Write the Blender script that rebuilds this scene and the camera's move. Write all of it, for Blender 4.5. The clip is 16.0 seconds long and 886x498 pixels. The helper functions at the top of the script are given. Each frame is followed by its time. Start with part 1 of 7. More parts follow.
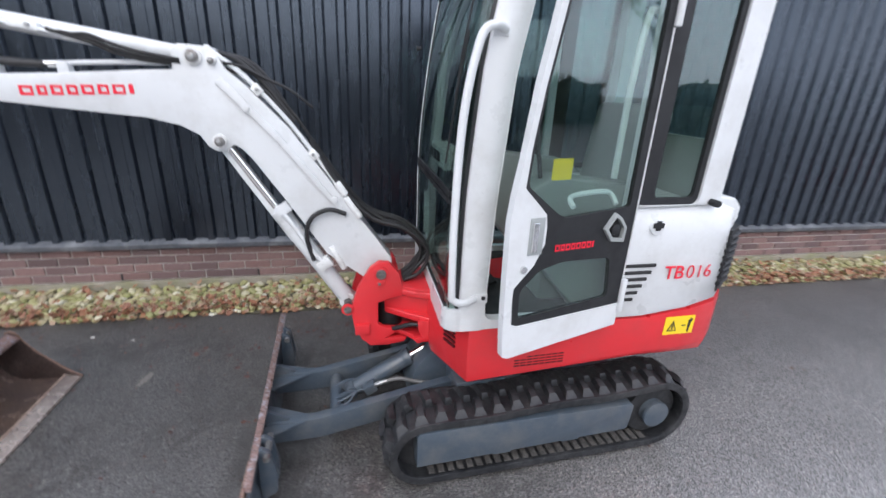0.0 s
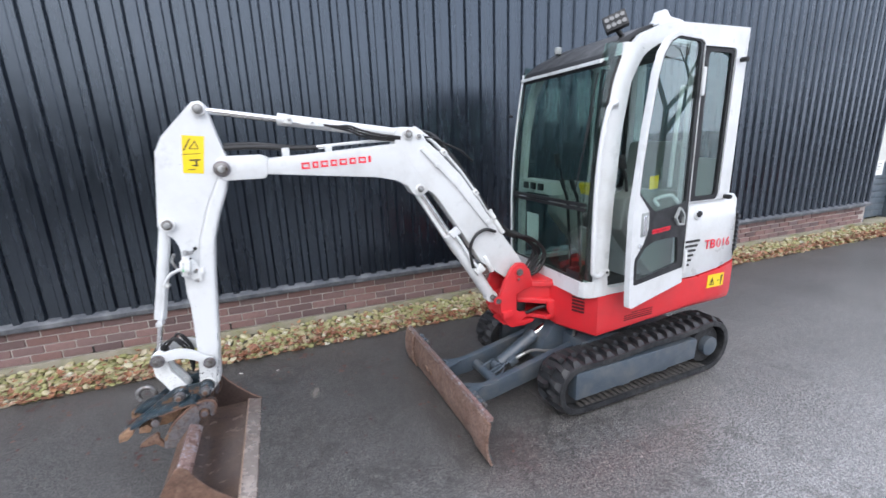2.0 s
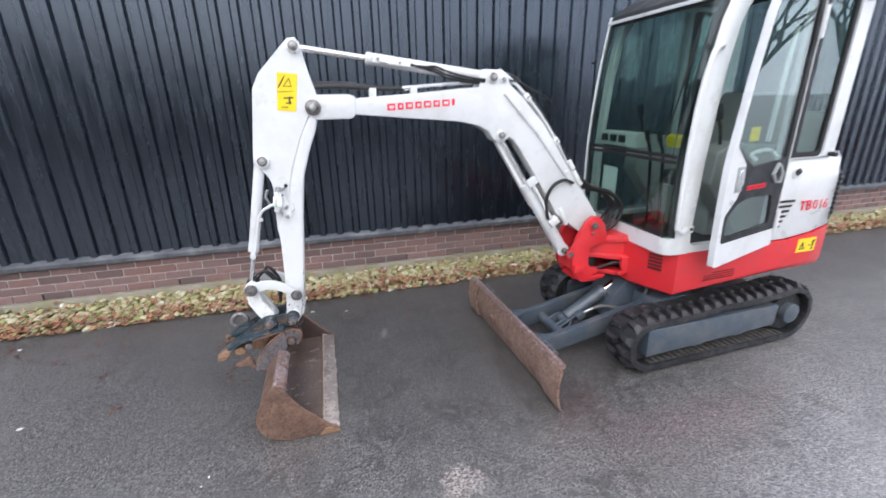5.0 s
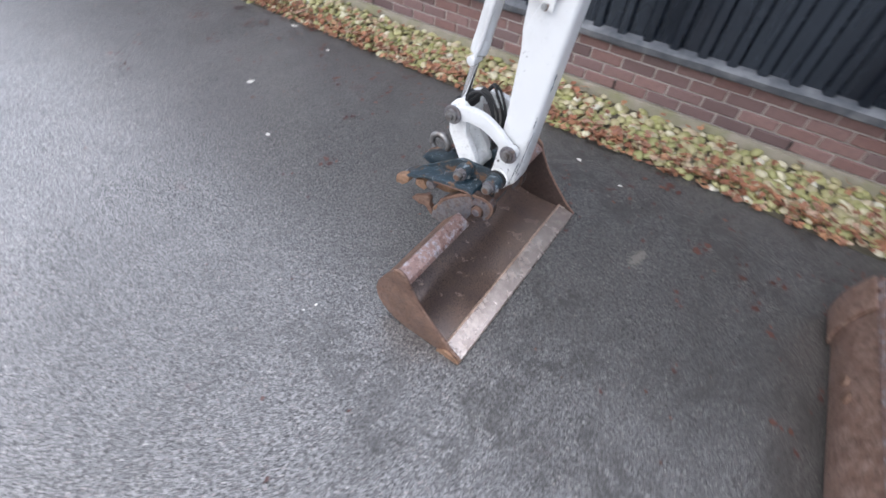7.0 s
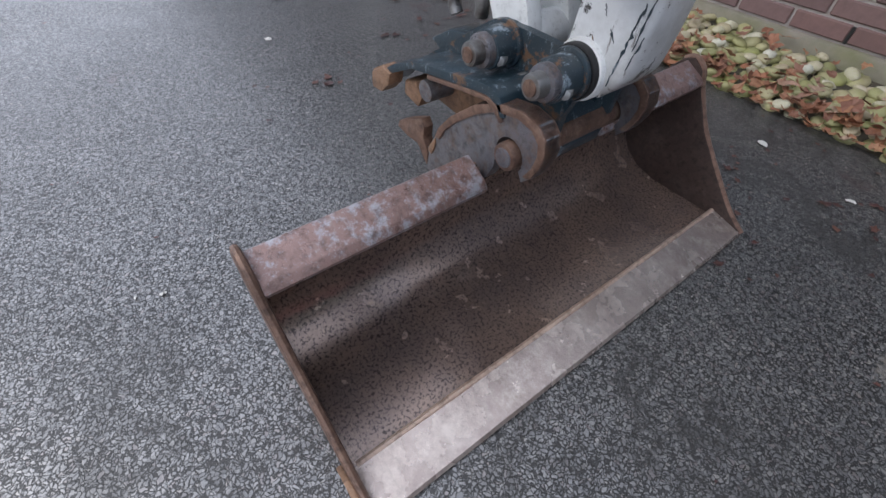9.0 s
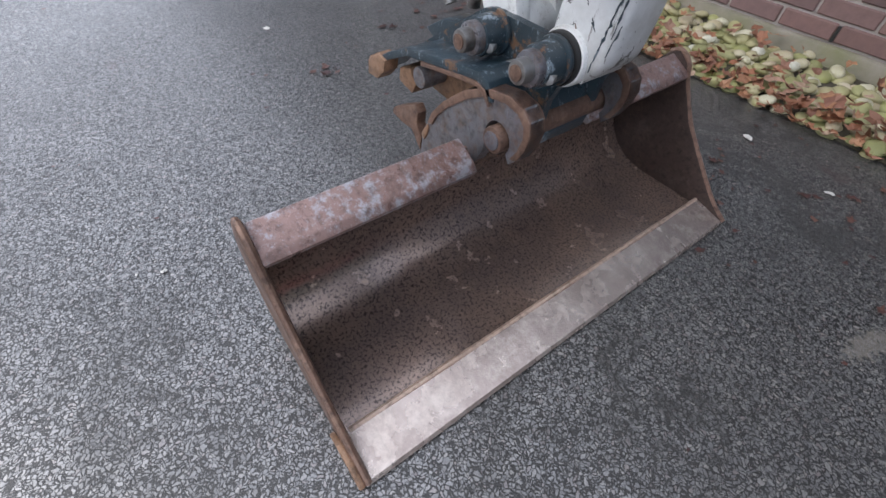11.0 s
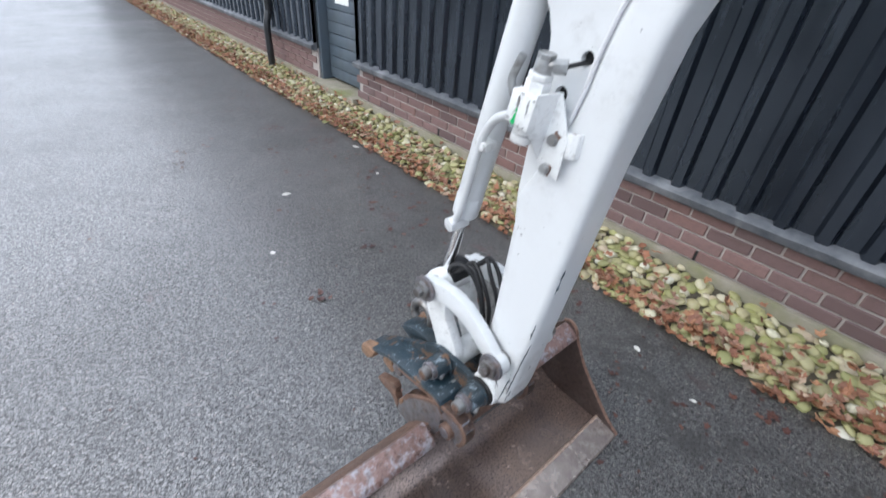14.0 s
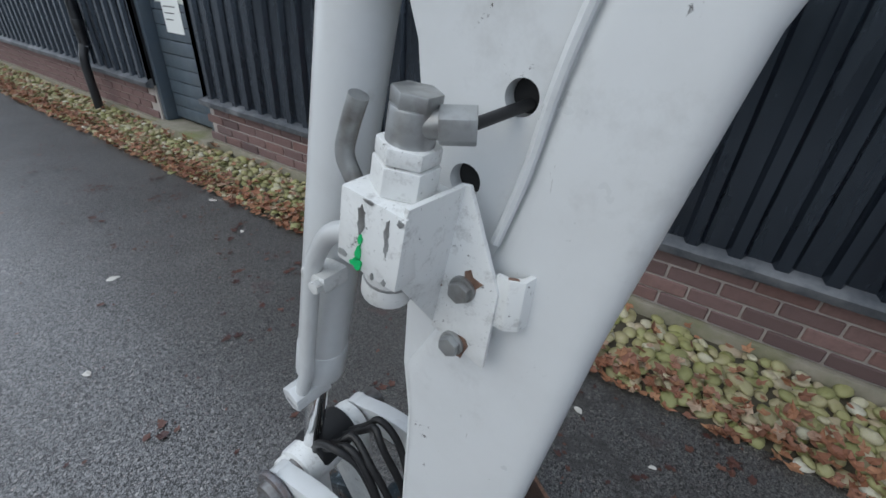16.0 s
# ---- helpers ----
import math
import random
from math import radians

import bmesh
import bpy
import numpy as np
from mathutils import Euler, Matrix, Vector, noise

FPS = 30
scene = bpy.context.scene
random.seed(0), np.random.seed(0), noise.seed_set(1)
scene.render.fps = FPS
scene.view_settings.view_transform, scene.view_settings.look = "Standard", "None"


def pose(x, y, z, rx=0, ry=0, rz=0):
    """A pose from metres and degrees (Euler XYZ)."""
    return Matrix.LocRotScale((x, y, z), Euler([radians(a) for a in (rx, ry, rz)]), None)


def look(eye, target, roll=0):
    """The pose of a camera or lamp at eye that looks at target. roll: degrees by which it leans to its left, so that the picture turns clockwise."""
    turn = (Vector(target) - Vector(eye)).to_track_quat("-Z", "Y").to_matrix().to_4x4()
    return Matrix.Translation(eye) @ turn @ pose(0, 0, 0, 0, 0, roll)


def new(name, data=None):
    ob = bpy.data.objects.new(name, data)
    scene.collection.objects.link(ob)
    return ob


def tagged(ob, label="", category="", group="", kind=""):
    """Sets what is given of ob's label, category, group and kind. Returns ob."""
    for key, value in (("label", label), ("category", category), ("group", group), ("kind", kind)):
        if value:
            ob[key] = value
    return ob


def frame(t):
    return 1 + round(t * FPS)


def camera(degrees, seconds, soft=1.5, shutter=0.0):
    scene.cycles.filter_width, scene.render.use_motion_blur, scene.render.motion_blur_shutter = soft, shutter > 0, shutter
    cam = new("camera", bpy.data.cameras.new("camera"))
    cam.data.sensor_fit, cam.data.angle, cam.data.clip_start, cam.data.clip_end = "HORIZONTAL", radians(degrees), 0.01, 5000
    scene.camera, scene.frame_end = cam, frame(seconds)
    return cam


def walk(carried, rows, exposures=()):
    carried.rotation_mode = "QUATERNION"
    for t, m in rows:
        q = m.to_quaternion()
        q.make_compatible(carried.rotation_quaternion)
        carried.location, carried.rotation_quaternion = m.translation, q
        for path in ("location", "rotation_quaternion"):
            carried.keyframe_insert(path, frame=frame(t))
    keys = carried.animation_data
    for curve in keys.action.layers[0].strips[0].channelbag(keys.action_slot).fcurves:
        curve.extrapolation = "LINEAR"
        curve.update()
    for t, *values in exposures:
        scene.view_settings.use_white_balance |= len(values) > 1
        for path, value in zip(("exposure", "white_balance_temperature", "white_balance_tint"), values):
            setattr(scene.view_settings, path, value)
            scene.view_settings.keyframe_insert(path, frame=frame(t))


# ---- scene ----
cam = camera(91.9, 16.0, shutter=0.5)
PATH = [
    (0, (-0.402, -0.655, 1.788), (-0.011, 1.175, 1.083), 2.5),
    (0.5, (-0.799, -0.871, 1.821), (-0.24, 0.965, 1.257), -0.7),
    (1, (-1.148, -1.055, 1.801), (-0.624, 0.813, 1.314), -1.9),
    (1.5, (-1.426, -1.195, 1.811), (-0.895, 0.663, 1.295), -2.4),
    (2, (-1.796, -1.192, 1.825), (-1.12, 0.624, 1.331), -2.3),
    (2.5, (-1.983, -1.285, 1.832), (-1.353, 0.538, 1.305), 0.1),
    (3, (-2.004, -1.388, 1.818), (-1.402, 0.449, 1.306), -0.3),
    (3.2, (-2.006, -1.397, 1.818), (-1.397, 0.443, 1.322), -0.3),
    (5.3, (-2.029, -1.034, 1.706), (-1.625, 0.777, 0.959), -2.0),
    (5.5, (-1.981, -0.929, 1.678), (-1.673, 0.869, 0.857), -1.9),
    (6, (-1.834, -0.535, 1.64), (-1.957, 1.222, 0.692), -1.0),
    (6.5, (-1.781, -0.197, 1.646), (-2.351, 1.257, 0.396), 2.8),
    (7, (-1.78, 0.177, 1.565), (-2.489, 1.287, 0.06), 4.4),
    (7.5, (-1.834, 0.477, 1.254), (-2.731, 1.464, -0.236), 6.8),
    (8, (-1.827, 0.585, 1.023), (-2.859, 1.547, -0.395), 3.0),
    (8.5, (-1.852, 0.644, 0.938), (-2.855, 1.636, -0.48), 5.8),
    (9, (-1.967, 0.877, 0.773), (-3.019, 1.708, -0.711), 2.4),
    (11.5, (-1.918, 0.854, 0.781), (-2.946, 1.693, -0.715), 3.8),
    (12, (-1.935, 0.842, 0.79), (-3.011, 1.678, -0.675), 0.6),
    (12.5, (-1.953, 0.734, 0.93), (-2.952, 1.794, -0.441), 2.7),
    (13, (-1.976, 0.695, 1.2), (-2.898, 1.9, -0.103), 7.0),
    (13.5, (-1.923, 0.734, 1.324), (-2.957, 1.935, 0.104), 7.0),
    (14, (-1.901, 0.812, 1.414), (-3.103, 1.937, 0.279), 4.9),
    (14.5, (-2.0, 0.945, 1.451), (-3.215, 2.11, 0.371), 4.3),
    (15, (-2.111, 1.109, 1.376), (-3.206, 2.322, 0.222), 5.1),
    (15.5, (-2.158, 1.173, 1.347), (-3.12, 2.552, 0.265), 5.2),
    (16, (-2.167, 1.179, 1.35), (-3.084, 2.631, 0.324), 4.1),
]
EXPOSURES = [(0.0, 0.60, 6500, 10), (1.0, 0.68, 6500, 9), (2.5, 0.75, 6500, 9), (3.2, 0.78, 6500, 9), (5.5, 0.76, 6600, 10), (6.0, 0.64, 6600, 11), (6.5, 0.66, 6550, 11), (7.0, 0.7, 6500, 10), (8.0, 0.78, 6450, 8), (8.5, 0.80, 6450, 8), (9.0, 0.06, 6400, 9), (11.5, 0.28, 6500, 9), (12.0, 0.22, 6500, 9), (12.5, 0.70, 6480, 9), (13.0, 0.68, 6450, 8), (14.0, 0.64, 6400, 6), (14.5, 0.62, 6350, 4), (15.0, 0.33, 6450, 5), (15.5, -0.38, 6360, 3), (16.0, -0.28, 6360, 3)]
walk(cam, [(t, look(eye, target, roll)) for t, eye, target, roll in PATH], EXPOSURES)

# ---- world and light ----
world = bpy.data.worlds.new("overcast_sky")
scene.world = world
world.use_nodes = True
wn = world.node_tree.nodes
wl = world.node_tree.links
sky = wn.new("ShaderNodeTexSky")
sky.sky_type = "NISHITA"
sky.sun_disc = False
sky.sun_elevation = radians(38)
sky.sun_rotation = radians(200)
sky.air_density = 1.0
sky.dust_density = 4.0
soft_sky = wn.new("ShaderNodeMix")
soft_sky.data_type = "RGBA"
soft_sky.inputs["Factor"].default_value = 0.75
soft_sky.inputs["B"].default_value = (11.4, 12.25, 14.6, 1)
wl.new(sky.outputs["Color"], soft_sky.inputs["A"])
wl.new(soft_sky.outputs["Result"], wn["Background"].inputs["Color"])
wn["Background"].inputs["Strength"].default_value = 0.125

sun = new("sun", bpy.data.lights.new("sun", "SUN"))
sun.data.energy = 0.6
sun.data.angle = radians(40)
sun.data.color = (1.0, 0.97, 0.93)
sun.matrix_world = look((-6, -12, 16), (0, 1.4, 0))


# ---- materials ----
def material(name, color=(0.5, 0.5, 0.5), rough=0.5, metal=0.0, coat=0.0, spec=0.5):
    m = bpy.data.materials.new(name)
    m.use_nodes = True
    b = m.node_tree.nodes["Principled BSDF"]
    b.inputs["Base Color"].default_value = (*color, 1)
    b.inputs["Roughness"].default_value = rough
    b.inputs["Metallic"].default_value = metal
    b.inputs["Coat Weight"].default_value = coat
    b.inputs["Specular IOR Level"].default_value = spec
    return m


class Graph:
    """Short hands for a material's nodes."""

    def __init__(self, m):
        self.m, self.n, self.l = m, m.node_tree.nodes, m.node_tree.links
        self.b = self.n["Principled BSDF"]
        self.co = self.n.new("ShaderNodeTexCoord").outputs["Object"]

    def mapped(self, scale=(1, 1, 1), loc=(0, 0, 0), rot=(0, 0, 0)):
        k = self.n.new("ShaderNodeMapping")
        k.inputs["Scale"].default_value, k.inputs["Location"].default_value = scale, loc
        k.inputs["Rotation"].default_value = rot
        self.l.new(self.co, k.inputs["Vector"])
        return k.outputs["Vector"]

    def noise(self, scale, detail=4, rough=0.55, vec=None):
        k = self.n.new("ShaderNodeTexNoise")
        k.inputs["Scale"].default_value, k.inputs["Detail"].default_value = scale, detail
        k.inputs["Roughness"].default_value = rough
        self.l.new(vec or self.co, k.inputs["Vector"])
        return k.outputs["Fac"]

    def cells(self, scale, feature="F1", vec=None, out="Distance"):
        k = self.n.new("ShaderNodeTexVoronoi")
        k.feature = feature
        k.inputs["Scale"].default_value = scale
        self.l.new(vec or self.co, k.inputs["Vector"])
        return k.outputs[out]

    def ramp(self, fac, *stops):
        k = self.n.new("ShaderNodeValToRGB")
        e = k.color_ramp.elements
        while len(e) < len(stops):
            e.new(0.5)
        for el, (p, c) in zip(e, stops):
            el.position = p
            el.color = (*c, 1) if isinstance(c, tuple) else (c, c, c, 1)
        self.l.new(fac, k.inputs["Fac"])
        return k.outputs["Color"]

    def mix(self, fac, a, b, mode="MIX"):
        k = self.n.new("ShaderNodeMix")
        k.data_type, k.blend_type = "RGBA", mode
        for socket, v in (("Factor", fac), ("A", a), ("B", b)):
            if isinstance(v, tuple):
                k.inputs[socket].default_value = (*v, 1)
            elif isinstance(v, (int, float)):
                k.inputs[socket].default_value = v
            else:
                self.l.new(v, k.inputs[socket])
        return k.outputs["Result"]

    def math(self, op, a, b=0.0):
        k = self.n.new("ShaderNodeMath")
        k.operation = op
        for j, v in enumerate((a, b)):
            if isinstance(v, (int, float)):
                k.inputs[j].default_value = v
            else:
                self.l.new(v, k.inputs[j])
        return k.outputs["Value"]

    def put(self, socket, v):
        self.l.new(v, self.b.inputs[socket])

    def bump(self, height, dist=0.002, strength=1.0, after=None):
        k = self.n.new("ShaderNodeBump")
        k.inputs["Distance"].default_value, k.inputs["Strength"].default_value = dist, strength
        self.l.new(height, k.inputs["Height"])
        if after:
            self.l.new(after, k.inputs["Normal"])
        self.l.new(k.outputs["Normal"], self.b.inputs["Normal"])
        return k.outputs["Normal"]

    def random(self):
        return self.n.new("ShaderNodeObjectInfo").outputs["Random"]

    def island(self):
        return self.n.new("ShaderNodeNewGeometry").outputs["Random Per Island"]


def painted(name, color, rough=0.35, dirt=(0.25, 0.22, 0.18), amount=0.25, chips=None, coat=0.2):
    m = material(name, color, rough, coat=coat)
    g = Graph(m)
    grime = g.ramp(g.noise(5, 6, 0.65), (0.45, 0.0), (0.75, amount))
    c = g.mix(grime, color, dirt)
    speck = g.ramp(g.noise(60, 3, 0.6), (0.66, 0.0), (0.74, 0.5 * amount))
    c = g.mix(speck, c, dirt)
    if chips:
        c = g.mix(g.ramp(g.noise(22, 8, 0.75), (0.66, 0.0), (0.70, 1.0)), c, chips)
        c = g.mix(g.ramp(g.noise(210, 6, 0.72), (0.645, 0.0), (0.675, 0.9)), c, chips)
        c = g.mix(g.ramp(g.noise(75, 7, 0.75), (0.54, 0.0), (0.72, 0.45)), c, dirt)
    g.put("Base Color", c)
    g.put("Roughness", g.ramp(g.noise(9, 5), (0.3, rough * 0.8), (0.8, min(1.0, rough * 1.6))))
    g.bump(g.noise(120, 3), 0.0004, 0.5)
    return m


WHITE = painted("white_paint", (0.63, 0.645, 0.65), 0.30, amount=0.26)
WHITE_WORN = painted("worn_white_paint", (0.76, 0.77, 0.76), 0.42, (0.12, 0.10, 0.08), 0.55, chips=(0.10, 0.09, 0.08))
RED = painted("red_paint", (0.62, 0.022, 0.03), 0.34, (0.25, 0.06, 0.05), 0.25)
BLUE = painted("blue_grey_paint", (0.052, 0.070, 0.090), 0.38, (0.13, 0.13, 0.125), 0.75, chips=(0.16, 0.15, 0.14))
BLACK = painted("black_trim", (0.009, 0.0095, 0.011), 0.5, (0.04, 0.04, 0.04), 0.25, coat=0)
HOSE = painted("black_rubber_hose", (0.012, 0.012, 0.013), 0.5, (0.06, 0.055, 0.05), 0.3, coat=0)
GREY_TRIM = painted("grey_cab_trim", (0.30, 0.32, 0.315), 0.6, (0.2, 0.2, 0.18), 0.3, coat=0)
LIGHT_TRIM = painted("light_dash_plastic", (0.58, 0.60, 0.58), 0.55, (0.2, 0.2, 0.18), 0.25, coat=0)
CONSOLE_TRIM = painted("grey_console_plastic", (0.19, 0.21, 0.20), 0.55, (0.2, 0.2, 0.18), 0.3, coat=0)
BRAID = painted("grey_braided_hose", (0.10, 0.10, 0.098), 0.35, (0.22, 0.21, 0.20), 0.5, coat=0.1)
DARK_TRIM = painted("dark_cab_trim", (0.03, 0.032, 0.035), 0.6, (0.08, 0.08, 0.08), 0.3, coat=0)
YELLOW = painted("yellow_label", (0.86, 0.62, 0.01), 0.4, amount=0.1)
REDMARK = material("red_lettering", (0.75, 0.015, 0.04), 0.4)
BLACKMARK = material("black_print", (0.02, 0.02, 0.02), 0.5)
VENT = material("shaded_red_slot", (0.07, 0.006, 0.008), 0.5)
GREENMARK = material("green_paint_dab", (0.01, 0.45, 0.13), 0.35)
PAPER = material("white_paper", (0.8, 0.82, 0.8), 0.7)
SCRAP = painted("pale_leaf_scrap", (0.62, 0.60, 0.55), 0.6, (0.3, 0.24, 0.18), 0.5, coat=0)
CHROME = material("chrome_rod", (0.75, 0.75, 0.75), 0.12, 1.0)
LAMPGLASS = material("lamp_lens", (0.14, 0.145, 0.15), 0.28, 0.5)


def steel_material(name="bare_steel", clean=(0.27, 0.265, 0.26), rust=(0.10, 0.075, 0.06), lo=0.45, hi=0.70):
    m = material(name, clean, 0.45, 0.85)
    g = Graph(m)
    g.put("Base Color", g.mix(g.ramp(g.noise(30, 6), (lo, 0.0), (hi, 1.0)), clean, rust))
    g.put("Roughness", g.ramp(g.noise(45, 5), (0.3, 0.28), (0.7, 0.6)))
    g.bump(g.noise(150, 4), 0.0006, 0.6)
    return m


def hitch_paint():
    """Dark blue paint, rubbed grey on the high spots and rusting through."""
    m = painted("rubbed_dark_blue_paint", (0.016, 0.034, 0.047), 0.34, (0.07, 0.06, 0.05), 0.5)
    g = Graph(m)
    under = m.node_tree.nodes["Principled BSDF"].inputs["Base Color"].links[0].from_socket
    c = g.mix(g.ramp(g.noise(1, 8, 0.8, g.mapped((45, 30, 18), rot=(0.4, 0.5, 0.2))), (0.56, 0.0), (0.61, 0.85)), under, (0.24, 0.29, 0.33))
    c = g.mix(g.ramp(g.noise(17, 9, 0.75), (0.57, 0.0), (0.60, 0.9)), c, (0.15, 0.082, 0.045))
    c = g.mix(g.ramp(g.noise(130, 7, 0.75), (0.63, 0.0), (0.66, 0.8)), c, (0.22, 0.25, 0.27))
    g.put("Base Color", c)
    g.bump(g.noise(38, 8, 0.75), 0.0016, 0.6)
    return m


HITCH = hitch_paint()
STEEL = steel_material()
ZINC = steel_material("dull_zinc_steel", (0.43, 0.44, 0.44), (0.18, 0.165, 0.15), 0.45, 0.70)


def arm_paint():
    """White paint, scraped through to dark metal towards the arm's tip."""
    m = painted("scraped_arm_paint", (0.66, 0.675, 0.68), 0.34, amount=0.16)
    g = Graph(m)
    under = m.node_tree.nodes["Principled BSDF"].inputs["Base Color"].links[0].from_socket
    k = g.n.new("ShaderNodeSeparateXYZ")
    g.l.new(g.co, k.inputs["Vector"])
    low = g.ramp(k.outputs["Z"], (0.42, 0.17), (0.72, 0.02))
    chip = g.math("ADD", g.noise(26, 9, 0.78), low)
    c = g.mix(g.ramp(chip, (0.685, 0.0), (0.70, 1.0)), under, (0.035, 0.03, 0.028))
    smear = g.math("ADD", g.noise(7, 7, 0.7), g.math("MULTIPLY", low, 2.0))
    c = g.mix(g.ramp(smear, (0.62, 0.0), (0.90, 0.55)), c, (0.22, 0.21, 0.19))
    scratch = g.math("ADD", g.noise(1, 7, 0.75, g.mapped((70, 12, 9), rot=(0, radians(14), 0))), low)
    c = g.mix(g.ramp(scratch, (0.70, 0.0), (0.73, 0.8)), c, (0.14, 0.12, 0.11))
    g.put("Base Color", c)
    return m


ARM_WHITE = arm_paint()


def rust_material(name, dark, brown, pale, rough, metal, scratch=0.3, lo=0.50, hi=0.72, relief=0.55, wet=0.0, mottle=0.75):
    m = material(name, brown, rough, metal)
    g = Graph(m)
    c = g.mix(g.ramp(g.noise(4, 7, 0.6), (0.35, 0.0), (0.65, 1.0)), dark, brown)
    c = g.mix(g.ramp(g.noise(28, 8, 0.75), (lo, 0.0), (hi, 0.75)), c, pale)
    streak = g.noise(1, 6, 0.7, g.mapped((10, 90, 10)))
    c = g.mix(g.ramp(streak, (0.55, 0.0), (0.72, scratch)), c, (0.33, 0.28, 0.24))
    c = g.mix(g.ramp(g.noise(60, 7, 0.72), (0.48, 0.0), (0.66, mottle)), c, g.mix(0.35, (0.02, 0.014, 0.012), dark))
    c = g.mix(g.ramp(g.noise(190, 5, 0.7), (0.58, 0.0), (0.68, 0.5)), c, pale)
    g.put("Base Color", c)
    g.put("Roughness", g.ramp(g.noise(14, 6), (0.3, rough * 0.7), (0.7, min(1, rough * 1.35))))
    if wet:
        pits = g.ramp(g.noise(170, 5, 0.7), (0.50, 0.0), (0.60, 0.85))
        c = g.mix(pits, c, (0.030, 0.024, 0.022))
        hair = g.ramp(g.noise(1, 5, 0.7, g.mapped((60, 300, 60), (0, 0, 0), (0, 0, radians(25)))), (0.66, 0.0), (0.72, 0.7))
        c = g.mix(g.math("MULTIPLY", hair, g.ramp(g.noise(3, 3), (0.5, 0.0), (0.6, 1.0))), c, (0.46, 0.34, 0.20))
        g.put("Base Color", c)
        g.b.inputs["Coat Weight"].default_value, g.b.inputs["Coat Roughness"].default_value = wet, 0.16
        g.put("Coat Weight", g.math("MULTIPLY", g.ramp(pits, (0.0, 1.0), (1.0, 0.25)), wet))
    g.bump(g.noise(70, 8, 0.7), 0.002, relief)
    return m


RUST_IN = rust_material("rusted_steel_inside", (0.19, 0.138, 0.122), (0.32, 0.220, 0.172), (0.42, 0.30, 0.215), 0.22, 0.5, 0.15, 0.56, 0.76, relief=0.12, wet=0.7, mottle=0.1)
# darker rust for the bucket's far side plate, with its shade in the colour
RUST_SHADED = rust_material("shaded_dark_rust", (0.040, 0.028, 0.025), (0.075, 0.050, 0.042), (0.12, 0.085, 0.065), 0.45, 0.2, 0.15)
RUST_OUT = rust_material("rusted_steel_outside", (0.120, 0.072, 0.054), (0.235, 0.138, 0.098), (0.33, 0.215, 0.155), 0.44, 0.3)
RUST_EDGE = rust_material("worn_rusty_edge", (0.22, 0.135, 0.115), (0.33, 0.215, 0.19), (0.44, 0.45, 0.49), 0.34, 0.35, 0.4, 0.50, 0.60)
LIP = rust_material("polished_cutting_edge", (0.30, 0.235, 0.205), (0.52, 0.43, 0.385), (0.72, 0.63, 0.56), 0.25, 0.6, 0.5, 0.46, 0.62, mottle=0.22)
EAR = rust_material("worn_grey_steel", (0.17, 0.175, 0.20), (0.27, 0.255, 0.26), (0.19, 0.115, 0.075), 0.34, 0.6, 0.35, 0.50, 0.66)
WELD = rust_material("rusty_weld", (0.22, 0.13, 0.08), (0.34, 0.20, 0.12), (0.40, 0.27, 0.19), 0.5, 0.3)
BEAD = rust_material("pale_weld_bead", (0.42, 0.29, 0.22), (0.55, 0.40, 0.31), (0.66, 0.52, 0.43), 0.45, 0.3)
BLADE_FACE = rust_material("scuffed_blade_face", (0.15, 0.085, 0.062), (0.27, 0.165, 0.125), (0.40, 0.29, 0.24), 0.50, 0.25, 0.5, 0.44, 0.66)


def rough_material(name, a, b, scale, rough=0.85, spots=None, relief=0.003):
    m = material(name, a, rough)
    g = Graph(m)
    c = g.mix(g.ramp(g.noise(scale, 7, 0.65), (0.35, 0.0), (0.7, 1.0)), a, b)
    if spots:
        c = g.mix(g.ramp(g.noise(scale * 0.35, 6), (0.5, 0.0), (0.7, 0.8)), c, spots)
    g.put("Base Color", c)
    g.bump(g.noise(scale * 9, 6, 0.7), relief, 0.7)
    return m


def rubber_material():
    m = material("track_rubber", (0.03, 0.031, 0.034), 0.62)
    g = Graph(m)
    c = g.mix(g.ramp(g.noise(9, 6), (0.4, 0.0), (0.7, 1.0)), (0.009, 0.010, 0.012), (0.034, 0.034, 0.035))
    c = g.mix(g.ramp(g.noise(38, 6, 0.7), (0.58, 0.0), (0.72, 0.55)), c, (0.095, 0.090, 0.085))
    g.put("Base Color", c)
    g.put("Roughness", g.ramp(g.noise(25, 4), (0.3, 0.34), (0.7, 0.75)))
    g.bump(g.noise(90, 5), 0.001, 0.6)
    return m


RUBBER = rubber_material()
DUSTY = rough_material("dusty_inner_rubber", (0.055, 0.052, 0.050), (0.12, 0.110, 0.100), 30)


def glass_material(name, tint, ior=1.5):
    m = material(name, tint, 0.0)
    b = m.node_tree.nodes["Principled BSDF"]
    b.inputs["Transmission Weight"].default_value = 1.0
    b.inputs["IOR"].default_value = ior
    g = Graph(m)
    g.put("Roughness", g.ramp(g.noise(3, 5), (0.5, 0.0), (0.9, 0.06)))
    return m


GLASS = glass_material("green_tinted_glass", (0.50, 0.66, 0.62))
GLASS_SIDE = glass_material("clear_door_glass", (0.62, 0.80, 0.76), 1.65)


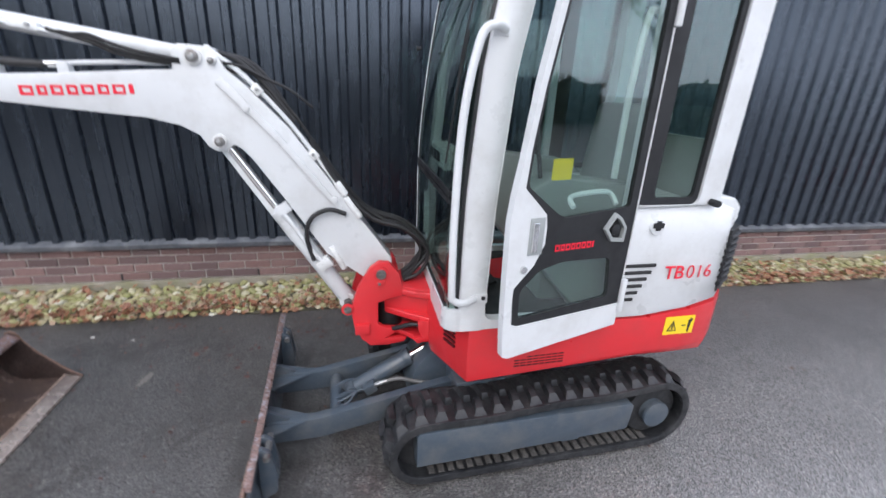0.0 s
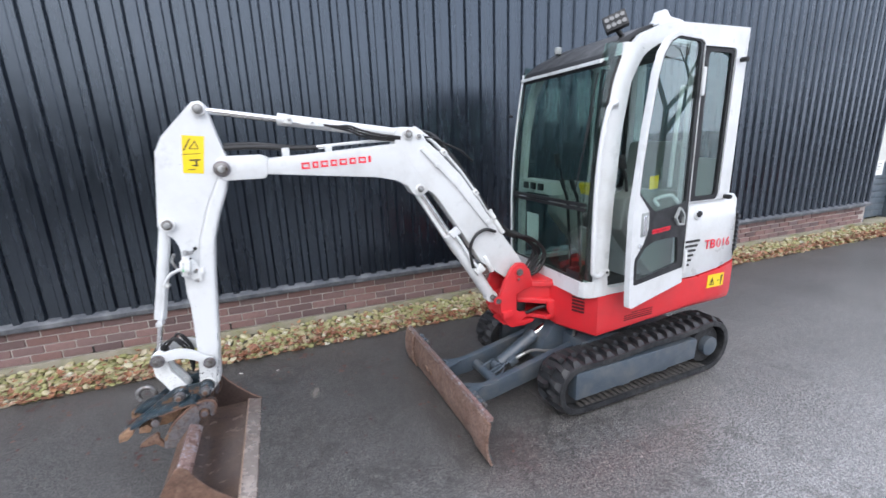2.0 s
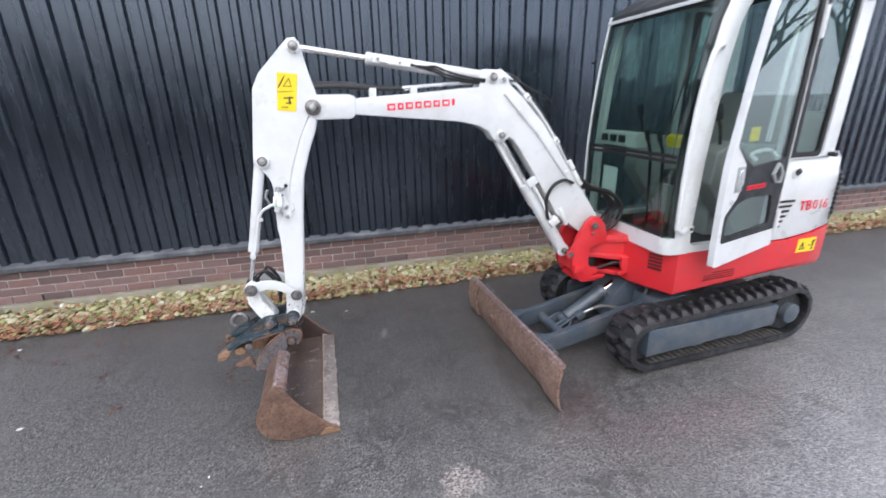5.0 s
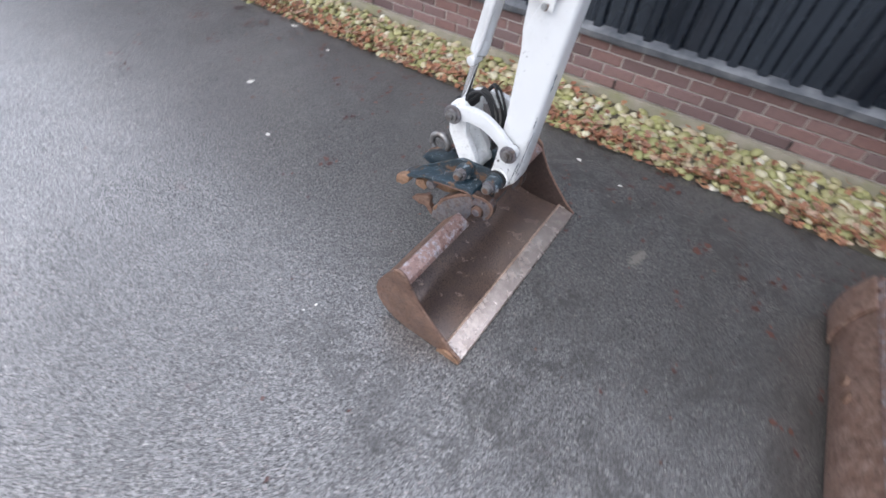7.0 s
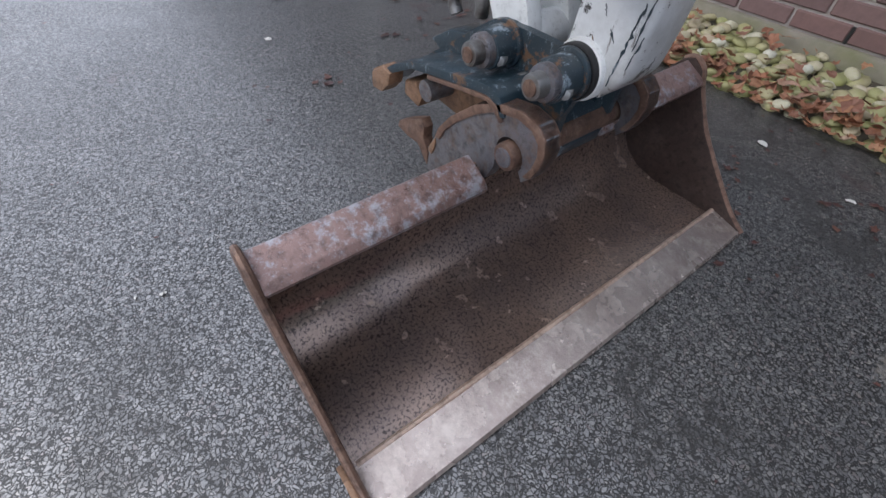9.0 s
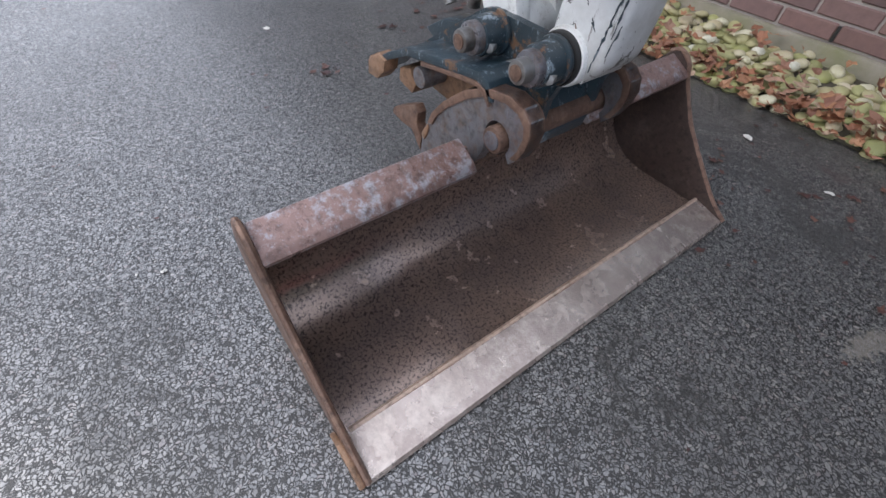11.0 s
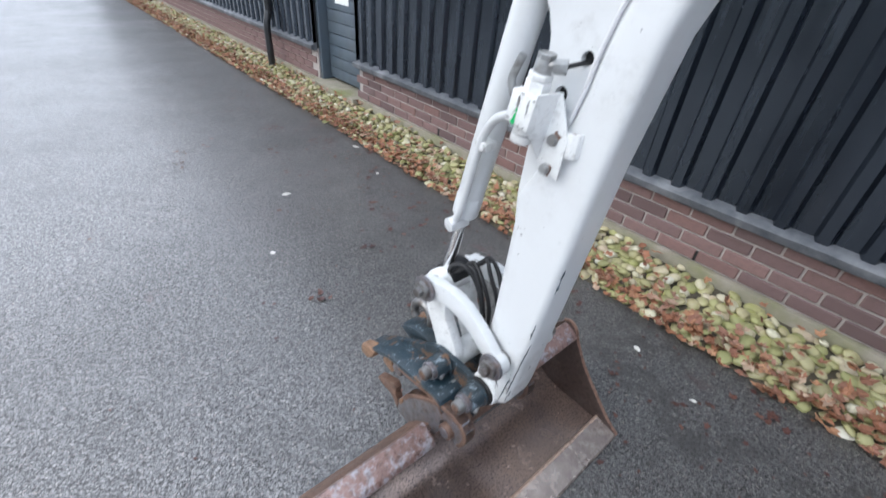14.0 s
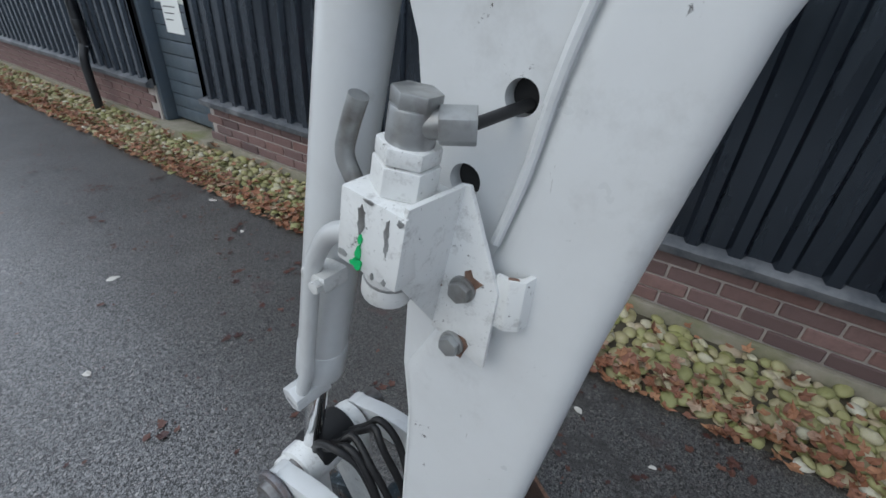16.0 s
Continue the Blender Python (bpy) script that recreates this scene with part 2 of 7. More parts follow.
def asphalt_material():
    m = material("wet_asphalt", (0.05, 0.05, 0.052), 0.4)
    g = Graph(m)
    wobble = g.n.new("ShaderNodeTexNoise")
    wobble.inputs["Scale"].default_value = 55
    wobble.inputs["Detail"].default_value = 4
    g.l.new(g.co, wobble.inputs["Vector"])
    warp = g.mix(0.024, g.co, wobble.outputs["Color"], "ADD")
    chip = g.cells(132, "DISTANCE_TO_EDGE", warp)
    tone = g.cells(132, "F1", warp, "Color")
    second = g.n.new("ShaderNodeSeparateColor")
    g.l.new(tone, second.inputs["Color"])
    grey = g.n.new("ShaderNodeRGBToBW")
    g.l.new(tone, grey.inputs["Color"])
    # joints between the chips: open in places, closed with binder elsewhere
    fill = g.ramp(g.noise(75, 3, 0.6, g.mapped((1, 1, 1), (7, 3, 0))), (0.38, 0.0), (0.58, 0.24))
    joint = g.ramp(g.math("SUBTRACT", chip, g.math("MULTIPLY", fill, 0.55)), (0.0, 0.0), (0.10, 1.0))
    base = g.ramp(grey.outputs["Val"], (0.15, (0.165, 0.163, 0.165)), (0.5, (0.230, 0.227, 0.227)), (0.8, (0.30, 0.292, 0.285)), (0.97, (0.42, 0.40, 0.37)))
    pink = g.ramp(second.outputs["Red"], (0.90, 0.0), (0.93, 0.35))
    base = g.mix(pink, base, (0.23, 0.15, 0.14))
    c = g.mix(1.0, base, g.ramp(joint, (0.0, 0.10), (1.0, 1.0)), "MULTIPLY")
    c = g.mix(g.ramp(g.noise(260, 4, 0.7), (0.45, 0.0), (0.66, 0.35)), c, (0.055, 0.054, 0.055))
    # painted tone: damp and dark reflection towards the wall, dry sky-bright yard beyond
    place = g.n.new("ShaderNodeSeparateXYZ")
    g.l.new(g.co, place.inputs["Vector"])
    damp_shade = g.math("ADD", place.outputs["Y"], g.math("MULTIPLY", g.noise(0.9, 6, 0.65, g.mapped((0.6, 1, 1), (1, 6, 0))), 1.6))
    # sky sheen left and right of the machine, painted as paler asphalt
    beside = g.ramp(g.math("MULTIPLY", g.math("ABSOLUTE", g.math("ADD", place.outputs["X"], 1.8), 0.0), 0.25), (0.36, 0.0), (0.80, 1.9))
    damp_shade = g.math("SUBTRACT", damp_shade, beside)
    c = g.mix(1.0, c, g.ramp(g.math("MULTIPLY", damp_shade, 0.2), (0.02, 1.95), (0.14, 1.36), (0.30, 1.10), (0.52, 0.82)), "MULTIPLY")
    # far yard, out of view, darkened to dim its reflection in the cladding
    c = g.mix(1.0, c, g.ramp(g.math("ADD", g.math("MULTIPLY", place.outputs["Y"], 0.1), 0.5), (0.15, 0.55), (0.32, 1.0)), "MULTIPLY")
    wet = g.noise(0.7, 6, 0.6)
    c = g.mix(g.ramp(wet, (0.35, 0.0), (0.7, 0.25)), c, (0.160, 0.154, 0.150))
    red = g.ramp(g.noise(2.6, 5, 0.6, g.mapped((1, 1.7, 1), (3, 8, 0))), (0.66, 0.0), (0.74, 0.35))
    c = g.mix(red, c, (0.14, 0.05, 0.045))

    def spot(x, y, sx, sy, turn, size):
        """A worn patch with a ragged edge."""
        k = g.n.new("ShaderNodeMapping")
        k.vector_type = "TEXTURE"
        k.inputs["Location"].default_value, k.inputs["Rotation"].default_value = (x, y, 0), (0, 0, radians(turn))
        k.inputs["Scale"].default_value = (sx, sy, 1)
        g.l.new(g.co, k.inputs["Vector"])
        d = g.n.new("ShaderNodeVectorMath")
        d.operation = "LENGTH"
        g.l.new(k.outputs["Vector"], d.inputs[0])
        return g.ramp(g.math("ADD", d.outputs["Value"], g.math("MULTIPLY", g.math("SUBTRACT", g.noise(size, 5, 0.7), 0.5), 2.2)), (0.45, 1.0), (0.75, 0.0))

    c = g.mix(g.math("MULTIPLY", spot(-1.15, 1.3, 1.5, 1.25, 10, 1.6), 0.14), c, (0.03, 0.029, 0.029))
    c = g.mix(g.math("MULTIPLY", spot(-1.733, 1.88, 0.040, 0.11, -12, 70), 0.42), c, (0.36, 0.33, 0.29))
    c = g.mix(g.math("MULTIPLY", g.math("MULTIPLY", spot(-1.55, 0.36, 0.17, 0.15, 20, 18), g.ramp(g.noise(75, 4, 0.7), (0.47, 0.0), (0.55, 1.0))), 0.85), c, (0.60, 0.52, 0.48))
    scuff = g.ramp(g.noise(2.2, 6, 0.7, g.mapped((1.0, 0.35, 1), (2, 9, 0), (0, 0, radians(35)))), (0.52, 0.0), (0.66, 0.95))
    scuff = g.math("MULTIPLY", scuff, g.math("ADD", g.math("MULTIPLY", spot(-1.2, 0.9, 1.7, 1.1, 15, 1.2), 0.75), 0.25))
    # dark curved drag marks left by tracks and blade
    bend = g.n.new("ShaderNodeTexNoise")
    bend.inputs["Scale"].default_value = 1.7
    g.l.new(g.co, bend.inputs["Vector"])
    swirl = g.mix(0.55, g.co, bend.outputs["Color"], "ADD")
    ridge = g.math("ABSOLUTE", g.math("SUBTRACT", g.noise(3.4, 7, 0.72, swirl), 0.5))
    drag = g.math("MULTIPLY", g.ramp(ridge, (0.012, 1.0), (0.055, 0.0)), g.ramp(g.noise(2.0, 4, 0.6, g.mapped((1, 1, 1), (4, 4, 0))), (0.46, 0.0), (0.58, 1.0)))
    drag = g.math("MULTIPLY", drag, g.ramp(g.math("ABSOLUTE", g.math("MULTIPLY", g.math("ADD", place.outputs["X"], 1.0), 0.25)), (0.30, 0.72), (0.62, 0.0)))
    scuff = g.math("MAXIMUM", scuff, drag)
    c = g.mix(scuff, c, (0.045, 0.043, 0.041))
    c = g.mix(1.0, c, (0.95, 0.92, 0.885), "MULTIPLY")
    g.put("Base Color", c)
    g.put("Roughness", g.ramp(g.noise(1.1, 6, 0.65, g.mapped((1, 1, 1), (5, 2, 0))), (0.32, 0.34), (0.72, 0.55)))
    sheen = g.math("MULTIPLY", g.ramp(joint, (0.0, 0.10), (1.0, 1.0)), g.ramp(second.outputs["Green"], (0.05, 0.80), (0.6, 1.0)))
    g.put("Coat Weight", g.math("MULTIPLY", g.ramp(scuff, (0.0, 1.0), (1.0, 0.42)), sheen))
    g.b.inputs["Coat IOR"].default_value = 2.2
    g.put("Coat Roughness", g.ramp(g.noise(0.9, 6, 0.65, g.mapped((1, 1, 1), (9, 4, 0))), (0.32, 0.17), (0.72, 0.28)))
    # flat chip tops, a little out of level with one another, over sunken joints
    level = g.math("ADD", joint, g.math("MULTIPLY", second.outputs["Blue"], 0.7))
    film = g.n.new("ShaderNodeBump")
    film.inputs["Distance"].default_value, film.inputs["Strength"].default_value = 0.0024, 0.13
    g.l.new(g.math("ADD", level, g.math("MULTIPLY", g.noise(150, 3, 0.6), 0.8)), film.inputs["Height"])
    g.l.new(film.outputs["Normal"], g.b.inputs["Coat Normal"])
    fine = g.bump(level, 0.0035, 0.8)
    g.bump(g.noise(420, 3), 0.0008, 0.5, fine)
    return m


ASPHALT = asphalt_material()


def brick_material():
    m = material("red_brown_brick", (0.2, 0.09, 0.075), 0.8)
    g = Graph(m)
    r = g.random()
    tone = g.ramp(r, (0.0, (0.105, 0.070, 0.071)), (0.25, (0.180, 0.115, 0.111)), (0.55, (0.235, 0.145, 0.134)), (0.8, (0.200, 0.112, 0.100)), (1.0, (0.160, 0.118, 0.118)))
    c = g.mix(g.ramp(g.noise(35, 6, 0.65), (0.4, 0.0), (0.75, 0.5)), tone, (0.12, 0.078, 0.072))
    c = g.mix(g.ramp(g.noise(6, 5), (0.6, 0.0), (0.8, 0.35)), c, (0.30, 0.25, 0.23))
    g.put("Base Color", c)
    g.bump(g.noise(140, 6, 0.7), 0.0016, 0.7)
    return m


BRICK = brick_material()


MORTAR = rough_material("grey_mortar", (0.44, 0.40, 0.37), (0.33, 0.29, 0.27), 18)
CONCRETE = rough_material("mossy_concrete", (0.30, 0.27, 0.22), (0.20, 0.19, 0.13), 9, spots=(0.17, 0.18, 0.06))
FLASHING = rough_material("grey_lead_flashing", (0.050, 0.056, 0.065), (0.115, 0.12, 0.13), 14, 0.45, spots=(0.21, 0.215, 0.225), relief=0.0015)
SOIL = rough_material("dark_soil", (0.05, 0.045, 0.03), (0.09, 0.075, 0.05), 22)


def cladding_material():
    m = material("dark_grey_coated_steel", (0.014, 0.017, 0.022), 0.25, coat=0.12)
    g = Graph(m)
    g.b.inputs["Specular Tint"].default_value = (0.80, 0.96, 1.14, 1.0)
    g.b.inputs["IOR"].default_value = 1.75
    c = g.mix(g.ramp(g.noise(3, 6, 0.6, g.mapped((3, 1, 0.5))), (0.4, 0.0), (0.75, 0.8)), (0.005, 0.0065, 0.010), (0.010, 0.013, 0.018))
    c = g.mix(g.ramp(g.noise(85, 4, 0.6), (0.71, 0.0), (0.76, 0.45)), c, (0.12, 0.12, 0.12))
    g.put("Base Color", c)
    rough = g.ramp(g.noise(4, 5, 0.6, g.mapped((4, 1, 0.6))), (0.3, 0.18), (0.75, 0.34))
    g.put("Roughness", rough)
    g.put("Coat Roughness", rough)
    g.bump(g.noise(5, 3, 0.5, g.mapped((1.0, 1, 1.6))), 0.004, 0.25)
    return m


CLADDING = cladding_material()
DOORPAINT = painted("blue_grey_door_paint", (0.075, 0.10, 0.125), 0.45, (0.12, 0.12, 0.11), 0.3)
FROSTED = material("frosted_pane", (0.62, 0.64, 0.60), 0.35)
PIPE = painted("black_plastic_pipe", (0.013, 0.014, 0.016), 0.35, (0.06, 0.06, 0.06), 0.2)


def stone_material(name, per_object):
    m = material(name, (0.3, 0.3, 0.2), 0.62)
    g = Graph(m)
    r = g.random() if per_object else g.island()
    tone = g.ramp(r, (0.0, (0.23, 0.23, 0.10)), (0.25, (0.33, 0.31, 0.15)), (0.45, (0.40, 0.34, 0.22)), (0.62, (0.30, 0.30, 0.13)), (0.76, (0.45, 0.36, 0.26)), (0.90, (0.50, 0.46, 0.33)), (0.97, (0.56, 0.52, 0.40)), (1.0, (0.68, 0.66, 0.58)))
    c = g.mix(g.ramp(g.noise(14, 6, 0.65), (0.46, 0.0), (0.72, 0.7)), tone, (0.30, 0.31, 0.08))
    c = g.mix(g.ramp(g.noise(50, 5, 0.6), (0.60, 0.0), (0.75, 0.4)), c, (0.15, 0.12, 0.08))
    g.put("Base Color", c)
    g.put("Roughness", g.ramp(g.noise(20, 4), (0.3, 0.4), (0.7, 0.75)))
    g.bump(g.noise(90, 5, 0.65), 0.0015, 0.6)
    return m


STONE = stone_material("mossy_cobble", True)
STONES_FAR = stone_material("mossy_cobbles", False)


def leaf_material(name="fallen_leaf", tones=None, rough=0.6):
    m = material(name, (0.25, 0.1, 0.05), rough)
    g = Graph(m)
    tone = g.ramp(g.island(), *(tones or ((0.0, (0.17, 0.075, 0.045)), (0.35, (0.30, 0.125, 0.065)), (0.6, (0.38, 0.20, 0.105)), (0.85, (0.22, 0.095, 0.06)), (1.0, (0.46, 0.34, 0.24)))))
    c = g.mix(g.ramp(g.noise(60, 5), (0.45, 0.0), (0.75, 0.6)), tone, (0.12, 0.055, 0.03))
    g.put("Base Color", c)
    return m


LEAF = leaf_material()
WET_LEAF = leaf_material("trodden_wet_leaf", ((0.0, (0.055, 0.026, 0.024)), (0.5, (0.085, 0.036, 0.031)), (0.85, (0.12, 0.055, 0.042)), (1.0, (0.18, 0.085, 0.06))), 0.35)
BARK = rough_material("grey_bark", (0.09, 0.075, 0.06), (0.05, 0.042, 0.035), 12, relief=0.008)
HEDGE = rough_material("hedge_leaves", (0.016, 0.026, 0.012), (0.034, 0.042, 0.018), 4, 0.6)


# ---- mesh helpers ----
def finish(bm, angle=32):
    bmesh.ops.recalc_face_normals(bm, faces=bm.faces)
    me = bpy.data.meshes.new("mesh")
    bm.to_mesh(me)
    bm.free()
    me.shade_smooth()
    me.set_sharp_from_angle(angle=radians(angle))
    return me


def part(name, bm, mat, parent=None, label="", angle=32):
    """One mesh object out of a bmesh, under a thing or a part."""
    me = bm if isinstance(bm, bpy.types.Mesh) else finish(bm, angle)
    me.materials.append(mat) if not me.materials else None
    me.name = name
    ob = new(name, me)
    if parent:
        ob.parent = parent
    return tagged(ob, label)


def thing(name, label, category, group="", kind=""):
    return tagged(new(name), label, category, group, kind)


def soften(bm, width, segments=2, angle=25):
    if width > 0:
        sharp = [e for e in bm.edges if len(e.link_faces) == 2 and e.calc_face_angle(0) > radians(angle)]
        bmesh.ops.bevel(bm, geom=sharp, offset=width, segments=segments, profile=0.6, affect="EDGES", clamp_overlap=True)
    return bm


def prism(poly, a, b, axis="y", holes=(), bevel=0.0, bm=None, segments=2):
    """A flat outline with holes, drawn in the two other axes, made solid from a to b along the axis."""
    own = bmesh.new()

    def put(p, d):
        if axis == "y":
            return (p[0], d, p[1])
        if axis == "z":
            return (p[0], p[1], d)
        return (d, p[0], p[1])

    edges = []
    for loop in (poly, *holes):
        vs = [own.verts.new(put(p, a)) for p in loop]
        edges += [own.edges.new((vs[j], vs[(j + 1) % len(vs)])) for j in range(len(vs))]
    if holes:
        bmesh.ops.triangle_fill(own, edges=edges, use_beauty=True, use_dissolve=False)
    else:
        bmesh.ops.contextual_create(own, geom=edges)
    out = bmesh.ops.extrude_face_region(own, geom=list(own.faces))
    shift = Vector(put((0, 0), b)) - Vector(put((0, 0), a))
    bmesh.ops.translate(own, vec=shift, verts=[v for v in out["geom"] if isinstance(v, bmesh.types.BMVert)])
    bmesh.ops.recalc_face_normals(own, faces=own.faces)
    soften(own, bevel, segments)
    return join(bm, own)


def join(bm, own):
    if bm is None:
        return own
    me = bpy.data.meshes.new("tmp")
    own.to_mesh(me)
    own.free()
    bm.from_mesh(me)
    bpy.data.meshes.remove(me)
    return bm


def box(x0, x1, y0, y1, z0, z1, bevel=0.004, bm=None, turn=None, segments=2):
    own = bmesh.new()
    bmesh.ops.create_cube(own, size=1)
    bmesh.ops.scale(own, vec=(x1 - x0, y1 - y0, z1 - z0), verts=own.verts)
    soften(own, bevel, segments)
    m = Matrix.Translation(((x0 + x1) / 2, (y0 + y1) / 2, (z0 + z1) / 2))
    if turn:
        m = m @ turn
    bmesh.ops.transform(own, matrix=m, verts=own.verts)
    return join(bm, own)


def rod(p, q, r, r2=None, seg=20, bevel=0.0, bm=None):
    """A round bar from p to q."""
    own = bmesh.new()
    p, q = Vector(p), Vector(q)
    d = q - p
    bmesh.ops.create_cone(own, cap_ends=True, segments=seg, radius1=r, radius2=r if r2 is None else r2, depth=d.length)
    if bevel:
        soften(own, bevel, 2, 40)
    bmesh.ops.transform(own, matrix=Matrix.Translation((p + q) / 2) @ d.to_track_quat("Z", "Y").to_matrix().to_4x4(), verts=own.verts)
    return join(bm, own)


def hexbar(p, q, r, bm=None):
    return rod(p, q, r, seg=6, bevel=r * 0.08, bm=bm)


def spline(points, steps=8):
    pts = [Vector(p) for p in points]
    pts = [pts[0] * 2 - pts[1]] + pts + [pts[-1] * 2 - pts[-2]]
    out = []
    for j in range(1, len(pts) - 2):
        a, b, c, d = pts[j - 1:j + 3]
        for k in range(steps):
            t = k / steps
            out.append(0.5 * ((2 * b) + (c - a) * t + (2 * a - 5 * b + 4 * c - d) * t * t + (3 * b - a - 3 * c + d) * t ** 3))
    out.append(pts[-2])
    return out


def tube(points, r, seg=16, steps=8, bm=None):
    """A round hose or pipe through the points."""
    own = bmesh.new()
    line = spline(points, steps)
    rings, up = [], Vector((0, 0, 1))
    for j, p in enumerate(line):
        d = (line[min(j + 1, len(line) - 1)] - line[max(j - 1, 0)]).normalized()
        side = d.cross(up)
        if side.length < 0.05:
            side = d.cross(Vector((0, 1, 0)))
        side.normalize()
        up = side.cross(d).normalized()
        rings.append([own.verts.new(p + r * (math.cos(a) * side + math.sin(a) * up)) for a in (2 * math.pi * k / seg for k in range(seg))])
    for a, b in zip(rings, rings[1:]):
        for k in range(seg):
            own.faces.new((a[k], a[(k + 1) % seg], b[(k + 1) % seg], b[k]))
    own.faces.new(rings[0][::-1])
    own.faces.new(rings[-1])
    return join(bm, own)


def arc(cx, cz, r, a0, a1, n=8):
    return [(cx + r * math.cos(radians(a0 + (a1 - a0) * k / n)), cz + r * math.sin(radians(a0 + (a1 - a0) * k / n))) for k in range(n + 1)]


def inset(poly, d):
    """The outline drawn in by d (outlines go round anticlockwise)."""
    out = []
    n = len(poly)
    for j in range(n):
        p, q, r = Vector(poly[j - 1]), Vector(poly[j]), Vector(poly[(j + 1) % n])
        u, v = (q - p).normalized(), (r - q).normalized()
        nu, nv = Vector((-u.y, u.x)), Vector((-v.y, v.x))
        k = 1 + nu.dot(nv)
        out.append(tuple(q + (nu + nv) * (d / max(k, 0.3))))
    return out


def rounded(poly, r, n=4):
    """The outline with its corners rounded."""
    out = []
    m = len(poly)
    for j in range(m):
        p, q, s = Vector(poly[j - 1]), Vector(poly[j]), Vector(poly[(j + 1) % m])
        k = min(r, 0.45 * (p - q).length, 0.45 * (s - q).length)
        a, b = q + (p - q).normalized() * k, q + (s - q).normalized() * k
        for t in (i / n for i in range(n + 1)):
            out.append(tuple(a * (1 - t) ** 2 + q * 2 * t * (1 - t) + b * t * t))
    return out


# ---- ground ----
def build_ground():
    bm = bmesh.new()
    bmesh.ops.create_grid(bm, x_segments=2, y_segments=2, size=400)
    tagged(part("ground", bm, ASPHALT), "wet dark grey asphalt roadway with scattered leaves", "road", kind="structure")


WALL_Y = 3.2
DOOR_X0, DOOR_X1 = -6.82, -5.92
DOOR2_X0, DOOR2_X1 = 7.88, 8.78
WALL_X0, WALL_X1 = -26.0, 14.0
STRETCHES = (("1", DOOR_X1, DOOR2_X0), ("2", WALL_X0, DOOR_X0), ("3", DOOR2_X1, WALL_X1))


def clad_sheet(x0, x1, z0, z1):
    """Ribbed steel sheet, ribs every sixth of a metre."""
    pitch, pan, slope, depth, first = 1 / 6, 0.088, 0.016, 0.028, 0.0677
    xs = []
    k = math.floor(x0 / pitch) - 1
    while k * pitch < x1:
        b = k * pitch + first
        xs += [(b, 0), (b + 0.003, 0.0015), (b + pan - 0.003, 0.0015), (b + pan, 0), (b + pan + slope, depth), (b + pitch - slope, depth)]
        k += 1
    xs = [(min(max(x, x0), x1), d) for x, d in xs]
    bm = bmesh.new()
    last = None
    for x, d in xs:
        lo, hi = bm.verts.new((x, WALL_Y - 0.012 - d, z0)), bm.verts.new((x, WALL_Y - 0.012 - d, z1))
        if last and x > last[0].co.x:
            bm.faces.new((last[0], lo, hi, last[1]))
        last = (lo, hi)
    solid = bmesh.ops.extrude_face_region(bm, geom=list(bm.faces))
    bmesh.ops.translate(bm, vec=(0, 0.006, 0), verts=[v for v in solid["geom"] if isinstance(v, bmesh.types.BMVert)])
    return bm


def sill(x0, x1):
    """Sloped metal flashing over the brickwork."""
    prof = [(3.195, 0.400), (3.155, 0.400), (3.150, 0.412), (3.128, 0.416), (3.126, 0.452), (3.132, 0.458), (3.185, 0.482), (3.195, 0.482)]
    bm = bmesh.new()
    n = max(2, int((x1 - x0) / 0.12))
    rng = random.Random(3)
    rings = []
    for j in range(n + 1):
        x = x0 + (x1 - x0) * j / n
        w = [rng.uniform(-0.002, 0.002) for _ in prof]
        rings.append([bm.verts.new((x, y + e, z + e)) for (y, z), e in zip(prof, w)])
    for a, b in zip(rings, rings[1:]):
        for k in range(len(prof)):
            bm.faces.new((a[k], a[(k + 1) % len(prof)], b[(k + 1) % len(prof)], b[k]))
    bm.faces.new(rings[0])
    bm.faces.new(rings[-1][::-1])
    return bm


def build_wall():
    for number, x0, x1 in STRETCHES:
        bm = box(x0, x1, WALL_Y + 0.006, WALL_Y + 0.22, -0.1, 0.42, 0)
        plinth = tagged(part("wall_plinth_" + number, bm, MORTAR), "low red brick plinth with grey mortar joints", "wall", kind="structure")
        part("footing", box(x0, x1, 3.165, 3.206, -0.1, 0.098, 0.01), CONCRETE, plinth, "mossy concrete footing strip")
        part("sill", sill(x0 - 0.01, x1 + 0.01), FLASHING, plinth, "weathered grey metal flashing")
        clad = clad_sheet(x0 + 0.02, x1, 0.462, 4.05)
        tagged(part("wall_cladding_" + number, clad, CLADDING, angle=12), "dark grey ribbed steel wall cladding", "wall", kind="structure")
        core = box(x0, x1, WALL_Y + 0.0, WALL_Y + 0.22, 0.42, 4.05, 0)
        tagged(part("wall_core_" + number, core, BLACK), "plain wall behind the ribbed cladding", "wall", kind="structure")
    for x0, x1 in ((DOOR_X0, DOOR_X1), (DOOR2_X0, DOOR2_X1)):
        over = clad_sheet(x0, x1, 2.15, 4.05)
        tagged(part("wall_over_door", over, CLADDING, angle=12), "dark ribbed wall above the side door", "wall", kind="structure")
    back = box(WALL_X0, WALL_X1, WALL_Y + 0.22, WALL_Y + 0.4, 0, 4.05, 0)
    tagged(part("wall_back", back, BLACK), "plain dark inner face of the building", "wall", kind="structure")


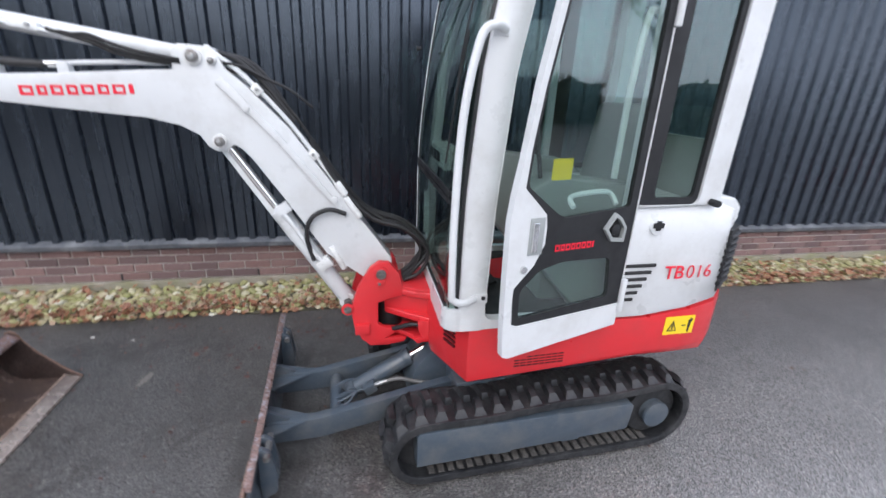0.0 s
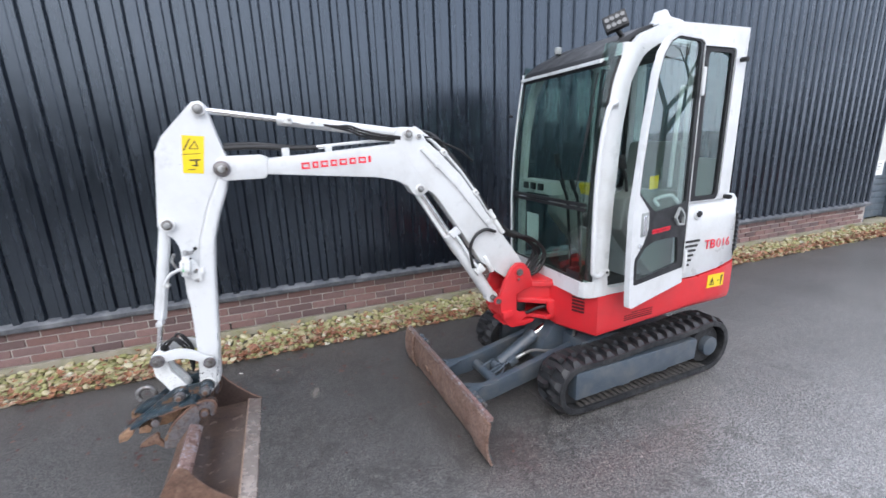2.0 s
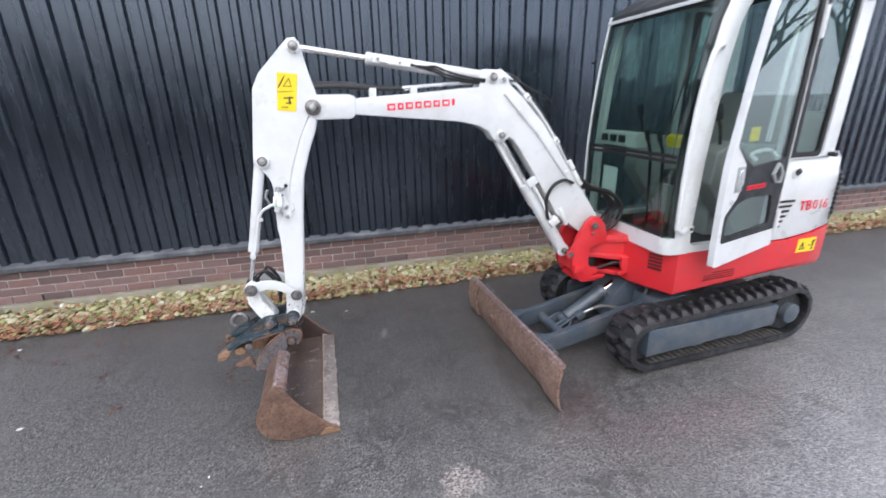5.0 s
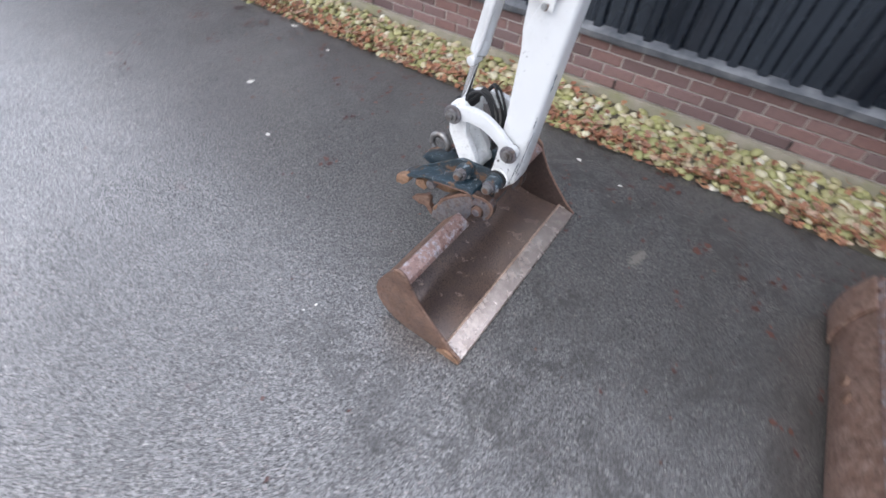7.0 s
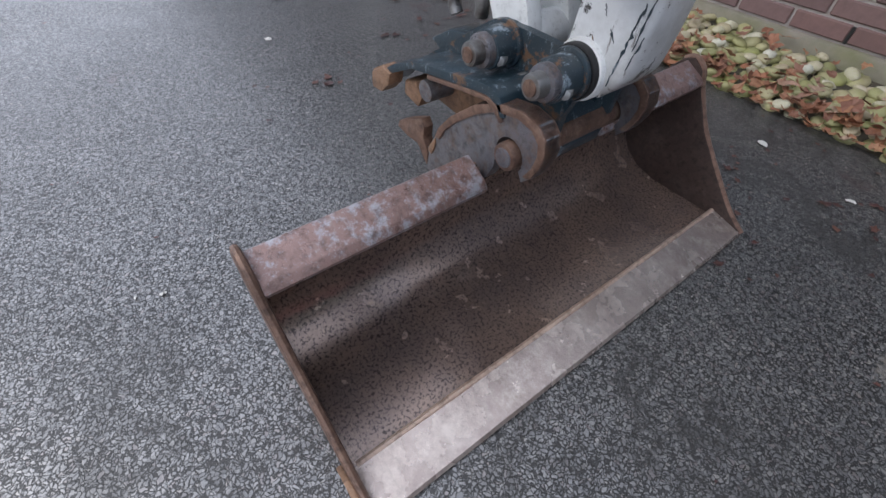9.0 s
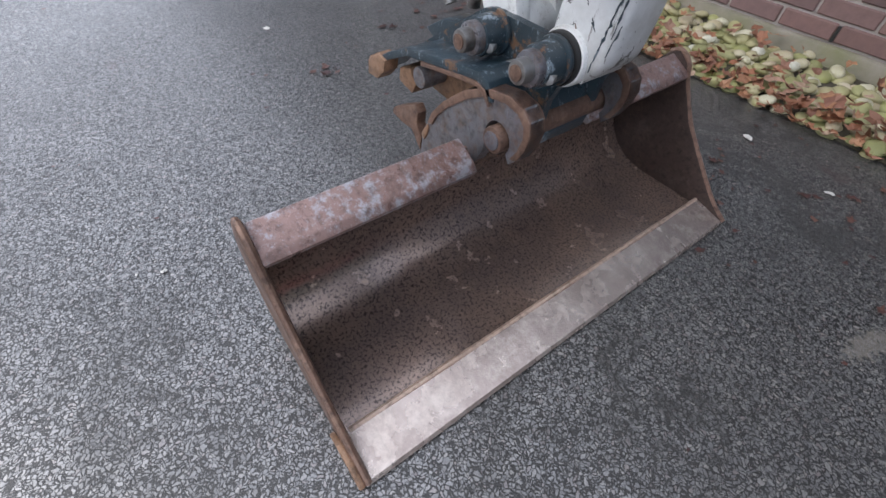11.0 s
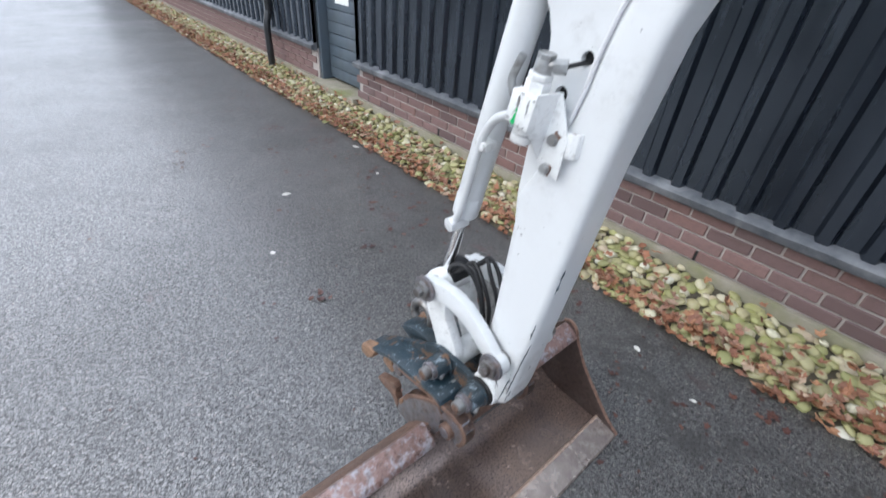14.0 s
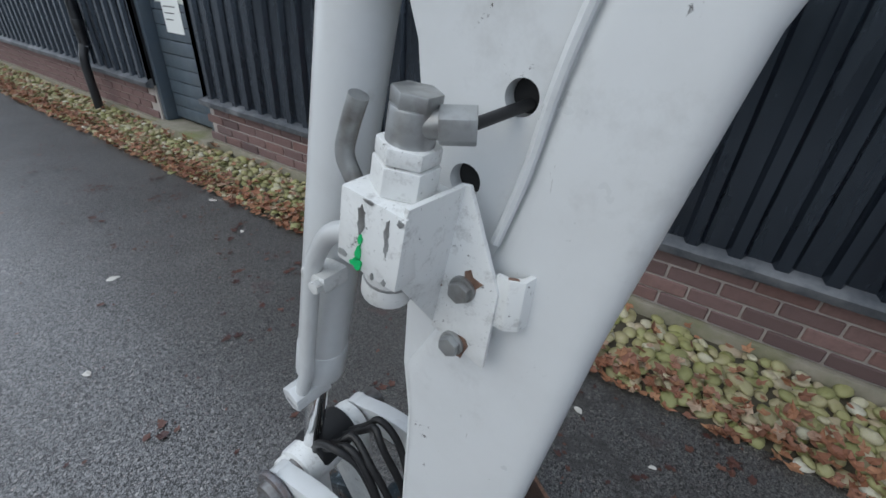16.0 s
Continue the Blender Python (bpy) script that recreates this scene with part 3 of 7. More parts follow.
def build_side_door(name, x0, x1):
    y = WALL_Y + 0.12
    door = tagged(new(name), "closed blue-grey boarded side door with a frosted upper pane", "door", kind="structure")
    part("door_frame", box(x0, x0 + 0.06, WALL_Y + 0.02, y + 0.06, 0.1, 2.15, 0.004), DOORPAINT, door)
    part("door_frame", box(x1 - 0.06, x1, WALL_Y + 0.02, y + 0.06, 0.1, 2.15, 0.004), DOORPAINT, door)
    part("door_frame", box(x0 + 0.06, x1 - 0.06, WALL_Y + 0.02, y + 0.06, 2.09, 2.15, 0.004), DOORPAINT, door)
    z = 0.13
    while z < 1.06:
        part("board", box(x0 + 0.065, x1 - 0.065, y, y + 0.045, z, z + 0.112, 0.006), DOORPAINT, door)
        z += 0.118
    part("pane", box(x0 + 0.12, x1 - 0.12, y + 0.015, y + 0.022, 1.12, 2.03, 0), FROSTED, door, "pale frosted pane")
    for a, b, c, d in ((x0 + 0.065, x0 + 0.13, 1.075, 2.085), (x1 - 0.13, x1 - 0.065, 1.075, 2.085), (x0 + 0.13, x1 - 0.13, 1.075, 1.13), (x0 + 0.13, x1 - 0.13, 2.02, 2.085)):
        part("pane_frame", box(a, b, y, y + 0.045, c, d, 0.004), DOORPAINT, door)
    part("threshold", box(x0 - 0.02, x1 + 0.02, 3.10, y + 0.05, -0.05, 0.10, 0.012), CONCRETE, door, "mossy stone threshold")
    notice = thing("paper_notice", "white paper notice taped to the door", "notice", "notices on the side doors")
    a = (x0 + x1) / 2 - 0.03
    part("sheet", box(a - 0.15, a + 0.13, y - 0.006, y - 0.003, 0.90, 1.16, 0), PAPER, notice)
    for k in range(3):
        part("print_line", box(a - 0.12, a + 0.06 - 0.03 * (k % 3), y - 0.0075, y - 0.0065, 1.10 - 0.05 * k, 1.108 - 0.05 * k, 0), BLACKMARK, notice)


def build_downpipes():
    for x in (-7.85, -14.6):
        pipe = thing("downpipe", "black plastic rainwater downpipe on the wall", "pipe", "downpipes on the wall")
        part("tube", tube([(x, 3.10, 4.0), (x, 3.10, 2.0), (x, 3.10, 0.80), (x, 3.09, 0.66), (x, 3.06, 0.55), (x, 3.05, 0.40), (x, 3.05, 0.02)], 0.042, 14, 5), PIPE, pipe)
        part("collar", rod((x, 3.10, 0.80), (x, 3.10, 0.90), 0.05, bevel=0.004), PIPE, pipe)
        part("bracket", box(x - 0.07, x + 0.07, 3.10, 3.16, 1.5, 1.54, 0.003), PIPE, pipe)


def build_reflection_hedge():
    """A tall hedge out of view, added to lay a dark band in the cladding's sheen."""
    rng = random.Random(12)
    verts, faces = [], []
    for _ in range(14000):
        x, z = rng.uniform(-34, 24), rng.uniform(0.05, 3.55)
        # higher to the left, lower to the right, to set the reflected dark
        z *= 1.0 + 0.45 * min(1.0, max(0.0, (-6.0 - x) / 6.0)) - 0.32 * min(1.0, max(0.0, (x + 1.0) / 4.0))
        y = -17.0 + rng.uniform(0, 1.2) + 0.25 * math.sin(x * 0.9)
        z += 0.18 * math.sin(x * 0.7) + 0.12 * math.sin(x * 1.9)
        s = rng.uniform(0.10, 0.26)
        m = Matrix.LocRotScale((x, y, max(z, 0.05)), Euler((rng.uniform(0, 6), rng.uniform(0, 6), rng.uniform(0, 6))), (s, s, s))
        k = len(verts)
        verts += [tuple(m @ Vector(p)) for p in ((-1, -0.6, 0), (1, -0.5, 0.1), (0.9, 0.6, -0.1), (-0.8, 0.6, 0.15))]
        faces.append((k, k + 1, k + 2, k + 3))
    me = bpy.data.meshes.new("hedge")
    me.from_pydata(verts, [], faces)
    hedge = tagged(part("hedge", me, HEDGE), "unseen dark green hedge added to darken the cladding's reflection", "hedge", kind="stuff")
    part("core", box(-34, 1, -16.6, -16.2, 0.0, 3.2, 0.02), HEDGE, hedge)
    part("core", box(1.01, 24, -16.6, -16.2, 0.0, 2.1, 0.02), HEDGE, hedge)
    part("core", box(-34, -12, -17.0, -16.62, 0.0, 4.7, 0.02), HEDGE, hedge)


def build_bare_tree(x, y, height, seed):
    """A leafless winter tree: tapered trunk, limbs and twigs."""
    rng = random.Random(seed)
    wood, twigs = bmesh.new(), bmesh.new()

    def limb(p, d, length, r, depth):
        q = p + d * length
        rod(p, q, r, r * 0.72, seg=8 if depth < 2 else 5, bm=wood if depth < 3 else twigs)
        if depth == 5:
            return
        for k in range(4 if depth == 0 else rng.randint(2, 3)):
            turn = Vector((rng.gauss(0, 1), rng.gauss(0, 1), rng.gauss(0.25, 0.6))).normalized()
            limb(p + d * length * (0.98 if k < 2 else rng.uniform(0.6, 0.95)), (d + turn * rng.uniform(0.5, 0.85)).normalized(), length * rng.uniform(0.58, 0.78), r * 0.62, depth + 1)

    tree = thing("bare_tree", "leafless grey-brown tree at the yard's edge", "tree", "bare trees round the yard")
    limb(Vector((x, y, -0.05)), Vector((0.03, 0.02, 1)).normalized(), height * 0.30, 0.14, 0)
    part("trunk", wood, BARK, tree)
    tagged(part("twigs", twigs, BARK, tree), kind="stuff")


build_ground()
build_bare_tree(15.2, -4.2, 9.0, 3)
build_bare_tree(17.0, -8.5, 9.0, 8)
build_reflection_hedge()
build_wall()
build_side_door("door_1", DOOR_X0, DOOR_X1)
build_side_door("door_2", DOOR2_X0, DOOR2_X1)
build_downpipes()

# ---- excavator ----
CY = 1.42          # middle of the chassis
AY = 1.455         # middle of boom and arm
BOOM_FOOT = (-0.29, 0.90)
ARM_PIVOT = (-2.07, 1.72)
ARM_TOP = (-2.135, 2.025)
CYL_PIN = (-1.03, 1.865)
BOOM_PIN = (-0.97, 1.53)
BOOM_CYL_FOOT = (-0.46, 0.71)
BUCKET_CYL_PIN = (-2.368, 1.448)
LINK_ARM = (-2.290, 0.648)
LINK_TIP = (-2.536, 0.712)
HITCH_A = (-2.462, 0.491)
HITCH_B = (-2.330, 0.495)
BUCKET_PIN = (-2.352, 0.372)

excavator = thing("mini_excavator", "white and red mini excavator with rubber tracks, parked on wet asphalt", "excavator")


def pin(name, at, y0, y1, r, parent, mat=None, label=""):
    bm = rod((at[0], y0, at[1]), (at[0], y1, at[1]), r, bevel=0.003)
    return part(name, bm, mat or STEEL, parent, label)


def build_boom():
    top = [(-0.23, 0.955), (-0.41, 1.21), (-0.50, 1.33), (-0.68, 1.59), (-0.83, 1.75), (-0.915, 1.825), (-0.945, 1.885), (-0.965, 1.905), (-1.085, 1.91), (-1.11, 1.885), (-1.115, 1.812), (-1.22, 1.806), (-1.52, 1.782), (-1.86, 1.762)]
    low = [(-1.86, 1.678), (-1.59, 1.652), (-1.24, 1.62), (-1.12, 1.592), (-1.05, 1.555), (-1.02, 1.505), (-0.985, 1.485), (-0.945, 1.49), (-0.915, 1.515), (-0.885, 1.495), (-0.85, 1.455), (-0.72, 1.26), (-0.55, 0.99), (-0.37, 0.852), (-0.325, 0.828), (-0.27, 0.832), (-0.235, 0.87)]
    boom = part("boom", prism(top + low, AY - 0.058, AY + 0.058, bevel=0.010), WHITE, excavator, "white cranked steel boom")
    nose = [(-2.105, 1.70), (-2.10, 1.76), (-2.06, 1.785), (-1.87, 1.785), (-1.835, 1.768), (-1.85, 1.668), (-1.865, 1.655), (-2.06, 1.655)]
    part("nose_casting", prism(nose, AY - 0.064, AY + 0.064, bevel=0.012), WHITE, boom)
    web = [(-0.93, 1.79), (-0.72, 1.56), (-0.44, 1.19), (-0.45, 1.17), (-0.74, 1.54), (-0.96, 1.77)]
    part("rib", prism(web, AY - 0.072, AY - 0.055, bevel=0.004), WHITE, boom)
    for at in ((-0.85, 1.67), (-0.50, 1.27)):
        part("weld_stud", rod((at[0], AY - 0.078, at[1]), (at[0], AY - 0.05, at[1]), 0.016, bevel=0.004), WHITE, boom)
    for at, r in ((CYL_PIN, 0.024), ((-0.962, 1.852), 0.013), (BOOM_PIN, 0.021)):
        p = pin("pin", at, AY - 0.080, AY + 0.080, r, boom)
        part("washer", rod((at[0], AY - 0.070, at[1]), (at[0], AY - 0.056, at[1]), r * 1.45, bevel=0.003), WHITE_WORN, p)
        part("bolt", hexbar((at[0], AY - 0.090, at[1]), (at[0], AY - 0.078, at[1]), r * 0.5), ZINC, p)
    for x, dz in ((-1.74, 0.0), (-1.505, 0.008)):
        part("hose_clip", box(x - 0.02, x + 0.02, AY - 0.05, AY - 0.01, 1.76 + dz, 1.815 + dz, 0.004), WHITE, boom)
    # red lettering drawn as plain blocks
    x = -1.665
    for w in (0.045, 0.032, 0.04, 0.036, 0.042, 0.038, 0.044, 0.016):
        z = 1.712 + (x + 1.66) * 0.05
        bm = prism([(x, z - 0.018), (x + w, z - 0.018), (x + w, z + 0.018), (x, z + 0.018)], AY - 0.0605, AY - 0.0575, holes=[[(x + 0.010, z - 0.008), (x + w - 0.007, z - 0.008), (x + w - 0.007, z + 0.009), (x + 0.010, z + 0.009)]] if w > 0.03 else ())
        part("red_mark", bm, REDMARK, boom)
        x += w + 0.015
    return boom


def build_arm():
    right = [(-2.105, 2.045), (-2.075, 1.90), (-2.045, 1.79), (-2.036, 1.71), (-2.068, 1.60), (-2.118, 1.48), (-2.162, 1.345), (-2.190, 1.15), (-2.216, 0.90), (-2.237, 0.70), (-2.252, 0.55)]
    tip = [(-2.260, 0.500), (-2.292, 0.466), (-2.345, 0.470), (-2.368, 0.51)]
    left = [(-2.358, 0.60), (-2.346, 0.75), (-2.338, 0.99), (-2.345, 1.055), (-2.342, 1.137), (-2.337, 1.22), (-2.335, 1.29), (-2.339, 1.325), (-2.350, 1.356), (-2.366, 1.380), (-2.388, 1.396), (-2.406, 1.415), (-2.416, 1.45), (-2.410, 1.50), (-2.365, 1.82), (-2.325, 1.895), (-2.19, 2.035), (-2.16, 2.062), (-2.125, 2.066)]
    core = right[:3] + [(x - 0.032, z) for x, z in right[3:]] + [(x - 0.02, z) for x, z in tip[:1]]
    outline = (core + tip[1:] + left)[::-1]
    hole1, hole2 = arc(-2.267, 1.303, 0.0105, 0, 345, 23), arc(-2.298, 1.246, 0.0115, 0, 345, 23)

    arm = part("arm", prism(outline, AY - 0.048, AY + 0.048, holes=[hole1, hole2], bevel=0.0), ARM_WHITE, excavator, "white steel dipper arm")
    beam = right[3:] + tip + left[:4] + [(-2.314, 1.114), (-2.268, 1.212), (-2.255, 1.262), (-2.2455, 1.317), (-2.235, 1.360), (-2.217, 1.415), (-2.165, 1.55), (-2.100, 1.68)]
    part("beam", prism(beam[::-1], AY - 0.055, AY + 0.040, bevel=0.020, segments=5), ARM_WHITE, arm)
    rng = random.Random(31)
    line = [(-2.100, 1.68), (-2.165, 1.55), (-2.217, 1.415), (-2.235, 1.360), (-2.2455, 1.317), (-2.255, 1.262), (-2.2675, 1.213)]
    bead = [(x + rng.uniform(-0.0004, 0.0004), AY - 0.0535, z) for x, z in line]
    part("weld_seam", tube(bead, 0.0036, 8), ARM_WHITE, arm)
    # black plugs give the holes their inner shade
    for x, z, r in ((-2.267, 1.303, 0.0112), (-2.298, 1.246, 0.0118)):
        part("hollow", rod((x, AY - 0.036, z), (x, AY + 0.020, z), r, seg=24), BLACK, arm, "black plug standing for the shade in the hole")
    for at, r in ((ARM_TOP, 0.026), (ARM_PIVOT, 0.032), (BUCKET_CYL_PIN, 0.027)):
        p = pin("pin", at, AY - 0.080, AY + 0.080, r, arm)
        part("nut", hexbar((at[0], AY - 0.098, at[1]), (at[0], AY - 0.078, at[1]), r * 0.62), ZINC, p)
        part("washer", rod((at[0], AY - 0.074, at[1]), (at[0], AY - 0.046, at[1]), r * 1.32, bevel=0.004), WHITE_WORN if at != ARM_PIVOT else EAR, p)
    # paint scraped off near the tip
    rng = random.Random(15)
    for x0, z0, x1, z1, w in ((-2.232, 0.745, -2.262, 0.545, 0.005), (-2.262, 0.60, -2.283, 0.490, 0.006), (-2.232, 0.80, -2.237, 0.755, 0.004), (-2.204, 0.96, -2.211, 0.90, 0.004), (-2.252, 0.565, -2.262, 0.52, 0.004), (-2.325, 0.545, -2.31, 0.515, 0.004), (-2.300, 0.56, -2.290, 0.545, 0.004), (-2.318, 0.585, -2.312, 0.572, 0.004)):
        left_side, right_side = [], []
        n = 22 if z0 - z1 > 0.1 else 8
        for k in range(n + 1):
            t = k / n
            x, z = x0 + (x1 - x0) * t + rng.uniform(-0.0012, 0.0012), z0 + (z1 - z0) * t
            s = 0.42 * w * (0.15 + math.sin(math.pi * t) ** 0.5) * rng.choice((0.12, 0.4, 0.7, 1.2))
            left_side.append((x - s * rng.uniform(0.2, 1), z))
            right_side.append((x + s * rng.uniform(0.2, 1) + 0.0005, z))
        part("scrape", prism(left_side + right_side[::-1], AY - 0.0558, AY - 0.0545), HITCH, arm, "dark scrape in the white paint")
    label = part("warning_label", prism([(-2.255, 1.71), (-2.16, 1.70), (-2.13, 1.89), (-2.232, 1.90)], AY - 0.0505, AY - 0.0485), YELLOW, arm, "yellow warning label")
    tri = [(-2.212, 1.828), (-2.165, 1.826), (-2.176, 1.872)]
    part("symbol", prism(tri, AY - 0.0515, AY - 0.0495, holes=[inset(tri, 0.004)]), BLACKMARK, label)
    part("symbol", prism([(-2.238, 1.825), (-2.232, 1.822), (-2.196, 1.878), (-2.201, 1.881)], AY - 0.0515, AY - 0.0495), BLACKMARK, label)
    for x, z, w, h in ((-2.215, 1.768, 0.050, 0.008), (-2.190, 1.738, 0.008, 0.030), (-2.208, 1.742, 0.030, 0.006), (-2.232, 1.722, 0.036, 0.005), (-2.245, 1.802, 0.085, 0.003)):
        part("symbol", prism([(x, z), (x + w, z), (x + w, z + h), (x, z + h)], AY - 0.0515, AY - 0.0495), BLACKMARK, label)
    return arm


def cylinder_ram(name, foot, head, split, r_barrel, r_rod, label, y=AY, sleeve=True):
    """A hydraulic ram in the plane of the boom; foot is the barrel's end."""
    a, b = Vector((foot[0], y, foot[1])), Vector((head[0], y, head[1]))
    d = (b - a)
    k = a + d * split
    barrel = part(name, rod(a, k, r_barrel, seg=28, bevel=0.006), WHITE, excavator, label)
    part("gland", rod(k - d.normalized() * 0.05, k + d.normalized() * 0.004, r_barrel * 1.05, seg=28, bevel=0.004), WHITE, barrel)
    part("rod", rod(k, b, r_rod), CHROME, barrel, "polished chrome rod")
    for p in (a, b):
        part("eye", rod((p.x, y - 0.035, p.z), (p.x, y + 0.035, p.z), r_barrel * 1.05, bevel=0.004), WHITE, barrel)
    return barrel


def build_rams():
    ram = cylinder_ram("arm_ram", CYL_PIN, ARM_TOP, 0.66, 0.032, 0.017, "white hydraulic ram above the boom")
    slant = Matrix.Rotation(radians(8.5), 4, "Y")
    for x, z, w, h in ((-1.60, 1.945, 0.05, 0.030), (-1.44, 1.915, 0.04, 0.034), (-1.71, 1.962, 0.022, 0.040)):
        port = part("port", box(x - w, x + w, AY - 0.058, AY - 0.015, z - h / 2, z + h / 2, 0.006, turn=slant), WHITE_WORN, ram, "chipped white port block")
        part("port_bolt", hexbar((x + w * 0.4, AY - 0.066, z), (x + w * 0.4, AY - 0.056, z), 0.008), ZINC, port)
    part("feed_pipe", tube([(-1.09, AY - 0.045, 1.845), (-1.25, AY - 0.05, 1.875), (-1.40, AY - 0.05, 1.90), (-1.55, AY - 0.05, 1.93), (-1.70, AY - 0.04, 1.955)], 0.007), WHITE, ram)
    boom_ram = cylinder_ram("boom_ram", BOOM_CYL_FOOT, BOOM_PIN, 0.60, 0.042, 0.021, "white hydraulic ram below the boom")
    part("rod_guard", prism([(-1.005, 1.515), (-0.965, 1.50), (-0.655, 1.02), (-0.675, 1.01), (-0.72, 1.045)], AY - 0.012, AY + 0.03, bevel=0.003), WHITE, boom_ram, "white rod guard plate")
    part("port", box(-0.775, -0.705, AY - 0.062, AY - 0.025, 1.195, 1.245, 0.005, turn=Matrix.Rotation(radians(-35), 4, "Y")), WHITE, boom_ram)
    part("feed_pipe", tube([(-0.735, AY - 0.056, 1.20), (-0.68, AY - 0.058, 1.11), (-0.62, AY - 0.058, 1.01), (-0.575, AY - 0.055, 0.95)], 0.012), WHITE, boom_ram)
    part("port", box(-0.60, -0.53, AY - 0.07, AY - 0.025, 0.91, 0.965, 0.006, turn=Matrix.Rotation(radians(-35), 4, "Y")), WHITE_WORN, boom_ram)
    part("port", hexbar((-0.53, AY - 0.055, 1.03), (-0.47, AY - 0.055, 0.91), 0.017), WHITE_WORN, boom_ram)
    bucket_ram = cylinder_ram("bucket_ram", (-2.386, 1.448), (-2.545, 0.712), 0.70, 0.029, 0.014, "white hydraulic ram behind the arm", y=1.43)
    part("feed_pipe", tube([(-2.333, 1.362, 1.216), (-2.365, 1.370, 1.200), (-2.398, 1.378, 1.182), (-2.425, 1.385, 1.150), (-2.440, 1.387, 1.110), (-2.472, 1.391, 0.975), (-2.492, 1.395, 0.922)], 0.0085), WHITE, bucket_ram)
    part("pipe_clamp", box(-2.446, -2.414, 1.380, 1.41, 1.112, 1.130, 0.004), WHITE_WORN, bucket_ram)
    part("clamp_bolt", hexbar((-2.421, 1.373, 1.121), (-2.421, 1.381, 1.121), 0.0065), WHITE_WORN, bucket_ram)
    part("elbow", rod((-2.500, 1.382, 0.910), (-2.494, 1.43, 0.914), 0.018, seg=6, bevel=0.002), WHITE, bucket_ram)


def build_valve():
    """Breaker-line valve block bolted to the arm, leaning with it."""
    cx, cy = -2.297, 1.361
    lean = Matrix.Translation((cx, cy, 1.255)) @ Matrix.Rotation(radians(9), 4, "Y") @ Matrix.Translation((-cx, -cy, -1.255))

    def leaning(bm):
        bmesh.ops.transform(bm, matrix=lean, verts=bm.verts)
        return bm

    block = part("valve_block", leaning(box(cx - 0.024, cx + 0.024, 1.335, 1.386, 1.222, 1.274, 0.0025)), WHITE_WORN, excavator, "white valve block with green paint dabs on the arm")
    rng = random.Random(4)
    def ragged(x, z, w, h, n=15):
        return [(x + w * rng.uniform(0.5, 1.2) * math.cos(a), z + h * rng.uniform(0.6, 1.25) * math.sin(a)) for a in (2 * math.pi * k / n for k in range(n))]

    # smeared and worn marks on the front face, then bare metal along its edges
    for x, z, w, h in ((-0.006, 1.236, 0.0026, 0.0062), (-0.0055, 1.2455, 0.0018, 0.0035), (-0.0065, 1.228, 0.0052, 0.0046)):
        part("green_dab", leaning(prism(ragged(cx + x, z, w, h), 1.3338, 1.3352)), GREENMARK, block, "bright green paint dab")
    for x, z, w, h in ((-0.0065, 1.260, 0.0030, 0.011), (0.0125, 1.262, 0.0018, 0.0075), (0.0135, 1.250, 0.0014, 0.0055), (0.0205, 1.270, 0.0022, 0.0022), (0.006, 1.2245, 0.0014, 0.0026), (-0.0185, 1.2285, 0.0048, 0.0024), (0.015, 1.2255, 0.0016, 0.0022), (-0.002, 1.2725, 0.0036, 0.0012)):
        part("paint_chip", leaning(prism(ragged(cx + x, z, w, h), 1.3343, 1.3353)), ZINC, block)
    for z0, z1, r, mat in ((1.274, 1.292, 0.0200, WHITE_WORN), (1.293, 1.303, 0.0190, WHITE_WORN), (1.322, 1.331, 0.0142, ZINC)):
        part("hex_nut", leaning(hexbar((cx, cy, z0), (cx, cy, z1), r)), mat, block)
    part("fitting", leaning(rod((cx, cy, 1.292), (cx, cy, 1.323), 0.0140, bevel=0.002)), ZINC, block, "grey zinc elbow fitting")
    part("side_collar", rod((-2.280, 1.360, 1.3135), (-2.268, 1.366, 1.3145), 0.008, bevel=0.001), ZINC, block)
    part("hex_nut", hexbar((-2.273, 1.364, 1.3135), (-2.256, 1.374, 1.3145), 0.0108), ZINC, block)
    part("pipe", tube([(-2.260, 1.3715, 1.3140), (-2.2555, 1.386, 1.3165), (-2.2500, 1.404, 1.3195), (-2.2465, 1.416, 1.3215)], 0.0035), BLACK, block)
    part("plug", leaning(rod((cx, cy, 1.224), (cx, cy, 1.205), 0.0170, bevel=0.002)), WHITE_WORN, block)
    part("plug_cap", leaning(rod((cx, cy, 1.206), (cx, cy, 1.191), 0.0180, bevel=0.003)), WHITE_WORN, block)
    part("plug_ring", leaning(rod((cx, cy, 1.2075), (cx, cy, 1.2055), 0.0175, bevel=0.0005)), ZINC, block)
    part("handle", tube([(-2.342, 1.385, 1.225), (-2.352, 1.383, 1.250), (-2.360, 1.380, 1.272), (-2.356, 1.380, 1.290), (-2.345, 1.380, 1.315)], 0.0068), ZINC, block, "bent steel handle")
    plate = [(-2.2665, 1.2765), (-2.262, 1.2765), (-2.2345, 1.2105), (-2.2375, 1.1425), (-2.2835, 1.1600), (-2.2800, 1.185)]
    bracket = part("bracket", prism(plate, 1.3835, 1.3875, bevel=0.0010), WHITE_WORN, block, "chipped white bracket plate")
    # side cheek bent forward from the plate to the block
    quad = [Vector(p) for p in ((-2.2700, 1.3365, 1.2755), (-2.2645, 1.3860, 1.2760), (-2.2825, 1.3860, 1.1605), (-2.2835, 1.3390, 1.2245))]
    nrm = (quad[1] - quad[0]).cross(quad[3] - quad[0]).normalized() * 0.0035
    cheek = bmesh.new()
    near_side, far_side = [cheek.verts.new(p) for p in quad], [cheek.verts.new(p + nrm) for p in quad]
    cheek.faces.new(near_side)
    cheek.faces.new(far_side[::-1])
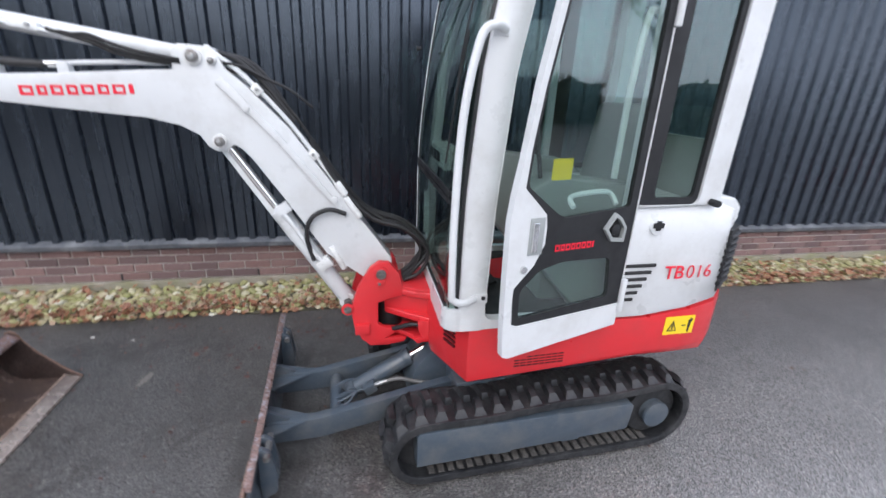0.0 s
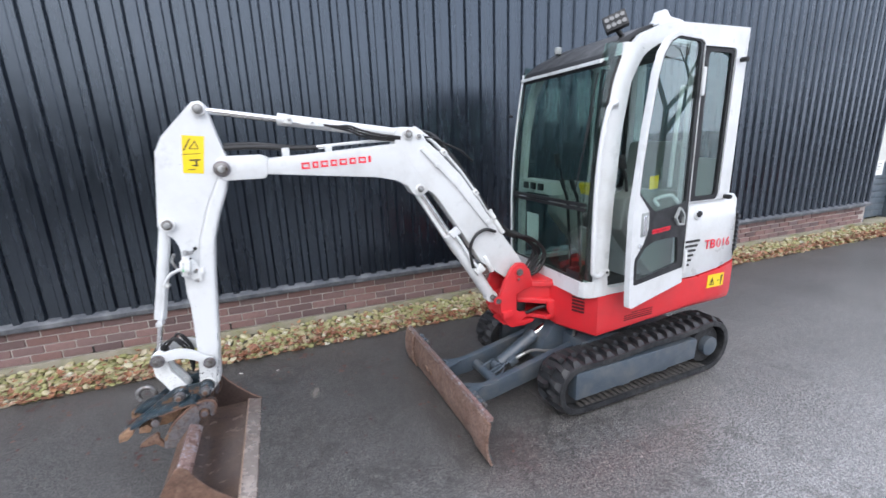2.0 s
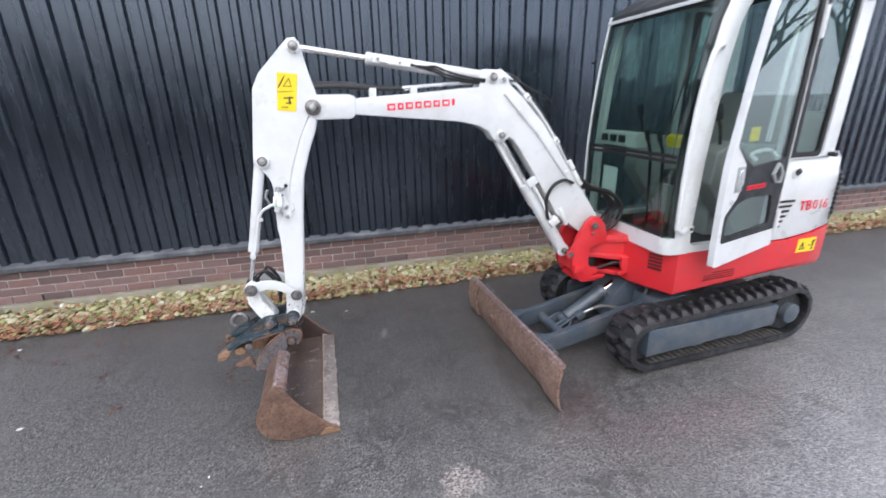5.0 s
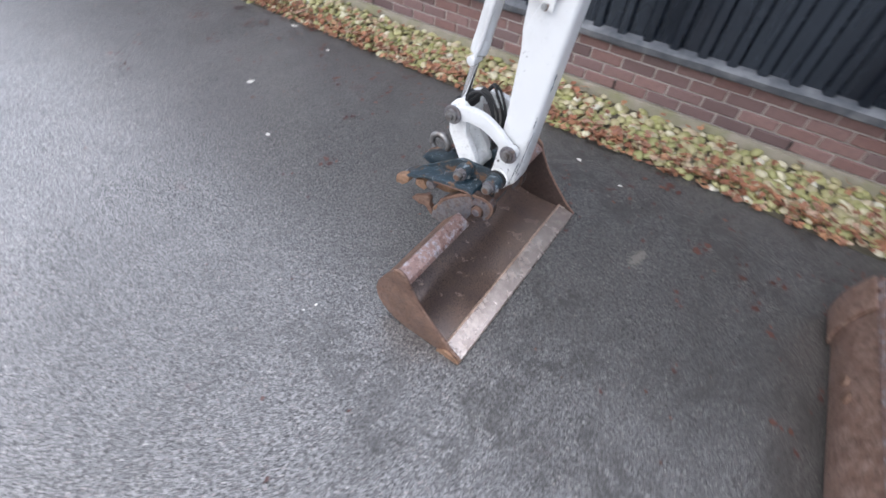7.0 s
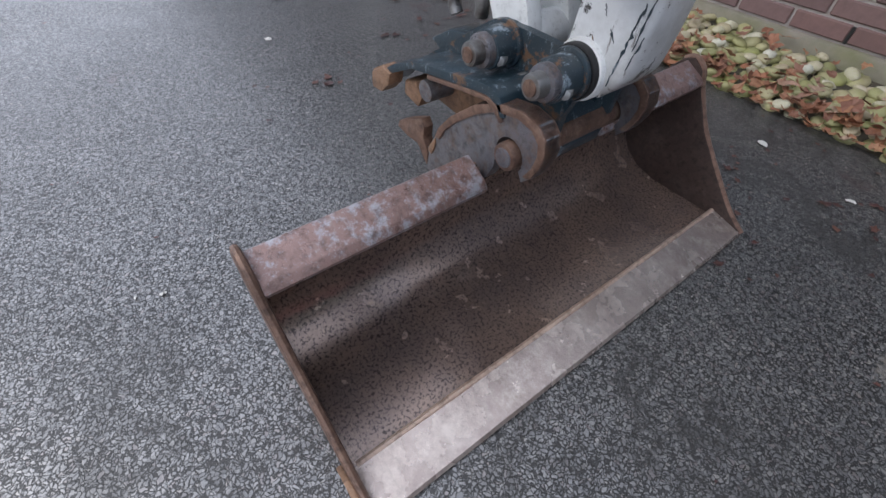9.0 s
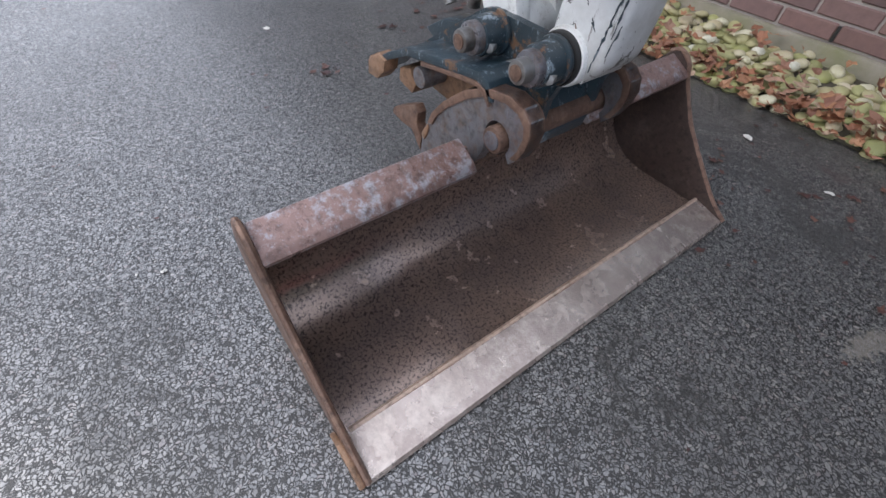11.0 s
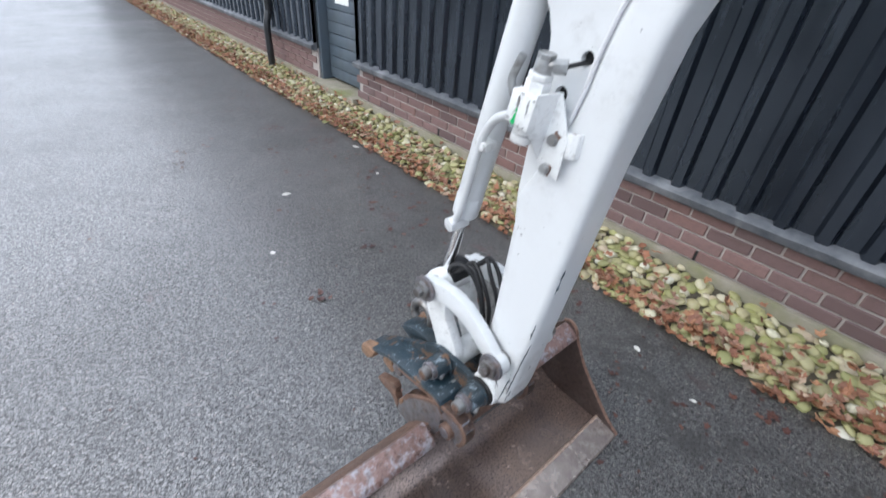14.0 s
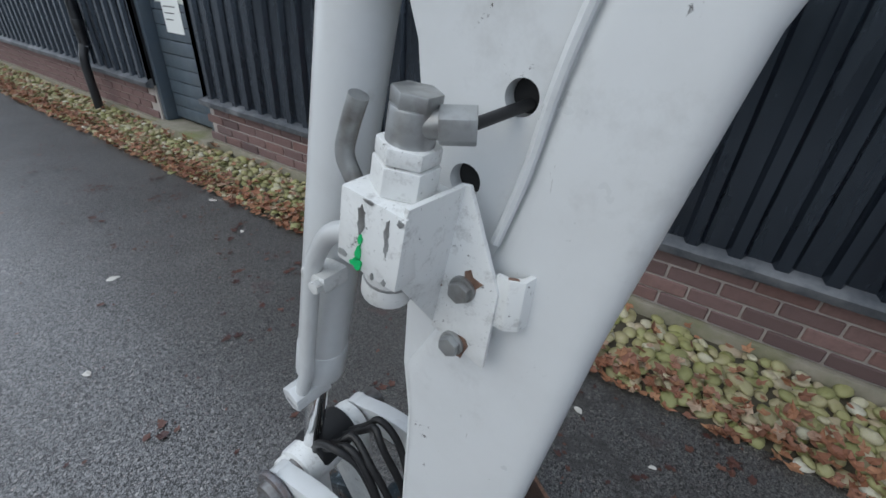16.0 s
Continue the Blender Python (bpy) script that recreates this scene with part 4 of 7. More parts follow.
    for k in range(4):
        cheek.faces.new((near_side[k], far_side[k], far_side[(k + 1) % 4], near_side[(k + 1) % 4]))
    bmesh.ops.recalc_face_normals(cheek, faces=cheek.faces)
    soften(cheek, 0.0008)
    part("side_cheek", cheek, WHITE_WORN, bracket)
    for x, z in ((-2.2595, 1.2045), (-2.2635, 1.1545)):
        bolt = part("bolt", hexbar((x, 1.375, z), (x, 1.384, z), 0.0082), ZINC, bracket)
        part("washer", rod((x, 1.3805, z), (x, 1.3836, z), 0.0098, bevel=0.0008), ZINC, bolt)
        part("rust_patch", prism(ragged(x + 0.005, z + (0.004 if z > 1.18 else -0.002), 0.0085, 0.0105), 1.3826, 1.3838), RUST_OUT, bolt, "rust showing through chipped paint")
    part("rust_patch", prism(ragged(-2.2805, 1.203, 0.0045, 0.0085), 1.3826, 1.3838), RUST_OUT, bracket, "rust showing through chipped paint")
    strip = [(-2.2385, 1.3865), (-2.228, 1.3850), (-2.2195, 1.3900), (-2.2165, 1.4020), (-2.2205, 1.4020), (-2.2235, 1.3940), (-2.2295, 1.3895), (-2.2385, 1.3900)]
    tab = part("tab", prism(strip, 1.183, 1.223, axis="z", bevel=0.0008), WHITE_WORN, bracket)
    part("paint_chip", prism([(-2.2300, 1.3862), (-2.2235, 1.3890), (-2.2255, 1.3905), (-2.2310, 1.3880)], 1.2228, 1.2236, axis="z"), RUST_OUT, tab)
    part("standoff", rod((-2.26, 1.387, 1.18), (-2.26, 1.401, 1.18), 0.012), WHITE_WORN, bracket)
    # the whole valve sits a little lower on the arm
    for ob in [block, *block.children_recursive]:
        ob.data.transform(Matrix.Translation((-0.0185, 0, -0.0225)))


def build_linkage():
    def side_link(y0, y1):
        up, dn = [], []
        for k in range(13):
            t = k / 12
            x = LINK_TIP[0] + (LINK_ARM[0] - LINK_TIP[0]) * t
            z = LINK_TIP[1] + (LINK_ARM[1] - LINK_TIP[1]) * t + 0.055 * math.sin(math.pi * t) * 0.8
            up.append((x, z + 0.027))
            dn.append((x, z - 0.027))
        poly = dn + arc(*LINK_ARM, 0.030, -80, 80, 6) + up[::-1] + arc(*LINK_TIP, 0.030, 100, 260, 6)
        return prism(poly, y0, y1, bevel=0.005)

    for y0, y1 in ((AY - 0.092, AY - 0.066), (AY + 0.066, AY + 0.092)):
        part("side_link", side_link(y0, y1), WHITE, excavator, "white curved steel link")
    for at, r in ((LINK_ARM, 0.022), (LINK_TIP, 0.024)):
        p = pin("link_pin", at, AY - 0.115, AY + 0.115, r, excavator)
        part("nut", hexbar((at[0], AY - 0.128, at[1]), (at[0], AY - 0.112, at[1]), r * 0.6), STEEL, p)
        part("washer", rod((at[0], AY - 0.104, at[1]), (at[0], AY - 0.094, at[1]), r * 1.5, bevel=0.003), EAR, p)
    h = part("bucket_link", rod((LINK_TIP[0], AY - 0.06, LINK_TIP[1]), (LINK_TIP[0], AY + 0.06, LINK_TIP[1]), 0.036, bevel=0.004), WHITE_WORN, excavator, "white cast bucket link with worn paint")
    for y in (AY - 0.045, AY + 0.045):
        poly = [(LINK_TIP[0] - 0.040, LINK_TIP[1]), (-2.572, 0.61), (-2.522, 0.515), (-2.502, 0.470), (-2.455, 0.452), (-2.424, 0.485), (-2.445, 0.545), (-2.495, 0.625), (LINK_TIP[0] + 0.036, LINK_TIP[1])]
        part("cheek", prism(poly, y - 0.016, y + 0.016, bevel=0.006), WHITE_WORN, h)
    part("boss", rod((HITCH_A[0], AY - 0.06, HITCH_A[1]), (HITCH_A[0], AY + 0.06, HITCH_A[1]), 0.034, bevel=0.004), WHITE_WORN, h)
    rng = random.Random(21)
    for k, dy in enumerate((-0.032, -0.022, -0.008, 0.010, 0.024)):
        e = 0.008 * k
        w = [rng.uniform(-0.011, 0.011) for _ in range(6)]
        pts = [(-2.525 + 0.4 * e, AY + dy, 0.735), (-2.50 + e + w[0], AY + dy * 1.3 + w[1], 0.775 + w[2]), (-2.47 + e + w[1], AY + dy * 1.2, 0.80 + 0.3 * e + w[3]), (-2.43 + e * 0.8 + w[4], AY + dy + w[5], 0.775 + w[0]), (-2.405 + 0.5 * e + w[2], AY + dy * 0.8 + w[3], 0.70), (-2.395, AY + dy * 0.7, 0.58)]
        part("hose", tube(pts, 0.0055), HOSE, excavator, "thin black rubber hose")
    part("rod_eye", rod((-2.537, AY - 0.036, 0.722), (-2.537, AY + 0.036, 0.722), 0.036, bevel=0.006), HOSE, excavator, "oily black rod eye")
    for y in (AY - 0.062, AY + 0.062):
        part("grease_boss", rod((-2.545, y - 0.012, 0.70), (-2.545, y + 0.012, 0.70), 0.033, bevel=0.004), WHITE_WORN, excavator, "white pin boss")


def build_hitch():
    plate = [(-2.717, 0.367), (-2.60, 0.447), (-2.515, 0.505), (-2.498, 0.516), (-2.480, 0.521), (-2.340, 0.522), (-2.322, 0.515), (-2.310, 0.502), (-2.306, 0.484), (-2.314, 0.458), (-2.328, 0.424), (-2.332, 0.386), (-2.340, 0.350), (-2.36, 0.315), (-2.42, 0.300), (-2.49, 0.320), (-2.57, 0.325), (-2.66, 0.325)]
    slot = arc(-2.430, 0.450, 0.0105, 0, 345, 15)
    hitch = part("quick_hitch", prism(plate, 1.380, 1.396, holes=[slot]), HITCH, excavator, "dark blue quick hitch with scraped paint")
    part("side_plate", prism(plate, 1.514, 1.530, bevel=0.004), HITCH, hitch)
    part("cross_plate", box(-2.60, -2.42, 1.396, 1.514, 0.370, 0.395, 0.004), HITCH, hitch)
    part("back_plate", prism([(-2.39, 0.405), (-2.36, 0.345), (-2.335, 0.335), (-2.33, 0.36), (-2.355, 0.42)], 1.396, 1.514, bevel=0.004), HITCH, hitch)
    # bent lower flange, rubbed to rust on its edge, running out into a claw
    flange = [(-2.762, 0.342), (-2.69, 0.388), (-2.617, 0.422), (-2.57, 0.432), (-2.445, 0.458), (-2.408, 0.463), (-2.386, 0.456), (-2.370, 0.428), (-2.381, 0.424), (-2.394, 0.441), (-2.415, 0.446), (-2.57, 0.416), (-2.622, 0.405), (-2.70, 0.366), (-2.752, 0.320)]
    part("flange", prism(flange, 1.302, 1.384, bevel=0.003), HITCH, hitch)
    part("flange_edge", prism([(-2.57, 0.416), (-2.446, 0.441), (-2.406, 0.446), (-2.388, 0.438), (-2.374, 0.420), (-2.379, 0.416), (-2.394, 0.432), (-2.410, 0.438), (-2.446, 0.433), (-2.57, 0.408)], 1.300, 1.378, bevel=0.002), RUST_OUT, hitch, "rust-brown worn flange edge")
    part("lower_plate", prism([(-2.680, 0.365), (-2.58, 0.392), (-2.44, 0.418), (-2.435, 0.395), (-2.47, 0.345), (-2.56, 0.318), (-2.63, 0.322), (-2.67, 0.335)], 1.370, 1.380, bevel=0.002), WELD, hitch, "ochre rusting lower plate")
    for at in (HITCH_A, HITCH_B):
        boss = part("boss", rod((at[0], 1.334, at[1]), (at[0], 1.560, at[1]), 0.031, seg=32, bevel=0.005), HITCH, hitch)
        part("foot_ring", rod((at[0], 1.372, at[1]), (at[0], 1.381, at[1]), 0.037, seg=32, bevel=0.004), HITCH, boss)
        part("collar", rod((at[0], 1.320, at[1]), (at[0], 1.340, at[1]), 0.0265, seg=28, bevel=0.005), EAR, boss)
        part("pin_end", rod((at[0], 1.300, at[1]), (at[0], 1.580, at[1]), 0.0185, seg=28, bevel=0.005), STEEL, boss)
        part("end_face", rod((at[0], 1.2975, at[1]), (at[0], 1.302, at[1]), 0.0120, seg=24, bevel=0.0015), RUST_OUT, boss)
        part("bolt", hexbar((at[0] + 0.030, 1.338, at[1] - 0.008), (at[0] + 0.024, 1.352, at[1] - 0.008), 0.0085), ZINC, boss)
    ring = part("seal_ring", rod((HITCH_B[0], 1.382, HITCH_B[1]), (HITCH_B[0], 1.394, HITCH_B[1]), 0.040, seg=32, bevel=0.003), HOSE, hitch, "black oily seal ring")
    part("arm_boss", rod((HITCH_B[0], 1.391, HITCH_B[1]), (HITCH_B[0], 1.450, HITCH_B[1]), 0.044, seg=36, bevel=0.006), WHITE_WORN, ring)
    part("bolt_end", rod((-2.413, 1.366, 0.457), (-2.413, 1.384, 0.457), 0.007, bevel=0.002), ZINC, hitch)
    for y in (1.296, 1.522):
        claw = part("claw_tip", prism([(-2.772, 0.310), (-2.768, 0.346), (-2.722, 0.373), (-2.695, 0.368), (-2.702, 0.342), (-2.732, 0.314)], y, y + 0.036, bevel=0.004), WELD, hitch, "ochre-brown worn claw tip")
        part("worn_face", prism([(-2.766, 0.3465), (-2.724, 0.3710), (-2.718, 0.3735), (-2.724, 0.3750), (-2.767, 0.3500)], y + 0.004, y + 0.032), WELD, claw, "ochre rubbed face")
    part("far_claw", prism(flange[:4] + [(-2.53, 0.425), (-2.55, 0.405)] + flange[-3:], 1.522, 1.550, bevel=0.003), HITCH, hitch)
    part("lower_pin", rod((-2.598, 1.315, 0.368), (-2.598, 1.545, 0.368), 0.0215, seg=28, bevel=0.005), EAR, hitch)
    part("pin_lug", prism([(-2.683, 0.326), (-2.678, 0.357), (-2.640, 0.369), (-2.618, 0.342), (-2.633, 0.317)], 1.322, 1.375, bevel=0.004), WELD, hitch, "ochre rusty lug on the lower pin")
    loop = [(-2.648 + 0.042 * math.cos(a), 1.45, 0.485 + 0.044 * math.sin(a)) for a in (radians(-15 + 235 * k / 12) for k in range(13))]
    part("lifting_eye", tube(loop, 0.0135), STEEL, hitch, "bare steel lifting hook")
    part("eye_base", prism([(-2.72, 0.405), (-2.66, 0.440), (-2.60, 0.452), (-2.54, 0.430), (-2.57, 0.395), (-2.66, 0.380)], 1.415, 1.485, bevel=0.006), HITCH, hitch)


BUCKET_Y0, BUCKET_Y1 = 0.884, 1.962


def build_bucket():
    out = [(-2.115, 0.010), (-2.24, 0.002), (-2.38, 0.004), (-2.44, 0.018), (-2.49, 0.05), (-2.522, 0.10), (-2.528, 0.16), (-2.510, 0.215), (-2.47, 0.268), (-2.425, 0.312)]
    inn = [(-2.413, 0.303), (-2.458, 0.260), (-2.497, 0.208), (-2.514, 0.158), (-2.508, 0.106), (-2.480, 0.062), (-2.434, 0.031), (-2.38, 0.018), (-2.24, 0.018), (-2.190, 0.020)]
    bucket = part("bucket", prism((out + inn), BUCKET_Y0 + 0.012, BUCKET_Y1 - 0.012), RUST_IN, excavator, "wide rusty grading bucket resting on the asphalt", angle=40)
    part("outer_skin", prism(out[2:] + [(x - 0.004, z + 0.001) if z > 0.1 else (x - 0.003, z - 0.003) for x, z in out[2:]][::-1], BUCKET_Y0 + 0.013, BUCKET_Y1 - 0.013), RUST_OUT, bucket, angle=40)
    edge = [(-2.112, 0.006), (-2.116, 0.003), (-2.197, 0.018), (-2.197, 0.034), (-2.117, 0.016)]
    part("cutting_edge", prism(edge, BUCKET_Y0 + 0.002, BUCKET_Y1 + 0.006, bevel=0.0015), LIP, bucket, "worn bright steel cutting edge")
    part("weld_bead", tube([(-2.199, BUCKET_Y0 + 0.02 + 0.105 * k, 0.031 + 0.0015 * ((k * 7) % 3 - 1)) for k in range(11)], 0.0065, 8, 6), BEAD, bucket, "pale tan weld bead")
    side = [(-2.114, 0.004), (-2.24, -0.002 + 0.002), (-2.38, 0.001), (-2.445, 0.015), (-2.497, 0.048), (-2.530, 0.10), (-2.536, 0.16), (-2.518, 0.22), (-2.480, 0.285), (-2.435, 0.340), (-2.410, 0.350), (-2.382, 0.330), (-2.366, 0.292), (-2.312, 0.205), (-2.230, 0.115), (-2.165, 0.050), (-2.114, 0.014)]
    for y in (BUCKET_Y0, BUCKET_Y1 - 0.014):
        # the far plate's shade comes from its darker rust colour
        plate = part("side_plate", prism(side[::-1], y, y + 0.014, bevel=0.003), RUST_OUT if y < CY else RUST_SHADED, bucket, "rusty brown side plate" if y < CY else "rusty side plate with its shade in the colour")
        rim = tube([(x, y + 0.007, z) for x, z in side[9:]], 0.0065, 8, 3)
        part("worn_rim", rim, RUST_OUT, plate, "worn bare rim")
    for x0, x1 in ((BUCKET_Y0 + 0.012, 1.285), (1.585, BUCKET_Y1 - 0.012)):
        beam = [(-2.428, 0.312), (-2.372, 0.291), (-2.366, 0.303), (-2.376, 0.316), (-2.424, 0.340), (-2.434, 0.330)]
        part("top_beam", prism(beam, x0, x1, bevel=0.003), RUST_EDGE, bucket, "rusty top beam with grey paint left")
    part("side_cutter", prism([(-2.225, 0.002), (-2.185, 0.040), (-2.150, 0.034), (-2.113, 0.012), (-2.116, 0.002)], BUCKET_Y0 - 0.010, BUCKET_Y0, bevel=0.002), WELD, bucket, "ochre rubbed side cutter")
    px, pz = BUCKET_PIN
    rim_line = [(-2.318, 0.340), (-2.300, 0.358), (-2.287, 0.385), (-2.282, 0.412), (-2.287, 0.434), (-2.304, 0.449), (-2.337, 0.455), (-2.387, 0.446), (-2.440, 0.419), (-2.501, 0.368), (-2.535, 0.328), (-2.548, 0.300)]
    recess = arc(px, pz, 0.030, 195, -35, 12)
    ear = rim_line + [(-2.556, 0.290), (-2.563, 0.276), (-2.573, 0.262), (-2.570, 0.248), (-2.578, 0.205), (-2.52, 0.20), (-2.45, 0.26), (-2.40, 0.295), (-2.383, 0.330)] + recess
    inner = [(x + 0.016 * (-2.40 - x) / math.dist((x, z), (-2.40, 0.33)), z + 0.016 * (0.33 - z) / math.dist((x, z), (-2.40, 0.33))) for x, z in rim_line[1:]]
    for y in (1.306, 1.545):
        part("ear", prism(ear, y, y + 0.026), EAR, bucket, "worn grey hanger ear")
        part("ear_rim", prism(rim_line[1:] + inner[::-1], y - 0.004, y + 0.030, bevel=0.002), RUST_OUT, bucket, "rust-brown worn rim")
        part("notch_rim", prism([(-2.548, 0.298), (-2.557, 0.284), (-2.566, 0.272), (-2.571, 0.258), (-2.560, 0.252), (-2.552, 0.266), (-2.546, 0.284)], y - 0.003, y + 0.029, bevel=0.003), WELD, bucket, "ochre rubbed notch")
        part("hook", prism([(-2.690, 0.250), (-2.682, 0.268), (-2.640, 0.292), (-2.600, 0.312), (-2.588, 0.298), (-2.592, 0.270), (-2.575, 0.245), (-2.580, 0.212), (-2.612, 0.248), (-2.650, 0.245)], y, y + 0.024, bevel=0.003), RUST_OUT, bucket, "rusty worn hook")
    bucket_pin = part("pin", rod((px, 1.294, pz), (px, 1.60, pz), 0.0235, seg=28, bevel=0.004), RUST_OUT, bucket, "rust-brown bucket pin")
    part("pin_face", rod((px, 1.2915, pz), (px, 1.296, pz), 0.0165, seg=24, bevel=0.0015), EAR, bucket_pin)


build_boom()
build_arm()
build_rams()
build_valve()
build_linkage()
build_hitch()
build_bucket()


# ---- undercarriage ----
def build_track(y0, y1, near):
    cx0, cx1, r0, r1 = -0.140, 1.085, 0.172, 0.196
    z0, z1 = r0 + 0.029, r1 + 0.029
    line = arc(cx0, z0, r0, 90, 270, 12) + arc(cx1, z1, r1, -90, 90, 12)
    sag = []
    for k in range(1, 14):
        t = k / 14
        sag.append((cx1 + (cx0 - cx1) * t, z1 + r1 + (z0 + r0 - z1 - r1) * t - 0.012 * math.sin(math.pi * t * 2) ** 2))
    line = line + sag
    belt_in = inset(line, 0.028)
    track = part("track", prism(line, y0, y1, holes=[belt_in]), RUBBER, excavator, "black rubber track with worn lugs", angle=40)
    rim = inset(line, -0.004)
    for y in (y0 - 0.004, y1 - 0.016):
        part("track_rim", prism(rim, y, y + 0.02, holes=[inset(line, 0.034)], bevel=0.003), RUBBER, track)
    # lugs, evenly round the belt, staggered on both halves
    length = [0.0]
    loop = line + [line[0]]
    for a, b in zip(loop, loop[1:]):
        length.append(length[-1] + math.dist(a, b))
    total, n = length[-1], 39
    lug = bmesh.new()
    w = (y1 - y0)
    # broad sloping flank at the belt's edge, flat-topped block towards its middle
    shape = ((0.492, 0.036, 0.003), (0.435, 0.034, 0.010), (0.335, 0.025, 0.030), (0.20, 0.024, 0.032), (0.04, 0.022, 0.031), (-0.02, 0.020, 0.006))
    for half in (-1, 1):
        rows = []
        for v, wide, tall in (shape if half < 0 else shape[::-1]):
            shift = 0.012 * (v * 2 - 0.5) + 0.25 * total / n * half
            top = 0.86 - 0.22 * (tall > 0.02)
            rows.append([lug.verts.new((x + shift, half * v * w, z)) for x, z in ((-wide, 0), (wide, 0), (wide * top, tall), (-wide * top, tall))])
        for a, b in zip(rows, rows[1:]):
            for k in range(4):
                lug.faces.new((a[k], b[k], b[(k + 1) % 4], a[(k + 1) % 4]))
        lug.faces.new(rows[0])
        lug.faces.new(rows[-1][::-1])
    lug_mesh = finish(lug, 30)
    for k in range(n):
        s = total * k / n
        j = max(i for i in range(len(length) - 1) if length[i] <= s)
        t = (s - length[j]) / max(1e-6, length[j + 1] - length[j])
        a, b = Vector(loop[j]), Vector(loop[j + 1])
        p, d = a.lerp(b, t), (b - a).normalized()
        nrm = Vector((d.y, -d.x))
        ob = part("lug", lug_mesh, RUBBER, track)
        x_axis, z_axis = Vector((d.x, 0, d.y)), Vector((nrm.x, 0, nrm.y))
        y_axis = z_axis.cross(x_axis)
        m = Matrix((x_axis, y_axis, z_axis)).transposed().to_4x4()
        m.translation = (p.x - nrm.x * 0.002, (y0 + y1) / 2, p.y - nrm.y * 0.002)
        ob.matrix_local = m
    for k in range(25):
        x = cx0 + 0.03 + (cx1 - cx0 - 0.06) * k / 24
        part("inner_cleat", box(x - 0.015, x + 0.015, y0 + 0.018, y0 + 0.12, 0.054, 0.064, 0), DUSTY, track)
    sgn = -1 if near else 1
    yo = y0 if near else y1
    ya, yb = (y0 - 0.006, y1 - 0.02) if near else (y0 + 0.02, y1 + 0.006)
    frame_side = [(-0.190, 0.140), (0.18, 0.148), (0.195, 0.140), (0.27, 0.142), (0.285, 0.151), (0.54, 0.158), (0.552, 0.150), (0.63, 0.153), (0.642, 0.162), (0.905, 0.168), (0.918, 0.182), (0.930, 0.310), (0.916, 0.325), (-0.178, 0.332), (-0.190, 0.318)]
    side = part("track_frame", prism(frame_side, ya, yb, bevel=0.006), BLUE, excavator, "blue-grey box-section track frame")
    part("idler", rod((cx0, y0 + 0.07, z0), (cx0, y1 - 0.07, z0), r0 - 0.032, seg=32, bevel=0.01), RUBBER, side)
    part("sprocket", rod((cx1, y0 + 0.045, z1), (cx1, y1 - 0.03, z1), r1 - 0.050, seg=32, bevel=0.01), RUBBER, side)
    part("final_drive", rod((cx1, yo, z1), (cx1, yo - sgn * 0.12, z1), 0.070, seg=32, bevel=0.008), BLUE, side)
    part("drive_cap", rod((cx1, yo + sgn * 0.004, z1), (cx1, yo - sgn * 0.02, z1), 0.074, seg=32, bevel=0.006), BLUE, side)
    for k in range(3):
        x = 0.10 + 0.28 * k
        part("roller", rod((x, y0 + 0.10, 0.098), (x, y1 - 0.10, 0.098), 0.042, bevel=0.005), RUBBER, side)


